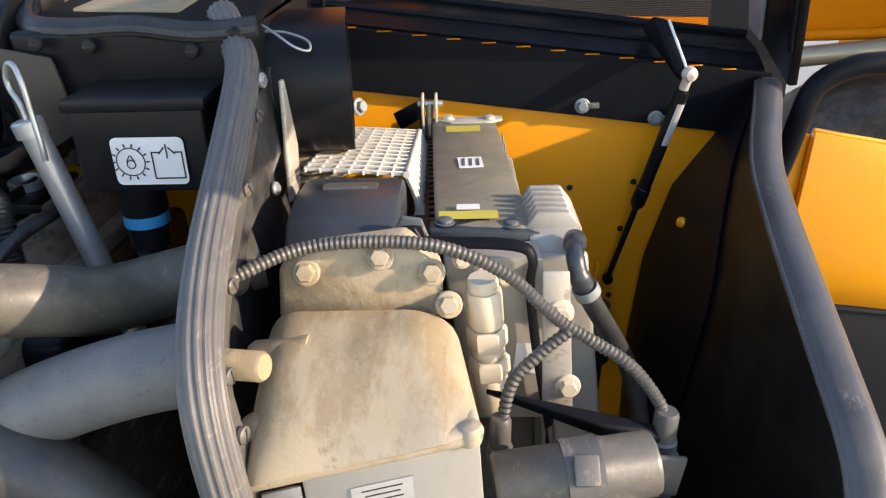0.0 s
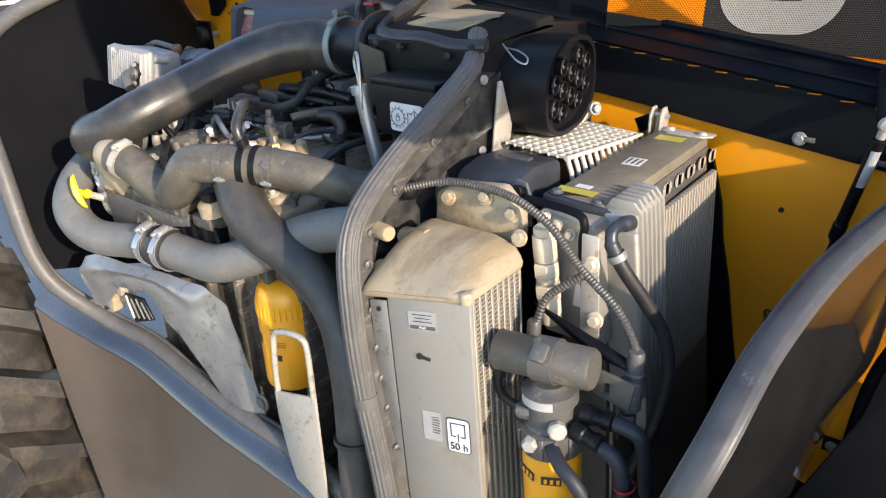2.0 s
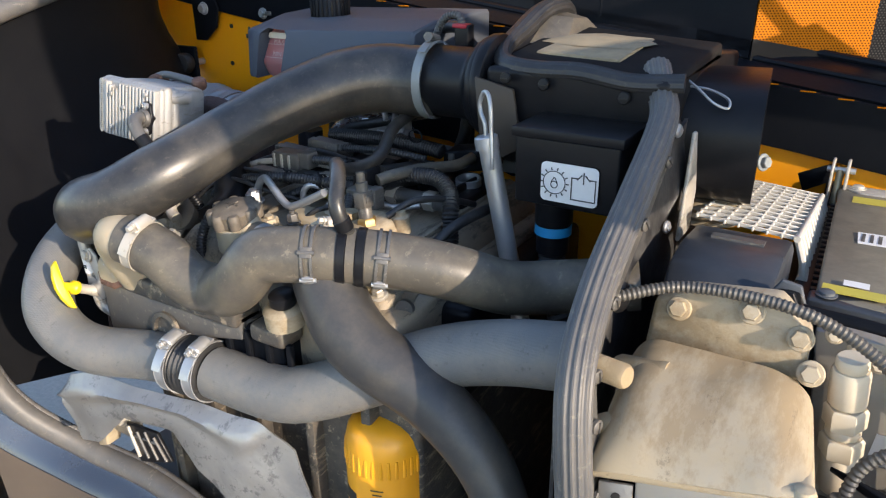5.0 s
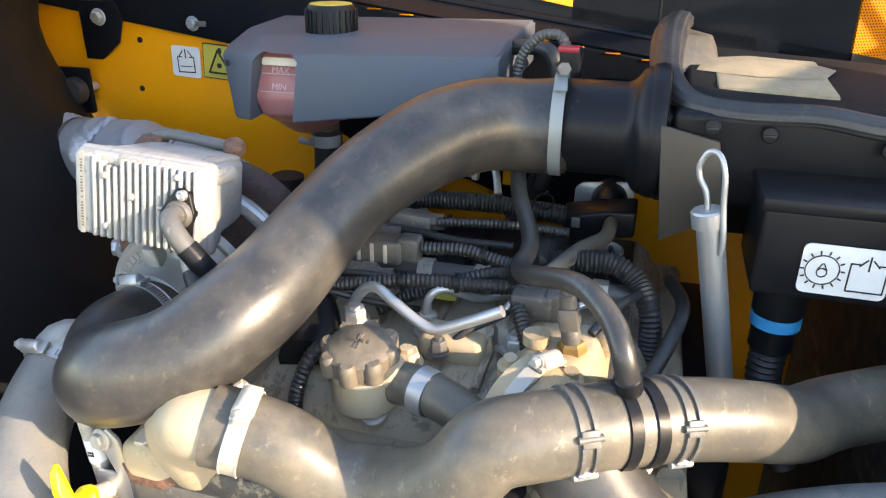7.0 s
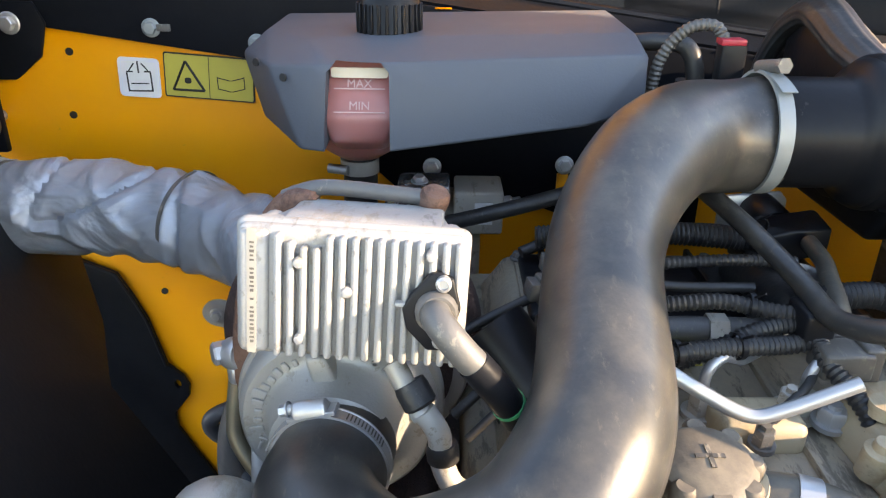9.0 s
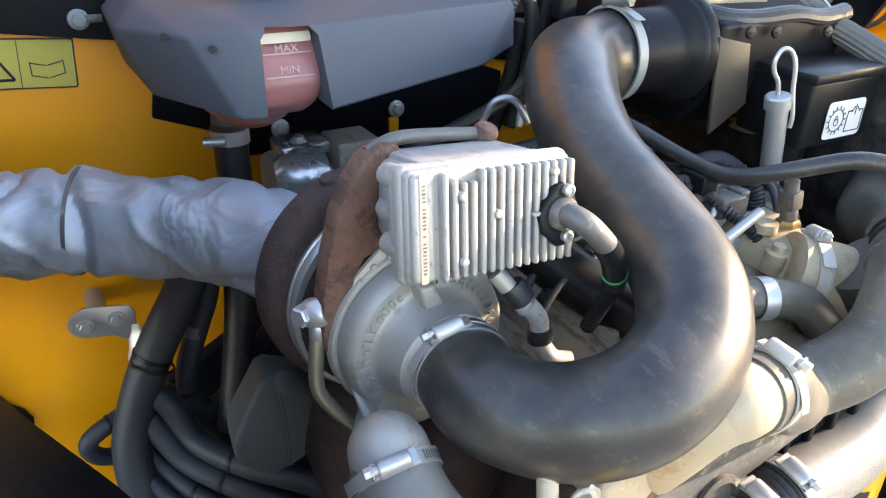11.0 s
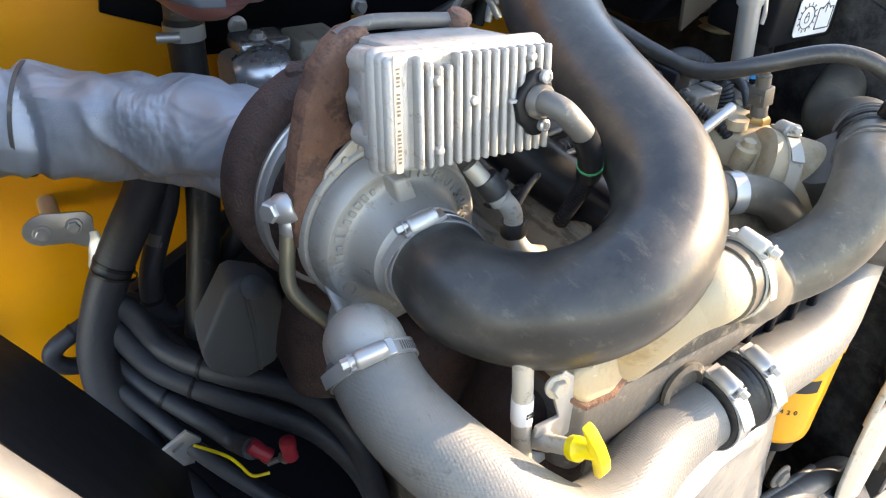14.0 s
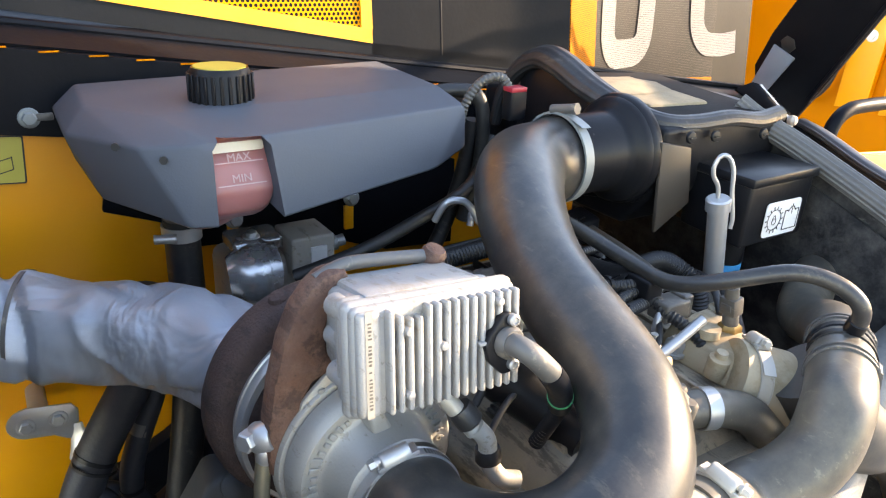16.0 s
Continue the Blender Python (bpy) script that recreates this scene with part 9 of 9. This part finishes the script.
part("bracket_edge", rod((0.331, 1.174, 1.476), (0.3425, 1.1, 1.418), 0.0024, 10), "white", gs, "pale rod along the bracket's edge")
part("foot", lathe([(0.009, 0), (0.009, 0.012), (0.006, 0.014)], (0.27, 1.189, 1.036), (0, -1, 0), 16), "plastic", gs)
part("foot_tab", prism([(0.243, 1.03), (0.256, 1.028), (0.258, 1.07), (0.249, 1.074)], "y", 1.176, 1.189, 0.002), "yellow", gs, "small yellow tab beside the strut's foot")

# ---------------------------------------------------------------- beyond the bay
hr = tagged(part("handrail", sweep(smoothed(spline([(0.397, 1.13, 0.72), (0.412, 1.13, 0.946), (0.46, 1.125, 1.1), (0.505, 1.115, 1.25), (0.515, 1.1, 1.33), (0.53, 1.1, 1.385), (0.57, 1.1, 1.412), (0.64, 1.1, 1.42), (0.9, 1.1, 1.415), (1.3, 1.1, 1.40)], 8), 2), 0.0165, 24), "black"), "black tubular steel handrail beside the bay", "handrail")
fd = thing("rear_wing", (0.8, 1.2, 0.8), "sunlit yellow rear wing panel of the machine", "panel")
part("panel", prism([(0.56, 0.86), (1.5, 0.7), (1.5, 1.2), (0.73, 1.268), (0.58, 1.298)], "y", 1.17, 1.186, 0.002), "yellow", fd)
part("edge", sweep([Vector((0.58, 1.178, 1.3)), Vector((0.73, 1.178, 1.27)), Vector((1.5, 1.178, 1.203))], 0.004, 8), "yellow", fd)
om = thing("parked_loader", (3.4, 2.9, 0), "orange-yellow loader parked beyond the bonnet", "loader")
part("body", hull([(x, y, z) for x in (2.2, 5.0) for y in (1.58, 4.4) for z in (0.55, 2.3)], 0.05), "orange", om)
part("boom", hull([(x, y, z) for x in (0.85, 2.25) for y in (2.66, 3.6) for z in (1.17, 2.2)], 0.05), "orange", om)
part("boom_edge", rod((0.86, 2.65, 1.2), (2.2, 2.65, 1.2), 0.02), "orange", om)
part("wheel", lathe([(0.2, 0), (0.5, 0.02), (0.55, 0.1), (0.55, 0.4), (0.5, 0.46), (0.2, 0.48)], (1.55, 2.9, 0.5), (0, -1, 0), 40), "tyre", om)
part("ram", rod((0.7, 2.6, 1.1), (1.5, 2.6, 1.16), 0.035), "brasspipe", om, "brown hydraulic pipe")
part("wheel", lathe([(0.2, 0), (0.6, 0.02), (0.65, 0.1), (0.65, 0.4), (0.6, 0.46), (0.2, 0.48)], (3.0, 1.6, 0.65), (0, -1, 0), 40), "tyre", om)
part("wheel", lathe([(0.2, 0), (0.6, 0.02), (0.65, 0.1), (0.65, 0.4), (0.6, 0.46), (0.2, 0.48)], (4.6, 1.6, 0.65), (0, -1, 0), 40), "tyre", om)
for y0, y1 in ((1.84, 2.0), (1.6, 1.8)):
    lp_ = part("lamp_bracket", prism([(y1, 1.12), (y1 - 0.01, 1.42), (y1 - 0.1, 1.62), (y0, 1.62), (y0 + 0.02, 1.14)], "x", 2.16, 2.195, 0.004), "yellow", om, "lighter yellow bracket plate")
    for z in (1.44, 1.56):
        part("bolt", bolt_bm((2.16, y0 + 0.07, z), (-1, 0, 0), 0.018, 0.016), "white", lp_)
part("hose", sweep(smoothed(spline([(2.14, 2.0, 1.4), (2.13, 2.02, 1.25), (2.13, 2.07, 1.16), (2.14, 2.16, 1.12), (2.18, 2.3, 1.11)], 6), 1), 0.012, 12), "rubber", om)
om2 = thing("parked_machine", (-4.5, 1.6, 0), "yellow machine parked ahead of the front arch", "machine")
part("body", hull([(x, y, z) for x in (-7.0, -4.8) for y in (1.75, 3.2) for z in (1.13, 1.45)], 0.05), "orange", om2)
part("chassis", hull([(x, y, z) for x in (-7.0, -4.82) for y in (1.9, 3.1) for z in (0.0, 1.14)], 0.05), "tyre", om2)
part("number_panel", box((-4.794, 1.8, 1.2), (-4.785, 2.1, 1.38), 0.002), "white", om2)
for k in range(2):
    part("print_bar", box((-4.784, 1.83, 1.22 + 0.075 * k), (-4.78, 2.07, 1.27 + 0.075 * k), 0), "ink", om2)

# front wheel with deep lugs
fw = thing("front_wheel", (-1.72, 0.3, 0.0), "muddy front wheel with deep tractor lugs", "wheel")
WC = Vector((-1.74, 0.0, 0.62))
WR = 0.58
part("tyre", lathe([(0.3, 0.0), (0.5, 0.01), (0.55, 0.05), (WR, 0.09), (WR + 0.01, 0.22), (WR, 0.36), (0.55, 0.4), (0.5, 0.44), (0.3, 0.45)], WC, (0, 1, 0), 64), "tyre", fw)
for k in range(22):
    for s in (0, 1):
        a = 2 * math.pi * (k + 0.5 * s) / 22
        bm = hull([(WR - 0.03, 0.03, -0.035), (WR - 0.03, 0.03, 0.035), (WR - 0.03, 0.24, 0.1), (WR - 0.03, 0.24, 0.16), (WR + 0.045, 0.04, -0.025), (WR + 0.045, 0.04, 0.025), (WR + 0.05, 0.23, 0.11), (WR + 0.05, 0.23, 0.15), (WR - 0.09, 0.0, -0.03), (WR - 0.09, 0.0, 0.03)], 0.0)
        if s:
            bm.transform(Matrix.Translation((0, 0.45, 0)) @ Matrix.Diagonal((1, -1, 1, 1)))
        bm.transform(Matrix.Translation(WC) @ Euler((0, a, 0)).to_matrix().to_4x4())
        part("lug", bm, "tyre", fw, smooth=25)
part("rim", lathe([(0.05, 0.08), (0.25, 0.1), (0.31, 0.02), (0.33, 0.0), (0.31, 0.06)], WC, (0, 1, 0), 40), "yellow", fw)
